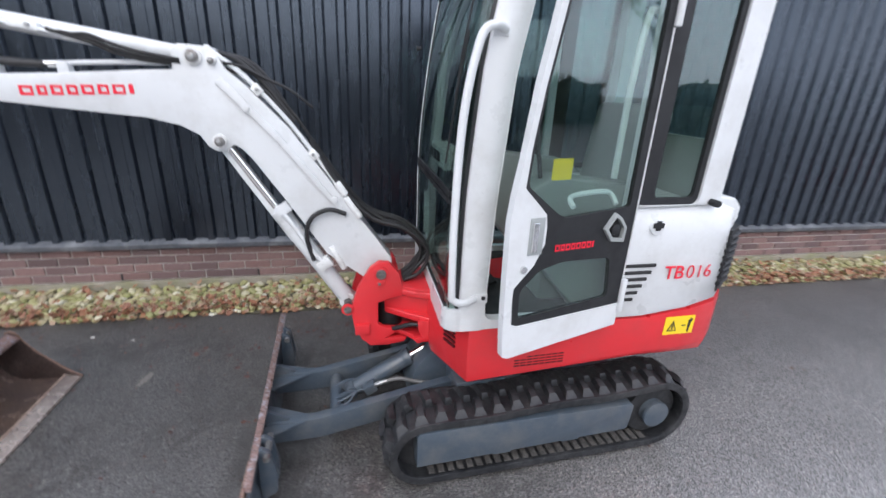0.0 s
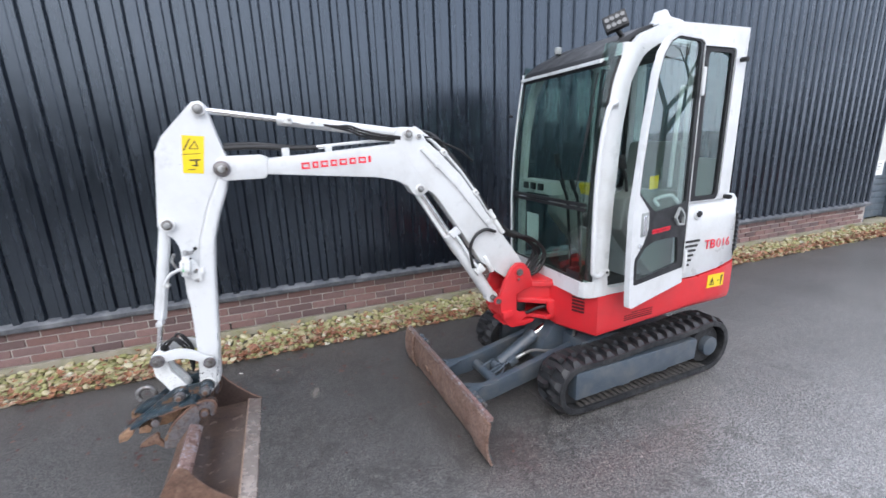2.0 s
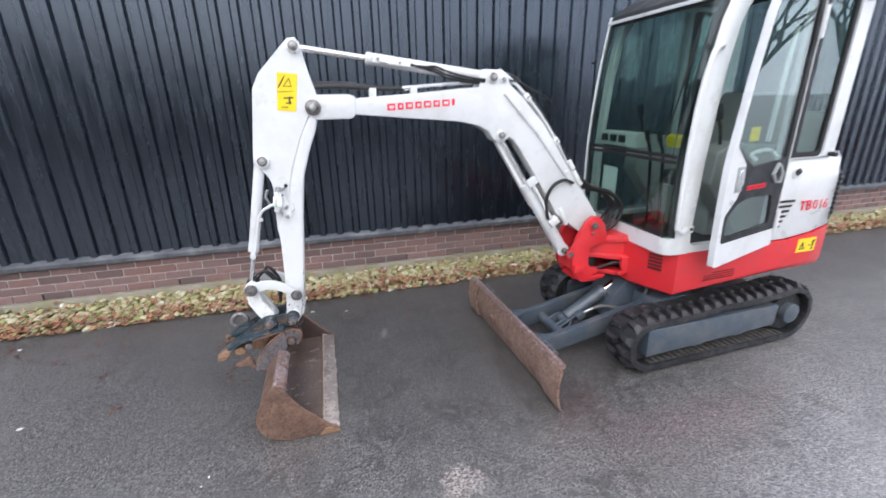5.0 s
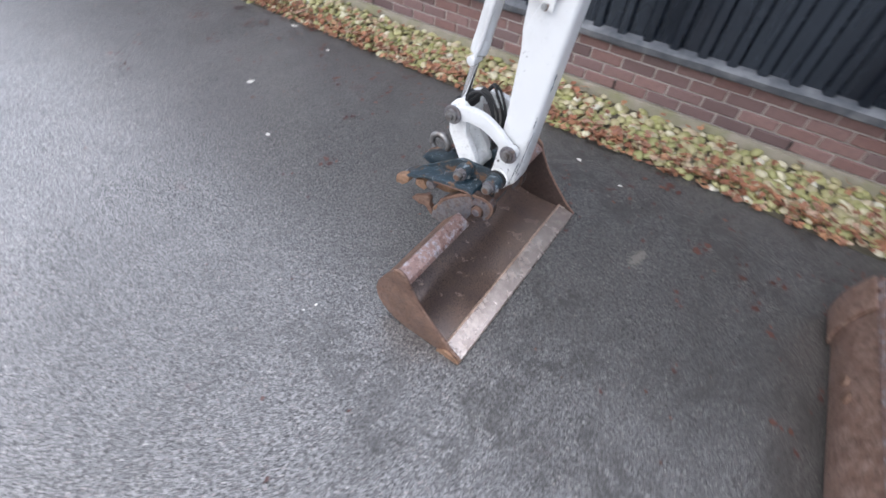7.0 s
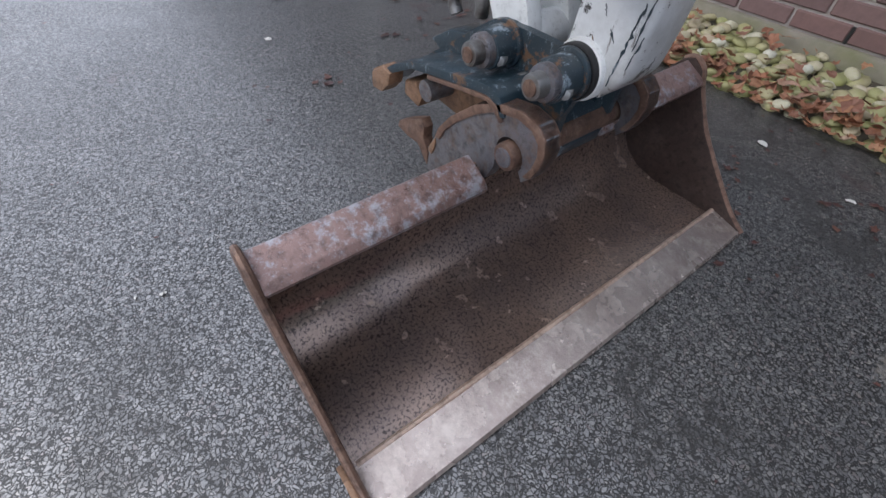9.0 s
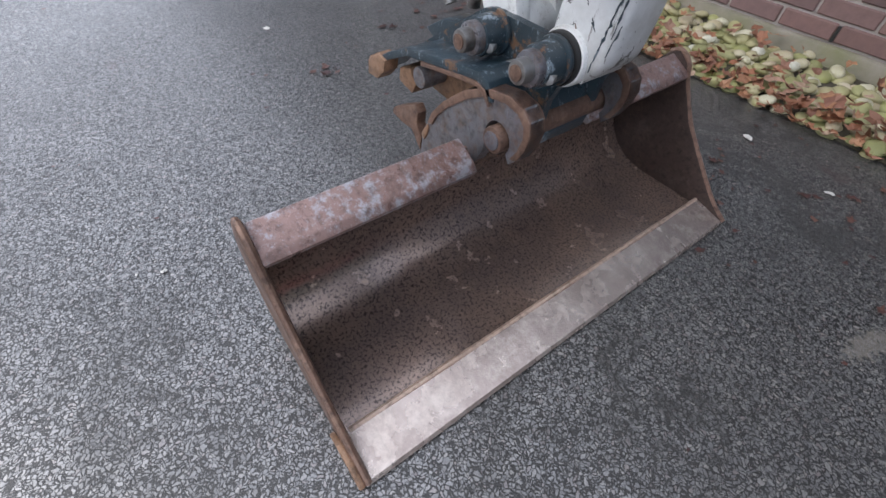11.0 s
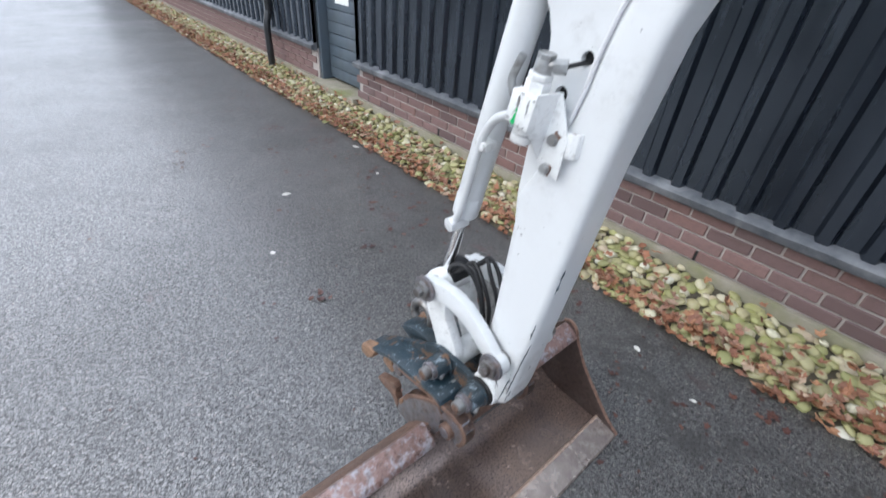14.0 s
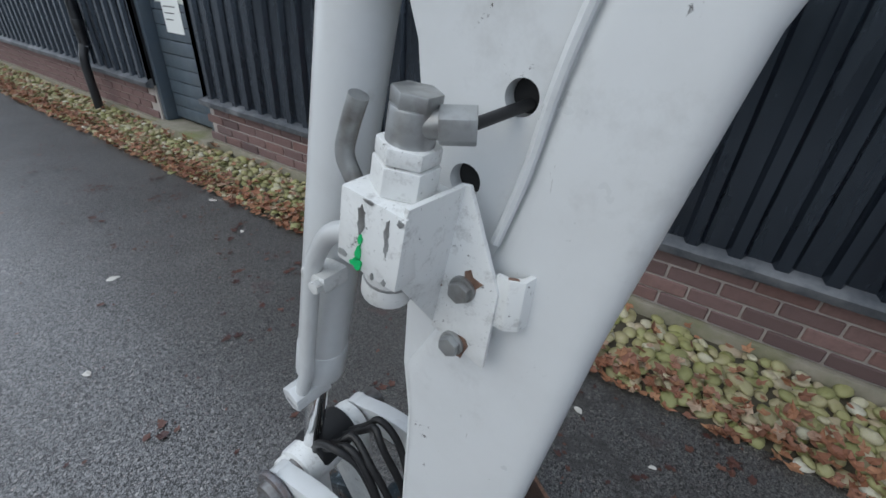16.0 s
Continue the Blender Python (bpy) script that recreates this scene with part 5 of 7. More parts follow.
def build_chassis():
    body = part("chassis", box(0.05, 0.95, 1.08, 1.76, 0.17, 0.40, 0.02), BLUE, excavator, "blue-grey undercarriage between the tracks")
    part("tower", prism([(-0.16, 0.20), (0.12, 0.20), (0.12, 0.46), (-0.02, 0.47), (-0.12, 0.36)], CY - 0.13, CY + 0.13, bevel=0.008), BLUE, body)
    part("slew_ring", rod((0.42, CY, 0.38), (0.42, CY, 0.535), 0.33, seg=48, bevel=0.008), BLACK, body)
    # dozer blade and its push frame
    arc_prof = [(-0.876, 0.010), (-0.896, 0.06), (-0.906, 0.13), (-0.902, 0.20), (-0.884, 0.285)]
    back = [(x + 0.014, z) for x, z in arc_prof]
    blade = part("dozer_blade", prism(arc_prof + back[::-1], 0.755, 2.105), BLUE, excavator, "dozer blade with rusty scraped front face", angle=40)
    skin = [(x - 0.004, z) for x, z in arc_prof]
    part("face_plate", prism(skin + arc_prof[::-1], 0.752, 2.108), BLADE_FACE, blade, "rusty scraped front face", angle=40)
    part("top_edge", prism([(-0.899, 0.282), (-0.868, 0.276), (-0.864, 0.304), (-0.893, 0.312)], 0.738, 2.122, bevel=0.004), RUST_EDGE, blade, "bare rusty top edge")
    for y0, y1 in ((0.715, 0.895), (1.965, 2.145)):
        wing = [(x - 0.008, z) for x, z in arc_prof] + [(x - 0.022, z) for x, z in arc_prof][::-1]
        w = part("wing_plate", prism(wing, y0, y1, bevel=0.002), BLADE_FACE, blade, "rusty bolt-on blade extension", angle=40)
        ym = y1 + 0.06 if y1 < CY else y0 - 0.08
        part("wing_bracket", prism([(-0.874, 0.02), (-0.809, 0.06), (-0.799, 0.16), (-0.819, 0.285), (-0.852, 0.312), (-0.874, 0.30)], ym - 0.04, ym - 0.018, bevel=0.003), BLUE, w)
        part("wing_bracket", prism([(-0.874, 0.02), (-0.809, 0.06), (-0.799, 0.16), (-0.819, 0.285), (-0.852, 0.312), (-0.874, 0.30)], ym + 0.035, ym + 0.057, bevel=0.003), BLUE, w)
        part("wing_pin", rod((-0.834, ym - 0.065, 0.275), (-0.834, ym + 0.085, 0.275), 0.015, bevel=0.003), STEEL, w)
    for x, y, z in ((-0.919, 1.60, 0.150), (-0.919, 1.68, 0.140)):
        part("bolt_head", rod((x, y, z), (x + 0.03, y, z), 0.024, seg=10, bevel=0.004), RUST_OUT, blade)
    for y, out in ((1.205, -1), (1.590, 1)):
        arm = [(-0.895, 0.085), (-0.62, 0.088), (-0.18, 0.168), (0.10, 0.215), (0.10, 0.350), (-0.16, 0.300), (-0.641, 0.205), (-0.895, 0.208)]
        beam = part("push_arm", prism(arm, y - 0.026, y + 0.026, bevel=0.005), BLUE, blade, "blue-grey push arm")
        for way, wide in ((out, 0.11), (-out, 0.13)):
            tri = [(-0.892, y), (-0.635, y), (-0.892, y + way * wide)]
            part("gusset", prism(tri if way > 0 else tri[::-1], 0.188, 0.202, axis="z", bevel=0.002), BLUE, beam)
        part("gusset", prism([(-0.892, 0.20), (-0.76, 0.20), (-0.874, 0.275)], y - 0.008, y + 0.008, bevel=0.002), BLUE, beam)
    part("cross_tube", rod((-0.542, 1.225, 0.145), (-0.542, 1.570, 0.145), 0.037, bevel=0.003), BLUE, blade)
    RY = 1.405
    for y0, y1 in ((RY - 0.062, RY - 0.040), (RY + 0.040, RY + 0.062)):
        part("lug_plate", prism([(-0.560, 0.130), (-0.500, 0.130), (-0.432, 0.172), (-0.440, 0.212), (-0.480, 0.214), (-0.555, 0.180)], y0, y1, bevel=0.003), BLUE, blade)
    ram = part("blade_ram", rod((-0.430, RY, 0.196), (-0.131, RY, 0.369), 0.047, seg=28, bevel=0.006), BLUE, blade, "blue-grey blade ram with bright rod end")
    part("gland", rod((-0.165, RY, 0.349), (-0.128, RY, 0.371), 0.051, seg=28, bevel=0.004), BLUE, ram)
    part("rod", rod((-0.131, RY, 0.369), (-0.04, RY, 0.421), 0.022), CHROME, ram)
    part("ram_eye", rod((-0.458, RY - 0.032, 0.184), (-0.458, RY + 0.032, 0.184), 0.036, seg=20, bevel=0.004), BLUE, ram)
    part("ram_pin", rod((-0.458, RY - 0.075, 0.184), (-0.458, RY + 0.075, 0.184), 0.014, bevel=0.003), STEEL, ram)
    part("port", box(-0.395, -0.325, RY - 0.088, RY - 0.040, 0.205, 0.258, 0.006, turn=Matrix.Rotation(radians(-30), 4, "Y")), BLUE, ram)
    part("hose_end", rod((-0.345, RY - 0.075, 0.250), (-0.270, RY - 0.088, 0.282), 0.013, bevel=0.002), ZINC, ram)
    part("hose", tube([(-0.275, RY - 0.087, 0.280), (-0.20, RY - 0.10, 0.295), (-0.08, RY - 0.13, 0.275), (0.02, RY - 0.17, 0.30), (0.065, RY - 0.20, 0.36), (0.07, RY - 0.22, 0.46)], 0.0115), BRAID, ram, "grey braided hose")
    for y in (RY - 0.085, RY - 0.125):
        part("feed_pipe", tube([(-0.535, y, 0.176), (-0.48, y + 0.004, 0.198), (-0.43, RY - 0.070, 0.222), (-0.39, RY - 0.066, 0.228)], 0.006), BLUE, ram)


front = set(excavator.children)
build_chassis()
build_track(0.853, 1.093, True)
build_track(1.747, 1.987, False)
# the undercarriage stands a little askew to the upper body
YAW = Matrix.Translation((0.42, CY, 0)) @ Matrix.Rotation(radians(2.4), 4, "Z") @ Matrix.Translation((-0.42, -CY, 0))
for ob in excavator.children:
    if ob not in front:
        ob.matrix_local = YAW @ ob.matrix_local


# ---- upper body ----
def plan(d=0.0):
    """Outline of the slewing platform from above, drawn in by d."""
    near = [(0.072, 0.935), (0.95, 0.935), (1.19, 0.939), (1.34, 0.953), (1.440, 1.030), (1.500, 1.18), (1.525, CY)]
    far = [(x, 2 * CY - y) for x, y in near[-2::-1]]
    poly = near + far + [(-0.055, CY + 0.19), (-0.055, CY - 0.19)]
    return inset(poly, d) if d else poly


def lofted(rows, cap=True):
    """A skin through outlines of equal count, each a list of points."""
    bm = bmesh.new()
    rings = [[bm.verts.new(p) for p in row] for row in rows]
    n = len(rows[0])
    for a, b in zip(rings, rings[1:]):
        for k in range(n):
            bm.faces.new((a[k], a[(k + 1) % n], b[(k + 1) % n], b[k]))
    if cap:
        bm.faces.new(rings[0][::-1])
        bm.faces.new(rings[-1])
    return bm


def build_platform():
    rows = []
    for d, z in ((0.16, 0.462), (0.05, 0.470), (0.012, 0.498), (0.0, 0.58), (0.0, 0.74), (0.004, 0.785)):
        ring = plan(d)
        row = []
        for x, y in ring:
            lift = 0.070 * min(1, max(0, (x - 0.20) / 0.55)) if z < 0.58 else 0.09 * max(0, (x - 1.05) / 0.45) if z > 0.7 else 0.04 * max(0, (x - 0.5) / 1.0)
            row.append((x, y, z + lift))
        rows.append(row)
    base = part("platform", lofted(rows), RED, excavator, "red lower body and counterweight", angle=35)
    for row in range(4):
        for k in range(8):
            x, z = 0.302 + 0.0315 * k, 0.568 + 0.0155 * row + 0.0010 * k
            if row == 3 and k < 2:
                continue
            slot = [(x, z), (x + 0.026, z + 0.0008), (x + 0.0275, z + 0.0068), (x + 0.0015, z + 0.006)]
            part("vent_slot", prism(slot, 0.9325, 0.940), VENT, base, "dark cooling slot")
    # slots on the front slant
    for k in range(5):
        x, y = 0.014, 1.062
        part("vent_slot", box(x - 0.045, x + 0.045, y - 0.004, y + 0.004, 0.640 + 0.024 * k, 0.653 + 0.024 * k, 0, turn=Matrix.Rotation(radians(-66.7), 4, "Z")), VENT, base)
    warn = part("warning_label", box(1.05, 1.22, -0.001, 0.001, 0.680, 0.780, 0, turn=None), YELLOW, base, "yellow warning label")
    warn.matrix_local = Matrix.Translation((1.15, 0.9365, 0.0)) @ Matrix.Rotation(radians(1.2), 4, "Z") @ Matrix.Translation((-1.13, 0, 0))
    tri = [(1.068, 0.70), (1.124, 0.70), (1.096, 0.758)]
    part("symbol", prism(tri, -0.003, -0.0012, holes=[inset(tri, 0.005)]), BLACKMARK, warn)
    part("symbol", prism([(1.093, 0.708), (1.099, 0.708), (1.101, 0.738), (1.091, 0.738)], -0.003, -0.0012), BLACKMARK, warn)
    part("symbol", box(1.150, 1.172, -0.003, -0.0012, 0.724, 0.730, 0), BLACKMARK, warn)
    part("symbol", prism([(1.186, 0.690), (1.194, 0.690), (1.200, 0.742), (1.208, 0.760), (1.196, 0.768), (1.184, 0.752)], -0.003, -0.0012), BLACKMARK, warn)
    return base


def build_swing_post():
    cheek = [(-0.245, 0.955), (-0.30, 0.962), (-0.345, 0.93), (-0.405, 0.83), (-0.438, 0.735), (-0.440, 0.665), (-0.431, 0.60), (-0.395, 0.528), (-0.352, 0.484), (-0.256, 0.481), (-0.172, 0.494), (-0.154, 0.520), (-0.20, 0.524), (-0.266, 0.524), (-0.222, 0.548), (-0.213, 0.580), (-0.276, 0.588), (-0.307, 0.612), (-0.306, 0.735), (-0.245, 0.757), (-0.182, 0.770), (-0.178, 0.81), (-0.20, 0.90)]
    post = part("swing_post", prism(cheek[::-1], AY - 0.125, AY - 0.085, bevel=0.009), RED, excavator, "red cast swing post")
    part("cheek", prism(cheek[::-1], AY + 0.085, AY + 0.125, bevel=0.009), RED, post)
    part("web", prism([(-0.43, 0.58), (-0.33, 0.56), (-0.325, 0.72), (-0.40, 0.70)], AY - 0.09, AY + 0.09, bevel=0.008), RED, post)
    part("foot", prism([(-0.395, 0.500), (-0.352, 0.484), (-0.19, 0.490), (-0.19, 0.520), (-0.36, 0.520)], AY - 0.09, AY + 0.09, bevel=0.006), RED, post)
    part("step", box(-0.428, -0.350, AY - 0.145, AY - 0.11, 0.565, 0.622, 0.006), RED, post)
    for at, r in ((BOOM_FOOT, 0.026), (BOOM_CYL_FOOT, 0.020)):
        part("pin", rod((at[0], AY - 0.140, at[1]), (at[0], AY + 0.14, at[1]), r, bevel=0.004), STEEL, post)
        part("collar", rod((at[0], AY - 0.132, at[1]), (at[0], AY - 0.120, at[1]), r + 0.012, bevel=0.003), RED, post)
    keeper = part("pin_keeper", box(-0.312, -0.268, AY - 0.136, AY - 0.124, 0.838, 0.862, 0.003, turn=Matrix.Rotation(radians(-30), 4, "Y")), RED, post)
    part("keeper_bolt", hexbar((-0.300, AY - 0.143, 0.850), (-0.300, AY - 0.135, 0.850), 0.008), STEEL, keeper)
    part("top_plate", prism([(-0.22, AY - 0.10), (-0.22, AY + 0.06), (0.02, AY + 0.12), (0.06, AY - 0.20), (-0.10, AY - 0.17)][::-1], 0.80, 0.822, axis="z", bevel=0.005), RED, post)
    part("pivot_barrel", rod((-0.235, AY, 0.50), (-0.235, AY, 0.80), 0.065, seg=28, bevel=0.008), BLACK, post)
    far_side = [(-0.27, AY - 0.06), (-0.27, AY + 0.06), (-0.16, AY + 0.15), (0.08, AY + 0.20)]
    for z0, z1, near_side in ((0.770, 0.806, [(0.08, AY - 0.24), (-0.14, AY - 0.155)]), (0.66, 0.785, [(0.08, AY - 0.205), (-0.14, AY - 0.125)]), (0.644, 0.680, [(0.06, AY - 0.25), (-0.03, AY - 0.235), (-0.14, AY - 0.160)])):
        bm = prism((far_side + near_side)[::-1], z0, z1, axis="z", bevel=0.010, segments=3)
        part("mount_plate", bm, RED, post, "red cast swing mount plate")
    # side flange curling under the upper plate, and the jagged lower one
    part("flange", prism([(-0.112, 0.672), (-0.010, 0.672), (0.075, 0.66), (0.075, 0.535), (-0.02, 0.556), (-0.060, 0.552), (-0.112, 0.538), (-0.138, 0.568), (-0.085, 0.575), (-0.098, 0.588), (-0.108, 0.618)], AY - 0.222, AY - 0.196, bevel=0.005), RED, post)
    part("mount_plate", prism((far_side[:2] + [(-0.14, AY + 0.13), (0.08, AY + 0.18), (0.08, AY - 0.20), (-0.10, AY - 0.205), (-0.17, AY - 0.12)])[::-1], 0.530, 0.560, axis="z", bevel=0.008), RED, post, "red cast swing mount plate")
    # solid black filler in place of the opening's shade
    part("void", box(-0.06, 0.05, AY - 0.19, AY + 0.15, 0.562, 0.642, 0.01), BLACK, post, "black block standing for the shaded gap behind the hoses")
    for k in range(4):
        part("hose", tube([(-0.06, AY - 0.18 + 0.025 * k, 0.615 - 0.01 * k), (-0.14, AY - 0.165 + 0.02 * k, 0.622 - 0.012 * k), (-0.23, AY - 0.115 + 0.015 * k, 0.575 - 0.008 * k), (-0.30, AY - 0.05, 0.56)], 0.011), HOSE, post)
    return post


def build_hoses():
    """Bundle of hoses from the boom's back into the platform."""
    rng = random.Random(5)
    for k in range(7):
        dy = -0.055 + 0.018 * k
        e = [rng.uniform(-0.02, 0.02) for _ in range(6)]
        pts = [(-0.60, AY + dy * 0.7, 1.52 + 0.02 * (k % 2)), (-0.47, AY + dy, 1.325 + e[0]), (-0.33, AY + dy * 1.3, 1.17 + e[1]), (-0.17 + e[2], AY + dy * 1.6, 1.10 + e[3]), (-0.06 + e[4], AY + dy * 1.5, 1.00), (-0.10 + e[5], AY + dy * 1.3, 0.88), (-0.17, AY + dy, 0.83)]
        part("hose", tube(pts, 0.0095), HOSE, excavator, "black rubber hydraulic hose")
    for k in range(3):
        pts = [(-0.66, AY - 0.02 + 0.03 * k, 1.62), (-0.80, AY - 0.02 + 0.03 * k, 1.80 + 0.015 * k), (-0.92, AY - 0.03 + 0.03 * k, 1.88), (-1.02, AY - 0.05 + 0.05 * k, 1.865)]
        part("hose", tube(pts, 0.010), HOSE, excavator, "black rubber hydraulic hose")
    for pts in ([(-0.92, 1.40, 1.845), (-0.85, 1.41, 1.835), (-0.78, 1.42, 1.80), (-0.67, 1.43, 1.75), (-0.58, 1.45, 1.68)], [(-0.94, 1.45, 1.85), (-0.82, 1.45, 1.81), (-0.72, 1.45, 1.72), (-0.63, 1.45, 1.60), (-0.55, 1.45, 1.46)], [(-0.93, 1.42, 1.83), (-0.80, 1.42, 1.77), (-0.70, 1.42, 1.66), (-0.60, 1.42, 1.51), (-0.50, 1.42, 1.37)]):
        part("cable", tube(pts, 0.0065), HOSE, excavator, "thin black cable")
    for k in range(3):
        pts = [(-1.08, 1.385 + 0.012 * k, 1.850 - 0.010 * k), (-1.20, 1.382 + 0.010 * k, 1.868 - 0.014 * k), (-1.31, 1.38 + 0.008 * k, 1.895 - 0.016 * k), (-1.38, 1.38 + 0.006 * k, 1.922 - 0.014 * k), (-1.44 - 0.04 * k, 1.392, 1.922 + 0.006 * k)]
        part("hose", tube(pts, 0.0065), HOSE, excavator, "thin black rubber hose")
    part("hose", tube([(-0.45, AY - 0.075, 1.20), (-0.53, AY - 0.085, 1.225), (-0.61, AY - 0.085, 1.185), (-0.64, AY - 0.07, 1.09), (-0.615, AY - 0.06, 0.96)], 0.011), HOSE, excavator, "black rubber hydraulic hose")
    part("hose", tube([(-2.05, AY - 0.03, 1.825), (-1.90, AY - 0.035, 1.825), (-1.72, AY - 0.03, 1.812), (-1.56, AY - 0.03, 1.81)], 0.013), HOSE, excavator, "black rubber hydraulic hose")
    part("hose", tube([(-2.05, AY + 0.01, 1.84), (-1.90, AY + 0.01, 1.84), (-1.72, AY + 0.01, 1.818), (-1.56, AY + 0.01, 1.81)], 0.013), HOSE, excavator, "black rubber hydraulic hose")
    pipe = part("hard_pipe", tube([(-1.58, AY - 0.03, 1.81), (-1.40, AY - 0.03, 1.825), (-1.15, AY - 0.03, 1.835), (-0.98, AY - 0.03, 1.825)], 0.009), WHITE, excavator, "white steel hydraulic pipe")
    part("ferrule", rod((-1.57, AY - 0.03, 1.811), (-1.50, AY - 0.03, 1.817), 0.013), CHROME, pipe)
    for dy in (-0.046, -0.018):
        part("hard_pipe", tube([(-0.985, AY + dy, 1.905), (-0.925, AY + dy, 1.862), (-0.82, AY + dy, 1.772), (-0.67, AY + dy, 1.602), (-0.49, AY + dy, 1.342), (-0.425, AY + dy, 1.255)], 0.010), WHITE, excavator, "white steel hydraulic pipe")
    for x, z in ((-0.80, 1.745), (-0.585, 1.475)):
        clamp = part("pipe_clamp", box(x - 0.022, x + 0.022, AY - 0.062, AY + 0.0, z - 0.016, z + 0.020, 0.004, turn=Matrix.Rotation(radians(50), 4, "Y")), WHITE_WORN, excavator, "white pipe clamp")
        part("clamp_bolt", hexbar((x, AY - 0.070, z + 0.004), (x, AY - 0.060, z + 0.004), 0.008), ZINC, clamp)
    for x, z in ((-0.47, 1.32), (-0.43, 1.25), (-0.405, 1.21)):
        part("fitting", rod((x - 0.02, AY - 0.06, z + 0.03), (x + 0.02, AY - 0.06, z - 0.03), 0.018, seg=8, bevel=0.003), WHITE_WORN, excavator, "white hose fitting")


NEAR, FAR = 0.935, 1.905
HINGE = (0.755, NEAR - 0.004)
DOOR_SWING = 12.0


def bent(bm):
    """The cab's sides curve inwards towards the rear."""
    for v in bm.verts:
        k = 0.35 * max(0.0, v.co.x - 0.93) ** 2
        v.co.y += k if v.co.y < CY else -k
    return bm


def pane(poly, y, parent, mat, name="pane"):
    ob = part(name, bent(prism(poly, y - 0.0025, y + 0.0025)), mat, parent, "tinted window glass")
    ob.visible_shadow = False
    return ob


def build_cab():
    cab = part("cab", prism([(0.02, 0.99), (0.02, 1.85), (1.10, 1.85), (1.10, 0.99)][::-1], 0.765, 0.80, axis="z", bevel=0.004), DARK_TRIM, excavator, "white cab with black-edged tinted windows")
    # near side frame: one wide white arch with the door opening and the rear window cut out
    arch = [(0.055, 0.785), (0.762, 0.790), (0.762, 1.338), (1.225, 1.338), (1.228, 1.60), (1.235, 2.25), (1.235, 2.42), (1.21, 2.445), (0.62, 2.455), (0.47, 2.45), (0.30, 2.385), (0.20, 2.28), (0.150, 2.14), (0.10, 1.90), (0.062, 1.40)]
    opening = rounded([(0.135, 0.83), (0.74, 0.83), (0.74, 2.33), (0.45, 2.345), (0.315, 2.27), (0.235, 2.13), (0.185, 1.85), (0.150, 1.35)], 0.05)
    window = rounded([(0.775, 1.345), (1.095, 1.345), (1.11, 2.33), (0.775, 2.335)], 0.04)
    far_opening = rounded([(0.080, 0.83), (0.74, 0.83), (0.74, 2.33), (0.42, 2.345), (0.27, 2.27), (0.185, 2.13), (0.130, 1.85), (0.085, 1.35)], 0.03)
    for y0, y1 in ((NEAR, NEAR + 0.05), (FAR - 0.05, FAR)):
        holes = [opening if y0 < CY else far_opening, window]
        part("side_frame", bent(prism(arch, y0, y1, holes=holes, bevel=0.0)), WHITE, cab, "white side frame")
        border = rounded([(0.78, 1.35), (1.09, 1.35), (1.105, 2.325), (0.78, 2.33)], 0.04)
        view = rounded([(0.865, 1.375), (1.068, 1.375), (1.082, 2.302), (0.865, 2.305)], 0.03)
        ym = (y0 + y1) / 2
        part("window_seal", bent(prism(window, ym - 0.012, ym + 0.012, holes=[view], bevel=0.0)), BLACK, cab, "black window border")
        yo = y0 - 0.004 if y0 < CY else y1 - 0.002
        part("pillar_trim", prism([(0.728, 1.345), (0.79, 1.345), (0.79, 2.335), (0.728, 2.34)], yo, yo + 0.006), BLACK, cab, "black door pillar trim")
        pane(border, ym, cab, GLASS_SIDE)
    far_glass = inset(far_opening, -0.004)
    pane(far_glass, FAR - 0.025, cab, GLASS)
    # front posts and glass, leaning back towards the top
    front = lambda z: -0.035 + 0.10 * max(0, (z - 1.35) / 0.9) ** 1.6

    def between(z, table):
        for (z0, v0), (z1, v1) in zip(table, table[1:]):
            if z <= z1:
                return v0 + (v1 - v0) * max(0.0, (z - z0) / (z1 - z0))
        return table[-1][1]

    fore = ((0.785, 0.036), (1.40, 0.040), (1.90, 0.078), (2.14, 0.122), (2.28, 0.180))
    aft = ((0.785, 0.132), (1.35, 0.150), (1.85, 0.185), (2.13, 0.235), (2.28, 0.32))
    zs = [0.785, 1.10, 1.35, 1.60, 1.85, 2.0, 2.10, 2.20, 2.28, 2.33]
    for y, s in ((NEAR, 1), (FAR, -1)):
        bm = bmesh.new()
        rings = []
        for z in zs:
            a, c = between(z, fore) - (0.022 if s > 0 else 0.0), between(z, aft)
            c = c if s > 0 else a + 0.028
            ring = [(a + 0.002, y + s * 0.072), (a - 0.006, y + s * 0.022), (a + 0.004, y + s * 0.004), (a + 0.012, y - s * 0.007), (c - 0.012, y - s * 0.007), (c - 0.004, y + s * 0.002), (c + 0.006, y + s * 0.018), (c + 0.006, y + s * 0.072)]
            rings.append([bm.verts.new((p, q, z)) for p, q in ring])
        for a, c in zip(rings, rings[1:]):
            for k in range(8):
                bm.faces.new((a[k], a[(k + 1) % 8], c[(k + 1) % 8], c[k]))
        bm.faces.new(rings[0][::-1])
        bm.faces.new(rings[-1])
        part("corner_post", bm, WHITE, cab, "rounded white corner post", angle=60)
        # the screen wraps round the corner to the post
        bm = bmesh.new()
        rings = []
        for z in zs:
            if 0.86 <= z or z == zs[0]:
                z = max(z, 0.890)
                x, a = front(z), between(z, fore) - (0.022 if s > 0 else 0.0)
                ring = [(x, y + s * 0.060), (x + 0.002, y + s * 0.034), (x + 0.007, y + s * 0.012), (max(a, x + 0.030), y + s * 0.008), (max(a, x + 0.030), y + s * 0.014), (x + 0.013, y + s * 0.018), (x + 0.008, y + s * 0.036), (x + 0.006, y + s * 0.060)]
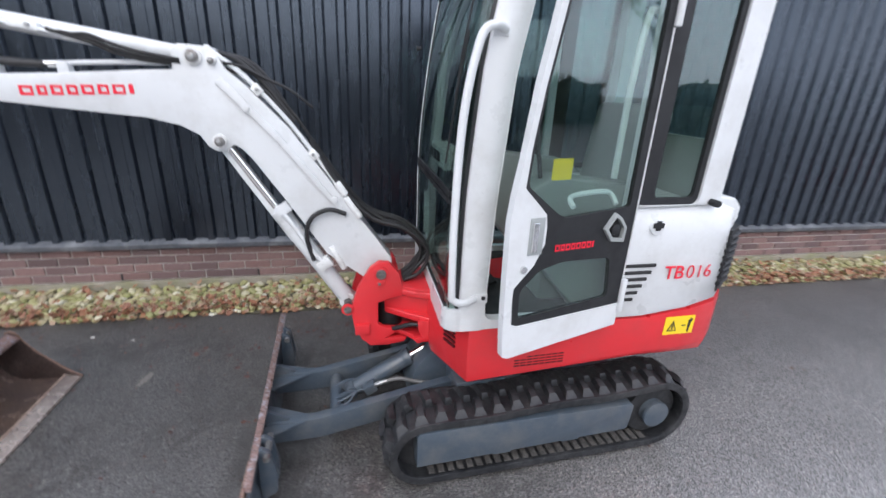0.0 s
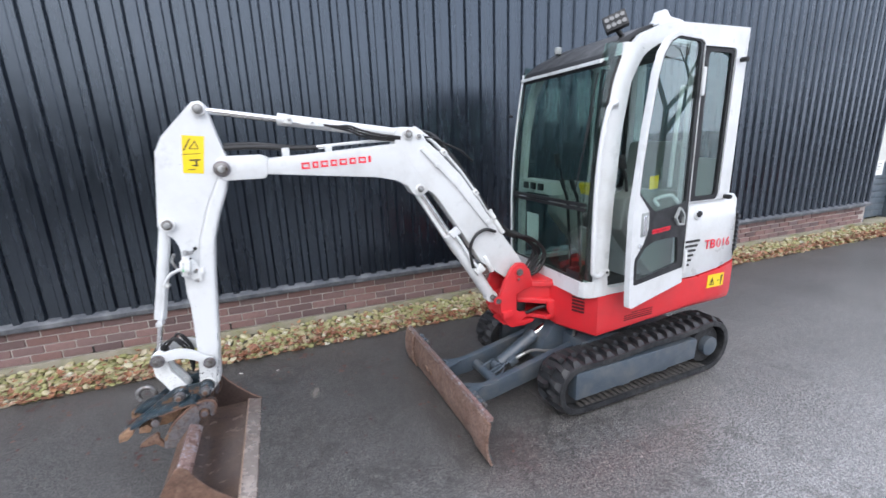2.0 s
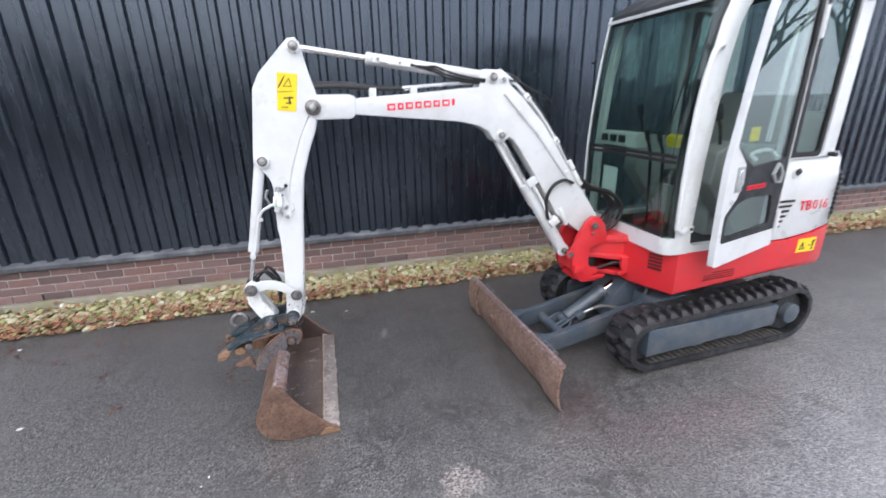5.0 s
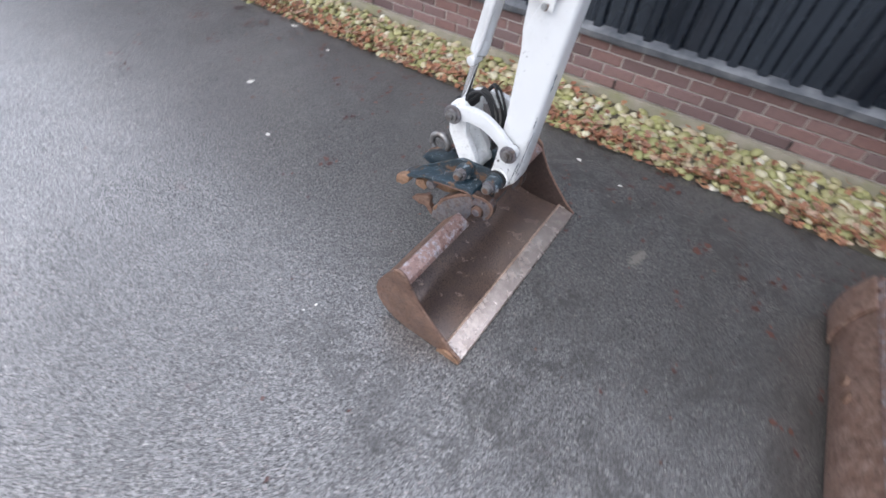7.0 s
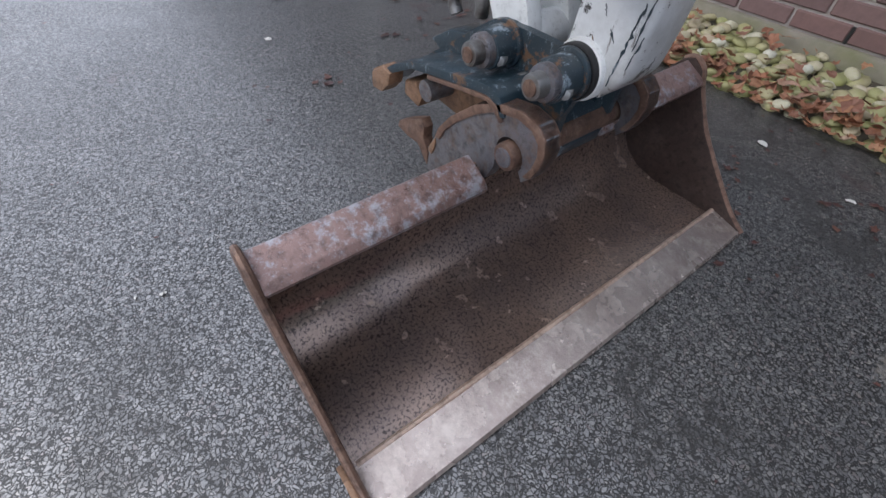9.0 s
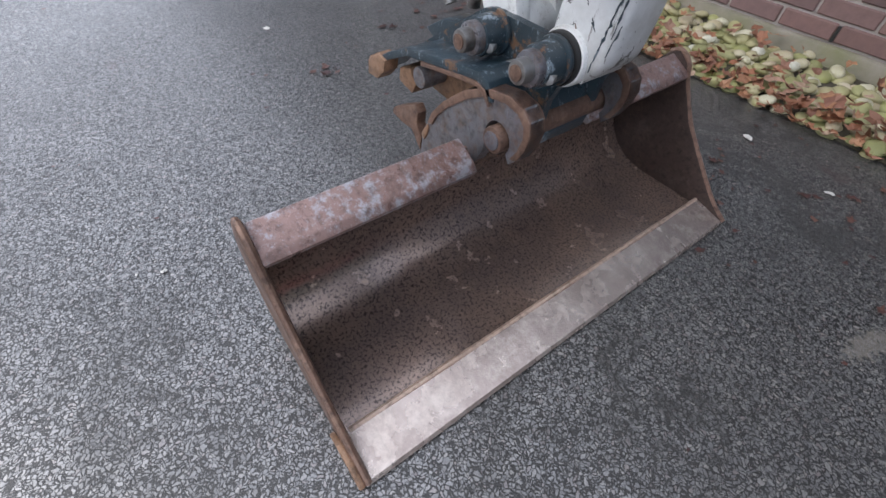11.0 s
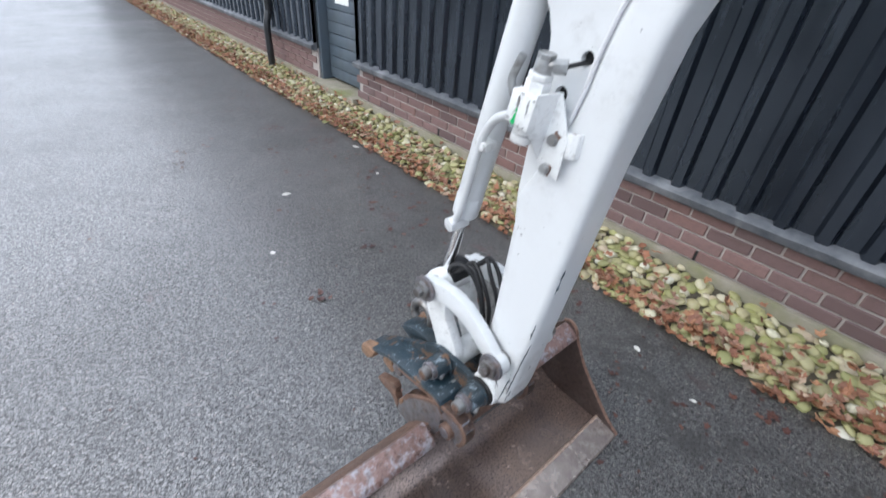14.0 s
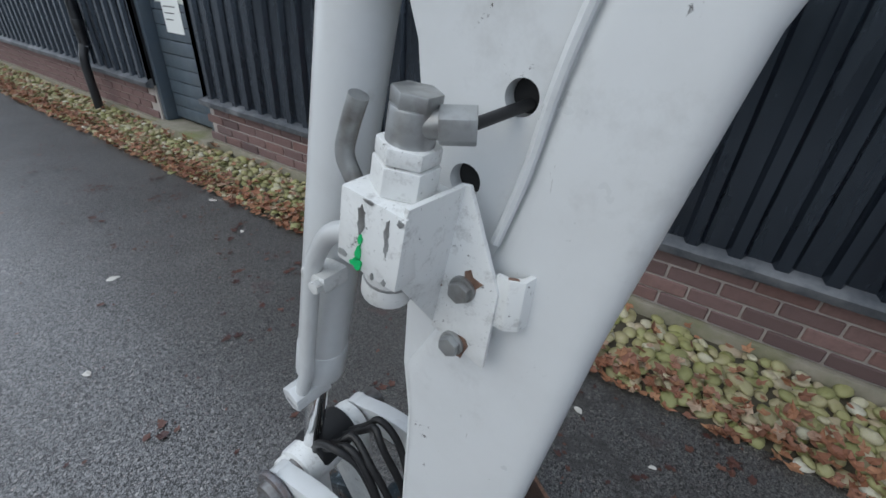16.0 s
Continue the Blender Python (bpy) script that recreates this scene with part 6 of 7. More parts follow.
                rings.append([bm.verts.new((p, q, z)) for p, q in ring])
        for a, c in zip(rings[:-1], rings[1:]):
            for k in range(8):
                bm.faces.new((a[k], a[(k + 1) % 8], c[(k + 1) % 8], c[k]))
        bm.faces.new(rings[0][::-1])
        bm.faces.new(rings[-1])
        part("corner_glass", bm, GLASS, cab, "tinted corner glass", angle=25).visible_shadow = False
        if s < 0:
            part("corner_edge", tube([(front(z) + 0.012, y + s * 0.012, z) for z in zs[:-1]], 0.012), WHITE, cab, "slim white far corner")
    seal = bmesh.new()
    rings = []
    for z in [0.89 + 0.137 * k for k in range(11)]:
        x, y = max(between(z, fore) - 0.022, front(z) + 0.030), NEAR
        rings.append([seal.verts.new(p) for p in ((x - 0.010, y + 0.006, z), (x + 0.002, y + 0.001, z), (x + 0.002, y + 0.026, z), (x - 0.010, y + 0.030, z))])
    for a, c in zip(rings, rings[1:]):
        for k in range(4):
            seal.faces.new((a[k], a[(k + 1) % 4], c[(k + 1) % 4], c[k]))
    seal.faces.new(rings[0][::-1])
    seal.faces.new(rings[-1])
    part("window_edge", seal, BLACK, cab)
    lining = bmesh.new()
    rings = []
    for z in [0.89 + 0.137 * k for k in range(11)]:
        x1 = max(between(z, fore) - 0.022, front(z) + 0.030)
        x0 = x1 - 0.012
        rings.append([lining.verts.new(p) for p in ((x0, NEAR + 0.058, z), (x0 + 0.004, NEAR + 0.022, z), (x1, NEAR + 0.018, z), (x1, NEAR + 0.060, z))])
    for a, c in zip(rings, rings[1:]):
        for k in range(4):
            lining.faces.new((a[k], a[(k + 1) % 4], c[(k + 1) % 4], c[k]))
    lining.faces.new(rings[0][::-1])
    lining.faces.new(rings[-1])
    part("corner_lining", lining, BLACK, cab, "black lining of the front corner")
    part("sill_corner", prism([(-0.05, NEAR + 0.06), (-0.035, NEAR + 0.018), (0.0, NEAR - 0.006), (0.14, NEAR - 0.006), (0.14, NEAR + 0.06)], 0.783, 0.894, axis="z", bevel=0.010), WHITE, cab)

    def front_strip(y0, y1, z0, z1, d=0.006, off=0.0, n=10):
        own = bmesh.new()
        rows = []
        for k in range(n + 1):
            z = z0 + (z1 - z0) * k / n
            x = front(z) + off
            rows.append([own.verts.new(p) for p in ((x, y0, z), (x, y1, z), (x + d, y1, z), (x + d, y0, z))])
        for a, b in zip(rows, rows[1:]):
            for k in range(4):
                own.faces.new((a[k], a[(k + 1) % 4], b[(k + 1) % 4], b[k]))
        own.faces.new(rows[0][::-1])
        own.faces.new(rows[-1])
        return own

    g = part("windscreen", front_strip(NEAR + 0.058, FAR - 0.058, 1.40, 2.22), GLASS, cab, "tinted upper windscreen")
    g.visible_shadow = False
    g = part("lower_windscreen", front_strip(NEAR + 0.058, FAR - 0.058, 0.895, 1.355), GLASS, cab, "tinted lower windscreen")
    g.visible_shadow = False
    for z0, z1 in ((1.352, 1.372), (1.382, 1.404), (2.205, 2.235), (0.888, 0.902)):
        part("window_bar", front_strip(NEAR + 0.036, FAR - 0.055, z0, z1, 0.018, -0.006, 3), BLACK, cab, "black window bar")
    for y in (FAR - 0.074,):
        part("window_edge", front_strip(y, y + 0.014, 0.85, 2.23, 0.010, -0.003), BLACK, cab)
    part("front_sill", front_strip(NEAR + 0.05, FAR - 0.05, 0.785, 0.892, 0.05, -0.012, 2), WHITE, cab)
    for y0, y1 in ((NEAR + 0.065, NEAR + 0.20),):
        part("corner_patch", front_strip(y0, y1, 0.895, 0.945, 0.004, -0.003, 2), BLACK, cab)
    wiper = part("wiper", tube([(front(2.17) - 0.012, 1.00, 2.17), (front(1.95) - 0.016, 1.01, 1.95), (front(1.75) - 0.014, 1.025, 1.75)], 0.0035), BLACK, cab, "black windscreen wiper")
    part("wiper_blade", tube([(front(1.98) - 0.010, 0.995, 1.98), (front(1.75) - 0.010, 1.025, 1.75), (front(1.50) - 0.010, 1.065, 1.50)], 0.0045), BLACK, wiper)
    part("paper_sheet", front_strip(1.50, 1.66, 1.02, 1.26, 0.001, 0.012, 2), PAPER, cab, "white paper sheet behind the glass")
    # roof
    roof = lofted([[(x, y, z) for x, y in ((x0, NEAR + 0.03), (0.50, NEAR + 0.005), (1.235, NEAR + 0.03), (1.235, FAR - 0.03), (0.50, FAR - 0.005), (x0, FAR - 0.03))] for x0, z in ((0.43, 2.38), (0.43, 2.435), (0.46, 2.462))])
    part("roof", soften(roof, 0.014, 3), WHITE, cab, "white cab roof")
    visor = [(0.045, 2.235), (0.06, 2.275), (0.16, 2.345), (0.33, 2.428), (0.47, 2.466), (0.47, 2.42), (0.33, 2.385), (0.18, 2.31), (0.09, 2.245)]
    part("roof_visor", prism(visor[::-1], NEAR + 0.06, FAR - 0.06, bevel=0.006), BLACK, cab, "black sloping roof front")
    part("visor_rail", prism([(0.035, 2.222), (0.035, 2.243), (0.10, 2.258), (0.10, 2.236)][::-1], NEAR + 0.05, FAR - 0.04, bevel=0.004), WHITE, cab)
    part("rear_wall", box(1.13, 1.17, NEAR + 0.05, FAR - 0.05, 0.80, 1.62, 0.004), GREY_TRIM, cab)
    part("rear_glass", box(1.15, 1.156, NEAR + 0.05, FAR - 0.05, 1.62, 2.38, 0), GLASS, cab).visible_shadow = False
    part("roof_lining", box(0.34, 1.14, NEAR + 0.05, FAR - 0.05, 2.36, 2.378, 0), DARK_TRIM, cab)
    # hand rail on the corner post
    y = NEAR - 0.055
    rail = part("hand_rail", tube([(0.125, NEAR - 0.006, 1.985), (0.075, y + 0.005, 1.992), (0.024, y, 1.945), (-0.020, y, 1.70), (-0.034, y, 1.35), (-0.030, y, 1.02), (-0.022, y, 0.968), (0.025, y + 0.01, 0.946), (0.085, NEAR - 0.006, 0.945)], 0.0155, 14), WHITE, cab, "white tubular hand rail")
    for z in (1.985, 0.945):
        part("rail_foot", box(0.08, 0.14, NEAR - 0.014, NEAR - 0.004, z - 0.022, z + 0.022, 0.004), WHITE, rail)
        part("bolt", hexbar((0.12, NEAR - 0.020, z + 0.004), (0.12, NEAR - 0.008, z + 0.004), 0.010), BLACK, rail)
    # work lamp at the roof's front corner
    lamp = part("work_lamp", box(-0.066, 0.066, -0.022, 0.022, -0.048, 0.048, 0.006), BLACK, cab, "black square work lamp")
    lamp.matrix_local = Matrix.Translation((0.20, 1.06, 2.465)) @ Euler((radians(-14), radians(-20), radians(-38))).to_matrix().to_4x4()
    for i in range(4):
        for j in range(2):
            part("lamp_cell", rod((-0.045 + 0.030 * i, -0.026, -0.02 + 0.040 * j), (-0.045 + 0.030 * i, -0.018, -0.02 + 0.040 * j), 0.013, seg=12), LAMPGLASS, lamp)
    part("lamp_foot", tube([(0.22, 1.07, 2.43), (0.26, 1.06, 2.39), (0.30, 1.05, 2.37)], 0.014), BLACK, cab)
    part("roof_boss", prism([(0.42, 2.44), (0.66, 2.44), (0.62, 2.475), (0.52, 2.49), (0.49, 2.525), (0.465, 2.525), (0.45, 2.48)], NEAR + 0.02, NEAR + 0.10, bevel=0.008), WHITE, cab)
    part("roof_knob", rod((0.25, 1.70, 2.40), (0.25, 1.70, 2.45), 0.026, bevel=0.008), GREY_TRIM, cab)
    for z in (2.26, 1.355):
        part("stop_knob", rod((1.165, NEAR + 0.02, z), (1.165, NEAR - 0.03, z), 0.016, bevel=0.004), BLACK, cab)
    part("post_stud", rod((-0.03, FAR - 0.02, 1.98), (-0.055, FAR - 0.02, 1.98), 0.010), BLACK, cab)
    return cab


def lettering(text, size, bold):
    """Letters of the built-in font as a mesh."""
    cu = bpy.data.curves.new("letters", "FONT")
    cu.body, cu.size, cu.extrude, cu.offset = text, size, 0.0016, bold
    ob = bpy.data.objects.new("letters", cu)
    me = bpy.data.meshes.new_from_object(ob)
    bpy.data.objects.remove(ob)
    bpy.data.curves.remove(cu)
    return me


def build_engine_cover():
    rows = []
    for z, d in ((0.795, 0.010), (0.81, 0.003), (1.18, 0.006), (1.30, 0.012), (1.345, 0.04)):
        ring = [(x, y) for x, y in plan(0.0) if x > 0.8]
        ring = [(0.765, NEAR - 0.004)] + ring + [(0.765, FAR + 0.004)]
        row = []
        for x, y in ring:
            k = max(0.0, (x - 0.8) / 0.55)
            row.append((x - d * 3 * k, y + (d if y < CY else -d), z + (0.09 * max(0, (x - 1.05) / 0.45) if z < 0.82 else 0)))
        rows.append(row)
    cover = part("engine_cover", lofted(rows), WHITE, excavator, "white engine cover with model lettering", angle=50)
    for k in range(6):
        w = 0.172 - 0.017 * k
        part("louvre", box(0.885 - 0.115, 0.885 - 0.115 + w, NEAR - 0.004, NEAR + 0.004, 1.055 - 0.034 * k, 1.070 - 0.034 * k, 0.0), BLACKMARK, cover, "dark louvre slot")
    lock = part("lock", rod((0.905, NEAR - 0.006, 1.245), (0.905, NEAR + 0.01, 1.245), 0.034, bevel=0.003), WHITE, cover)
    part("keyhole", box(0.878, 0.932, NEAR - 0.011, NEAR - 0.005, 1.243, 1.268, 0.004), BLACK, lock)
    part("keyhole", box(0.893, 0.917, NEAR - 0.012, NEAR - 0.006, 1.232, 1.278, 0.004), BLACK, lock)
    vent = part("rear_grille", lofted([[(x * 0.998 + 0.004, y - 0.004 * (1 if y < CY else -1), z) for x, y in ((1.325, 0.952), (1.436, 1.028), (1.497, 1.18), (1.522, CY), (1.497, 1.66), (1.436, 1.812), (1.325, 1.888), (1.28, CY))] for z in (0.90, 1.215)]), BLACK, cover, "black rear cooling grille")
    for k in range(8):
        z = 0.945 + 0.034 * k
        part("grille_bar", tube([(1.320, 0.946, z), (1.438, 1.024, z), (1.505, 1.18, z), (1.530, CY, z)], 0.011, 8, 4), BLACK, vent)
    part("hood_cap", prism([(1.29, 1.205), (1.40, 1.205), (1.425, 1.25), (1.42, 1.31), (1.38, 1.352), (1.27, 1.362), (1.16, 1.345), (1.16, 1.31)], 1.03, 1.81, bevel=0.02, segments=3), WHITE, cover)
    for text, x, turn, bold in (("T", 0.996, 1.0, 0.0), ("B", 1.052, 1.0, 0.0), ("0", 1.116, 1.0, -0.0018), ("1", 1.166, 1.0, -0.0018), ("6", 1.216, 5.3, -0.0018)):
        mark = part("red_letter", lettering(text, 0.096, bold), REDMARK, cover, "red model lettering")
        y = NEAR + 0.017 * (x - 0.95) if x < 1.19 else 0.939 + 0.093 * (x - 1.19)
        mark.matrix_local = Matrix.Translation((x, y - 0.002, 0.988)) @ Matrix.Rotation(radians(turn), 4, "Z") @ Matrix.Rotation(radians(90), 4, "X")
    return cover


def build_door():
    """The cab door, ajar on its rear hinges. Drawn flat: u runs forward from the hinge."""
    outer = [(0.0, 0.79), (0.0, 2.35), (0.05, 2.378), (0.30, 2.378), (0.39, 2.338), (0.455, 2.262), (0.497, 2.14), (0.522, 2.0), (0.556, 1.82), (0.590, 1.56), (0.612, 1.43), (0.622, 1.33), (0.618, 1.10), (0.610, 0.87), (0.600, 0.748), (0.575, 0.735)]
    black = [(0.004, 0.90), (0.004, 2.335), (0.05, 2.356), (0.295, 2.356), (0.374, 2.320), (0.434, 2.248), (0.474, 2.13), (0.500, 1.99), (0.533, 1.81), (0.562, 1.60), (0.572, 1.46), (0.50, 1.39), (0.465, 1.355), (0.456, 1.30), (0.456, 1.235), (0.495, 1.15), (0.578, 1.06), (0.580, 1.00), (0.572, 0.895), (0.54, 0.882)]
    upper = rounded([(0.040, 1.355), (0.040, 2.325), (0.062, 2.346), (0.290, 2.346), (0.364, 2.312), (0.422, 2.242), (0.460, 2.127), (0.486, 1.987), (0.519, 1.807), (0.548, 1.60), (0.556, 1.465), (0.40, 1.345), (0.36, 1.332)], 0.02)
    lower = rounded([(0.075, 0.945), (0.10, 1.135), (0.355, 1.145), (0.46, 1.12), (0.545, 1.04), (0.540, 0.92), (0.51, 0.915)], 0.025)
    flip = lambda p: [(-u, z) for u, z in p]
    door = part("cab_door", prism(flip(outer), -0.018, 0.018, holes=[flip(black)], bevel=0.0), WHITE, excavator, "white cab door standing ajar with black-edged windows")
    part("door_panel", prism(flip(inset(black, 0.0)), -0.012, 0.012, holes=[flip(upper), flip(lower)]), BLACK, door, "black door panel")
    for hole in (upper, lower):
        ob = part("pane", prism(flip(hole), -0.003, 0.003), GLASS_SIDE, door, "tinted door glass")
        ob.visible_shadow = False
    recess = part("latch_recess", box(-0.535, -0.470, -0.024, -0.016, 1.195, 1.345, 0.010), GREY_TRIM, door, "grey door latch recess")
    part("latch", box(-0.525, -0.500, -0.034, -0.022, 1.21, 1.33, 0.006), CHROME, recess)
    part("key_lock", rod((-0.545, -0.030, 1.140), (-0.545, -0.016, 1.140), 0.014, bevel=0.002), CHROME, door)
    part("inner_handle", tube([(-0.10, 0.012, 1.365), (-0.105, 0.045, 1.40), (-0.15, 0.05, 1.412), (-0.28, 0.05, 1.405), (-0.315, 0.045, 1.39), (-0.32, 0.012, 1.365)], 0.011), WHITE, door, "white inner pull handle")
    diamond = [(-0.152, 1.270), (-0.118, 1.318), (-0.098, 1.305), (-0.068, 1.268), (-0.070, 1.222), (-0.120, 1.228)]
    catch = part("outer_handle", prism(diamond, -0.030, -0.010, holes=[inset(diamond, 0.014)], bevel=0.003), GREY_TRIM, door, "worn grey door catch ring")
    part("catch_button", rod((-0.108, -0.026, 1.264), (-0.108, -0.008, 1.264), 0.024, seg=8, bevel=0.004), BLACK, catch)
    for z0, z1 in ((2.03, 2.20), (0.86, 1.02)):
        part("hinge", rod((0.006, -0.020, z0), (0.006, -0.020, z1), 0.014, bevel=0.003), WHITE, door)
    part("yellow_note", prism(flip(rounded([(0.36, 1.48), (0.45, 1.48), (0.45, 1.56), (0.36, 1.56)], 0.006)), 0.004, 0.006), YELLOW, door, "yellow label on the door glass")
    x = -0.40
    for w in (0.022, 0.018, 0.022, 0.018, 0.022, 0.020, 0.022, 0.008):
        part("red_mark", prism([(x, 1.195), (x + w, 1.195), (x + w, 1.222), (x, 1.222)], -0.0145, -0.0122, holes=[[(x + 0.005, 1.201), (x + w - 0.004, 1.201), (x + w - 0.004, 1.215), (x + 0.005, 1.215)]] if w > 0.01 else ()), REDMARK, door)
        x += w + 0.006
    door.matrix_local = Matrix.Translation((HINGE[0], HINGE[1] - 0.02, 0)) @ Matrix.Rotation(radians(DOOR_SWING), 4, "Z")
    return door


def build_interior():
    seat = part("seat", box(0.50, 0.98, 1.17, 1.67, 1.08, 1.20, 0.04, segments=4), DARK_TRIM, excavator, "dark operator seat")
    part("backrest", box(0.90, 1.03, 1.17, 1.67, 1.18, 1.75, 0.05, turn=Matrix.Rotation(radians(8), 4, "Y"), segments=4), CONSOLE_TRIM, seat)
    part("seat_base", box(0.48, 1.05, 1.15, 1.69, 0.80, 1.09, 0.02), GREY_TRIM, seat)
    for y0, y1 in ((0.995, 1.14), (1.70, 1.845)):
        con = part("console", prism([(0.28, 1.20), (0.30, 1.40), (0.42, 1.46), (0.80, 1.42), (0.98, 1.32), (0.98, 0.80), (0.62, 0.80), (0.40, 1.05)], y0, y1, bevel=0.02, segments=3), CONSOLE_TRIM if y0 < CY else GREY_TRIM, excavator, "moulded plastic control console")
        ym = (y0 + y1) / 2
        part("lever", tube([(0.38, ym, 1.44), (0.36, ym, 1.54), (0.33, ym, 1.60)], 0.010), BLACK, con)
        part("lever_knob", rod((0.335, ym, 1.59), (0.315, ym, 1.68), 0.024, bevel=0.010), BLACK, con)
    dash = part("dash", box(0.03, 0.14, 1.42, 1.84, 1.40, 1.50, 0.015), LIGHT_TRIM, excavator, "grey front dash with small black screens")
    for k in range(3):
        part("screen", box(0.022, 0.032, 1.52 + 0.10 * k, 1.59 + 0.10 * k, 1.43, 1.48, 0.003), BLACK, dash)
    for y in (1.30, 1.42):
        pedal = part("travel_lever", tube([(0.22, y, 0.80), (0.20, y, 1.05), (0.17, y, 1.35), (0.13, y, 1.46)], 0.011), BLACK, excavator, "black travel lever")
        part("grip", rod((0.135, y, 1.45), (0.11, y, 1.52), 0.017, bevel=0.006), BLACK, pedal)
        part("pedal", box(0.14, 0.30, y - 0.045, y + 0.045, 0.83, 0.845, 0.004, turn=Matrix.Rotation(radians(-18), 4, "Y")), BLACK, pedal)
    part("manual_pouch", box(0.16, 0.20, 1.12, 1.28, 1.42, 1.50, 0.01, turn=Matrix.Rotation(radians(-20), 4, "Y")), YELLOW, excavator, "yellow pouch on the dash")
    part("grab_frame", tube([(0.70, 1.02, 1.45), (0.69, 1.00, 1.80), (0.71, 1.00, 2.06), (0.76, 1.03, 2.10), (0.86, 1.10, 2.10)], 0.014), WHITE, excavator, "white inner grab frame")


build_platform()
build_swing_post()
build_hoses()
build_cab()
build_engine_cover()
build_door()
build_interior()


# ---- cobbles, leaves and scraps ----
def stone_mesh(seed, fine=True):
    rng = random.Random(seed)
    bm = bmesh.new()
    bmesh.ops.create_icosphere(bm, subdivisions=2 if fine else 1, radius=1)
    off = Vector((rng.uniform(0, 50), rng.uniform(0, 50), 3))
    for v in bm.verts:
        v.co *= 1 + 0.22 * noise.noise(v.co * 1.1 + off)
        v.co.z *= 0.62
    me = bpy.data.meshes.new("stone")
    bm.to_mesh(me)
    bm.free()
    me.shade_smooth()
    return me


def build_border():
    bm = bmesh.new()
    n = 160
    rng = random.Random(8)
    cols = []
    for j in range(n + 1):
        x = WALL_X0 + (WALL_X1 - WALL_X0) * j / n
        w = rng.uniform(-0.02, 0.02)
        cols.append([bm.verts.new((x, y, z)) for y, z in ((2.66 + w, 0.004), (2.74 + w, 0.014), (2.95, 0.022), (3.17, 0.028))])
    for a, b in zip(cols, cols[1:]):
        for k in range(3):
            bm.faces.new((a[k], b[k], b[k + 1], a[k + 1]))
    border = tagged(part("gravel_border", bm, SOIL), "strip of mossy rounded cobbles along the wall foot", "gravel", kind="structure")
    shapes = [stone_mesh(k) for k in range(8)]
    for me in shapes:
        me.materials.append(STONE)
    coarse = [stone_mesh(20 + k, False) for k in range(5)]
    rng = random.Random(21)
    near, far = [], []
    for layer in (0, 1):
        x = -18.0
        while x < 11.0:
            y = 2.70 + rng.uniform(-0.02, 0.02)
            while y < 3.16:
                size = rng.uniform(0.024, 0.040) if layer == 0 else rng.uniform(0.020, 0.036)
                spot = (x + rng.uniform(-0.02, 0.02), y + rng.uniform(-0.01, 0.01), 0.004 + 0.026 * layer + 0.075 * min(0.3, max(0.0, y - 2.68)), size)
                keep = layer == 0 or rng.random() < 0.55
                if keep:
                    (near if layer == 1 and -3.0 < x < -0.85 and len(near) < 295 else far).append(spot)
                y += 0.056
            x += 0.062
    for x, y, z, s in near:
        ob = part("cobble", rng.choice(shapes), STONE, border)
        ob.matrix_local = Matrix.LocRotScale((x, y, z), Euler((rng.uniform(-0.35, 0.35), rng.uniform(-0.35, 0.35), rng.uniform(0, 6.3))), (s * rng.uniform(0.95, 1.45), s, s * rng.uniform(0.8, 1.1)))
    verts, faces = [], []
    for x, y, z, s in far:
        me = rng.choice(shapes if -4.2 < x < 0.5 else coarse)
        m = Matrix.LocRotScale((x, y, z), Euler((rng.uniform(-0.35, 0.35), rng.uniform(-0.35, 0.35), rng.uniform(0, 6.3))), (s * rng.uniform(0.95, 1.45), s, s * rng.uniform(0.8, 1.1)))
        k = len(verts)
        verts += [tuple(m @ v.co) for v in me.vertices]
        faces += [tuple(k + i for i in p.vertices) for p in me.polygons]
    me = bpy.data.meshes.new("cobbles")
    me.from_pydata(verts, [], faces)
    me.shade_smooth()
    rest = part("cobbles", me, STONES_FAR, border)
    tagged(rest, "mossy rounded cobbles packed side by side", kind="stuff")


def leaf_points(rng, s):
    """A curled lobed leaf as a small fan of points."""
    pts = []
    n = 10
    for k in range(n):
        a = 2 * math.pi * k / n
        r = s * (1.0 if k % 2 == 0 else 0.72) * rng.uniform(0.6, 1.15) * (1.25 if k == 0 else 1)
        pts.append(Vector((r * math.cos(a), 0.8 * r * math.sin(a), s * rng.uniform(0.0, 0.45) * (r / s) ** 2)))
    return pts


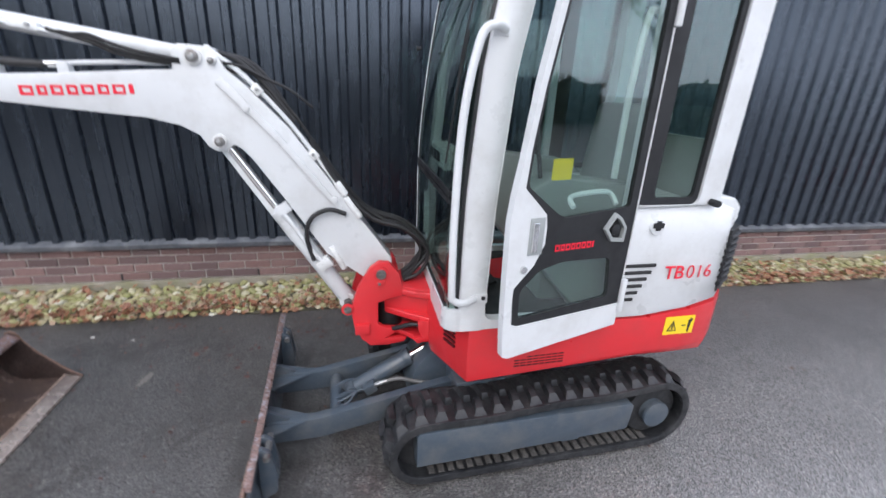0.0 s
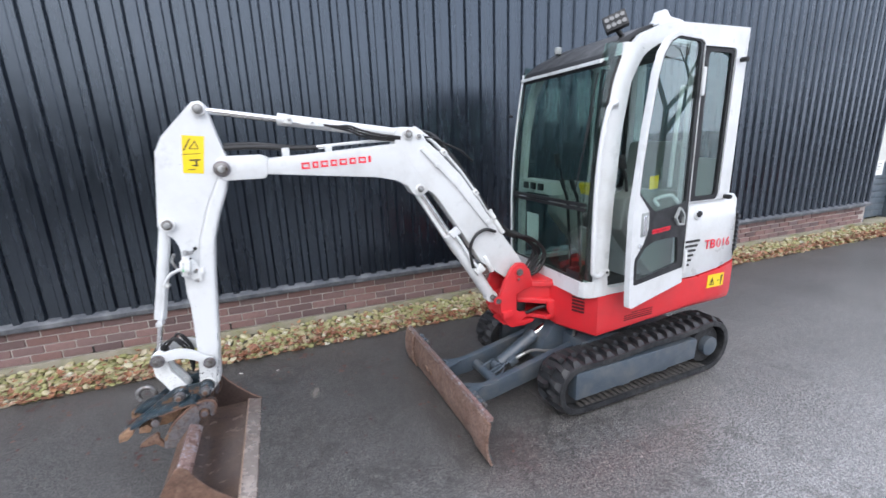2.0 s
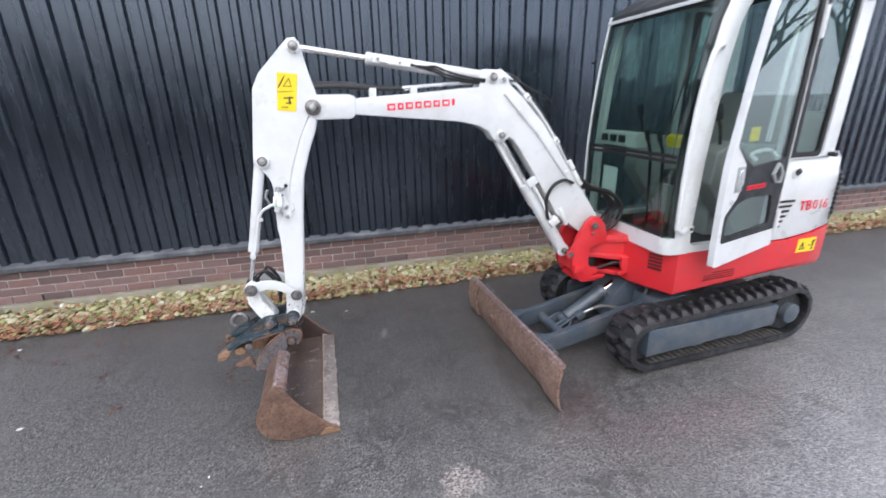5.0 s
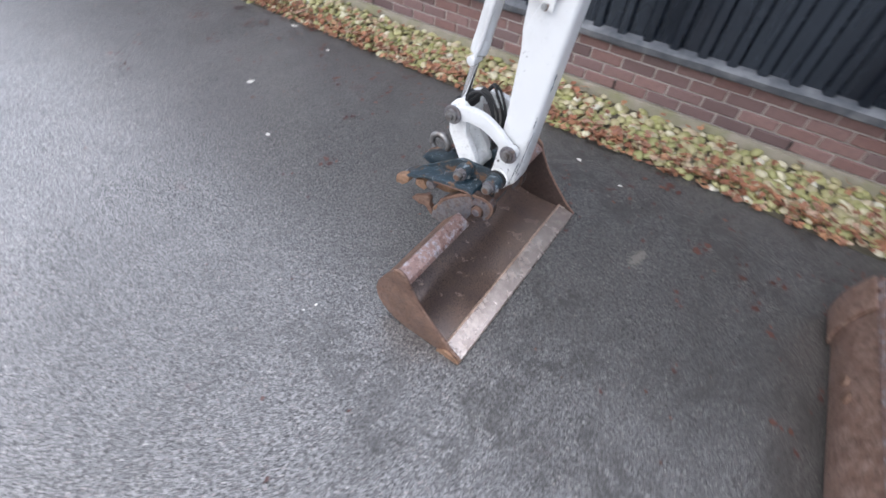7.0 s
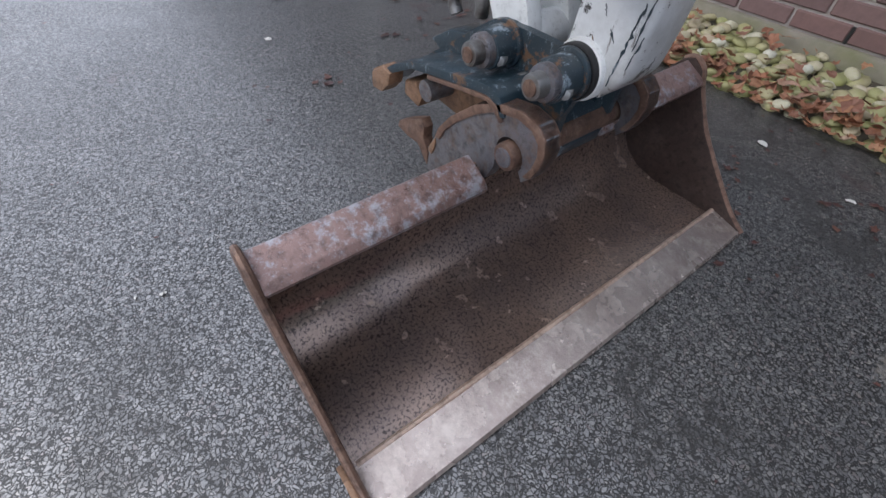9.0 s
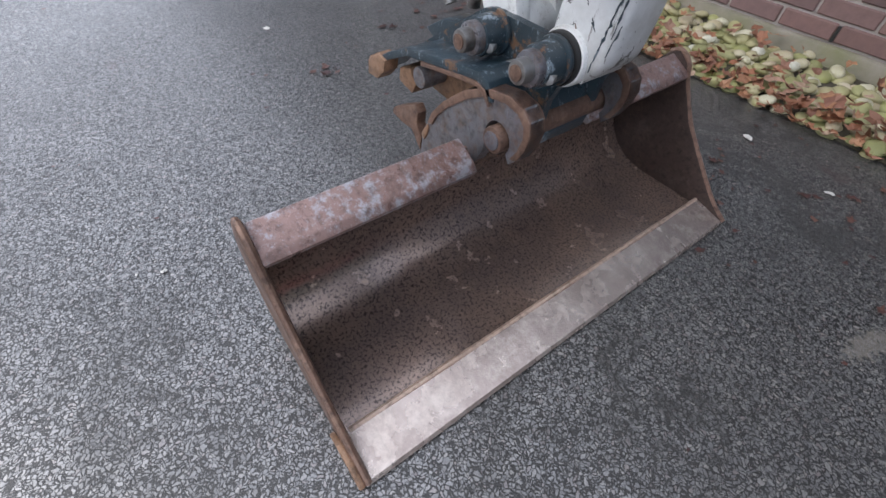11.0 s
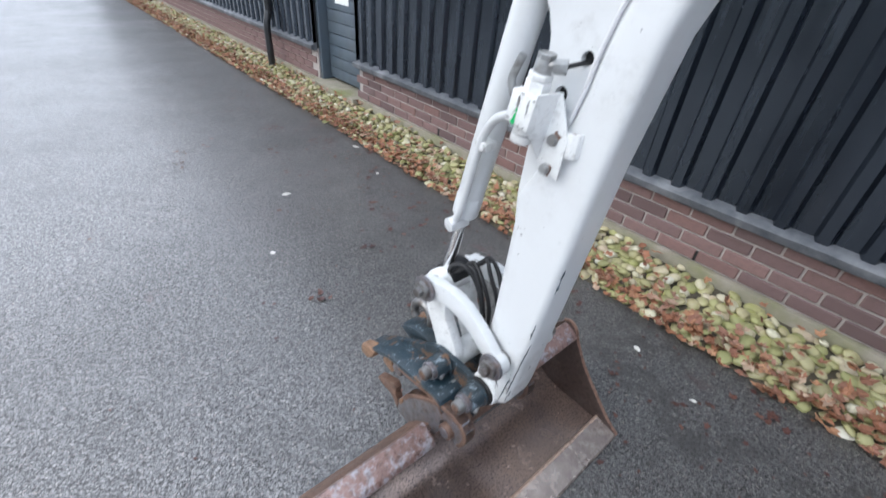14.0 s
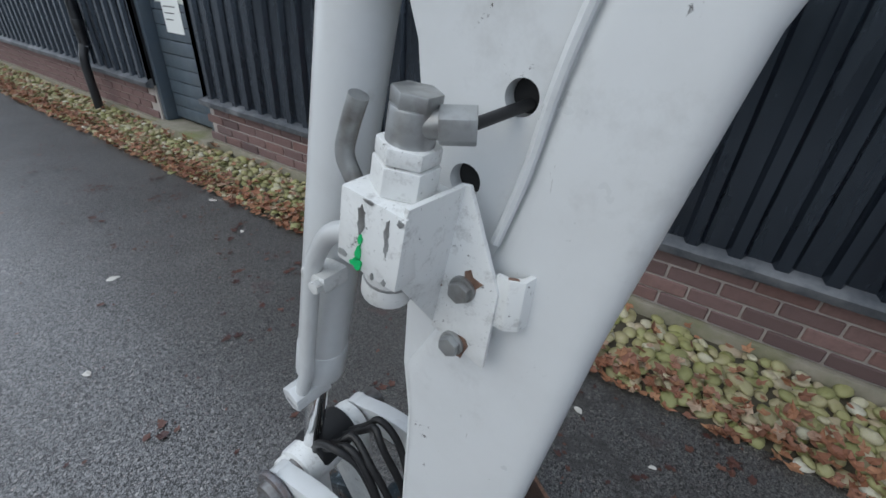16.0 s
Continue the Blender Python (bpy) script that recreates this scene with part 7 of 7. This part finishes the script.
def build_leaves():
    rng = random.Random(40)
    verts, faces = [], []
    spots = []
    for _ in range(3300):
        x = rng.uniform(-17, 10)
        y = 2.685 + abs(rng.gauss(0, 0.070))
        if y < 3.15:
            spots.append((x, y, 0.035 + 0.055 * min(1, (y - 2.66) / 0.12) * rng.uniform(0.4, 1), rng.uniform(0.018, 0.040)))
    for _ in range(1100):
        spots.append((rng.uniform(-17, 10), rng.uniform(2.75, 3.15), 0.085, rng.uniform(0.018, 0.036)))
    for _ in range(1900):
        x, y = rng.uniform(-17, 10), 2.66 + abs(rng.gauss(0, 0.045)) - 0.03
        spots.append((x, y, 0.022 + 0.03 * max(0.0, y - 2.64) / 0.1 * rng.uniform(0.5, 1), rng.uniform(0.015, 0.034)))
    for _ in range(84):
        cx, cy = rng.uniform(-8, 0.5), rng.choice((rng.uniform(1.8, 2.6), rng.uniform(2.1, 2.65), rng.uniform(1.3, 2.5)))
        for _ in range(rng.randint(2, 5)):
            spots.append((cx + rng.gauss(0, 0.045), cy + rng.gauss(0, 0.03), 0.005, rng.uniform(0.008, 0.026)))
    for _ in range(340):
        y = 2.66 - abs(rng.gauss(0, 0.55))
        if y > -2:
            spots.append((rng.uniform(-9, 4), y, 0.005, rng.uniform(0.008, 0.019)))
    for _ in range(420):
        spots.append((rng.uniform(-8, 3), 2.66 - abs(rng.gauss(0, 0.95)), 0.005, rng.uniform(0.004, 0.012)))
    for x, y, z, s in spots:
        k = len(verts)
        m = Matrix.LocRotScale((x, y, z), Euler((rng.gauss(0, 0.3) if z > 0.02 else 0.03, rng.gauss(0, 0.3) if z > 0.02 else 0.03, rng.uniform(0, 6.3))), (1, 1, 1 if z > 0.02 else 0.4))
        verts.append(tuple(m @ Vector((0, 0, 0))))
        verts += [tuple(m @ p) for p in leaf_points(rng, s)]
        faces += [(k, k + 1 + j, k + 1 + (j + 1) % 10) for j in range(10)]
    me = bpy.data.meshes.new("leaves")
    me.from_pydata(verts, [], faces)
    me.materials.append(LEAF)
    me.materials.append(WET_LEAF)
    me.polygons.foreach_set("material_index", [0 if spots[n // 10][2] > 0.02 else 1 for n in range(len(me.polygons))])
    tagged(part("fallen_leaves", me, LEAF), "brown and orange fallen leaves along the cobbles and road", "leaves", kind="stuff")


def build_scraps():
    rng = random.Random(77)
    for x, y, s in ((-4.99, 2.587, 0.05), (-4.493, 1.754, 0.045), (-3.898, 1.415, 0.03), (-4.45, 2.45, 0.03), (-2.286, 2.426, 0.03), (-2.0, 2.35, 0.02), (-2.757, 0.736, 0.012), (-2.779, 0.685, 0.008)):
        bm = bmesh.new()
        pts = [bm.verts.new((s * rng.uniform(0.7, 1.1) * math.cos(a), 0.6 * s * rng.uniform(0.7, 1.1) * math.sin(a), 0.003 + 0.006 * rng.random())) for a in (2 * math.pi * k / 9 for k in range(9))]
        c = bm.verts.new((0, 0, 0.010))
        for k in range(9):
            bm.faces.new((pts[k], pts[(k + 1) % 9], c))
        ob = part("leaf_scrap", bm, SCRAP)
        ob.scale = (0.75, 0.75, 0.75)
        ob.location = (x, y, 0.0)
        ob.rotation_euler = (0, 0, rng.uniform(0, 6))
        tagged(ob, "small pale scrap lying on the wet asphalt", "litter", "pale scraps on the road")


build_border()
build_leaves()
build_scraps()


# ---- bricks ----
PITCH = 0.2225     # one brick and its joint


def build_bricks():
    bm = box(-0.1055, 0.1055, 0, 0.10, -0.0318, 0.0318, 0.005, segments=1)
    brick = finish(bm)
    brick.materials.append(BRICK)
    rng = random.Random(9)
    walls = {o.name: o for o in scene.objects if o.name.startswith("wall_plinth")}
    verts, faces = [], []
    count = 0
    for name, x0, x1 in (("wall_plinth_1", DOOR_X1, DOOR2_X0), ("wall_plinth_3", DOOR2_X1, WALL_X1), ("wall_plinth_2", WALL_X0, DOOR_X0)):
        for row in range(4):
            z = 0.10 + 0.0375 + 0.075 * row
            first = -2.409 + (PITCH / 2 if row % 2 == 0 else 0.0)
            k0 = math.ceil((x0 - first) / PITCH)
            k = k0
            while first + PITCH * (k + 0.5) < x1:
                x = first + PITCH * k
                y = WALL_Y - 0.0045 + rng.uniform(-0.0015, 0.0015)
                if name == "wall_plinth_1" and x < 9 and count < 298:
                    ob = part("brick", brick, BRICK, walls[name])
                    ob.matrix_local = Matrix.Translation((x, y, z + rng.uniform(-0.001, 0.001)))
                    count += 1
                else:
                    b = len(verts)
                    for dy in (0, 0.1):
                        verts += [(x + i, y + dy, z + j) for i, j in ((-0.1062, -0.0325), (0.1062, -0.0325), (0.1062, 0.0325), (-0.1062, 0.0325))]
                    faces += [(b, b + 1, b + 2, b + 3), (b + 1, b + 5, b + 6, b + 2), (b, b + 3, b + 7, b + 4), (b + 3, b + 2, b + 6, b + 7), (b, b + 4, b + 5, b + 1)]
                k += 1
        if name == "wall_plinth_2":
            me = bpy.data.meshes.new("bricks")
            me.from_pydata(verts, [], faces)
            rest = part("bricks", me, BRICK, walls[name])
            tagged(rest, "red-brown bricks of the far plinth", kind="stuff")
    slot = walls["wall_plinth_1"]
    for k in range(-3, 9):
        x = -2.409 + 5 * PITCH * k
        if x > DOOR_X1:
            part("weep_slot", box(x - 0.006, x + 0.006, WALL_Y - 0.0055, WALL_Y + 0.01, 0.105, 0.165, 0), BLACKMARK, slot, "dark weep slot between bricks")


build_bricks()
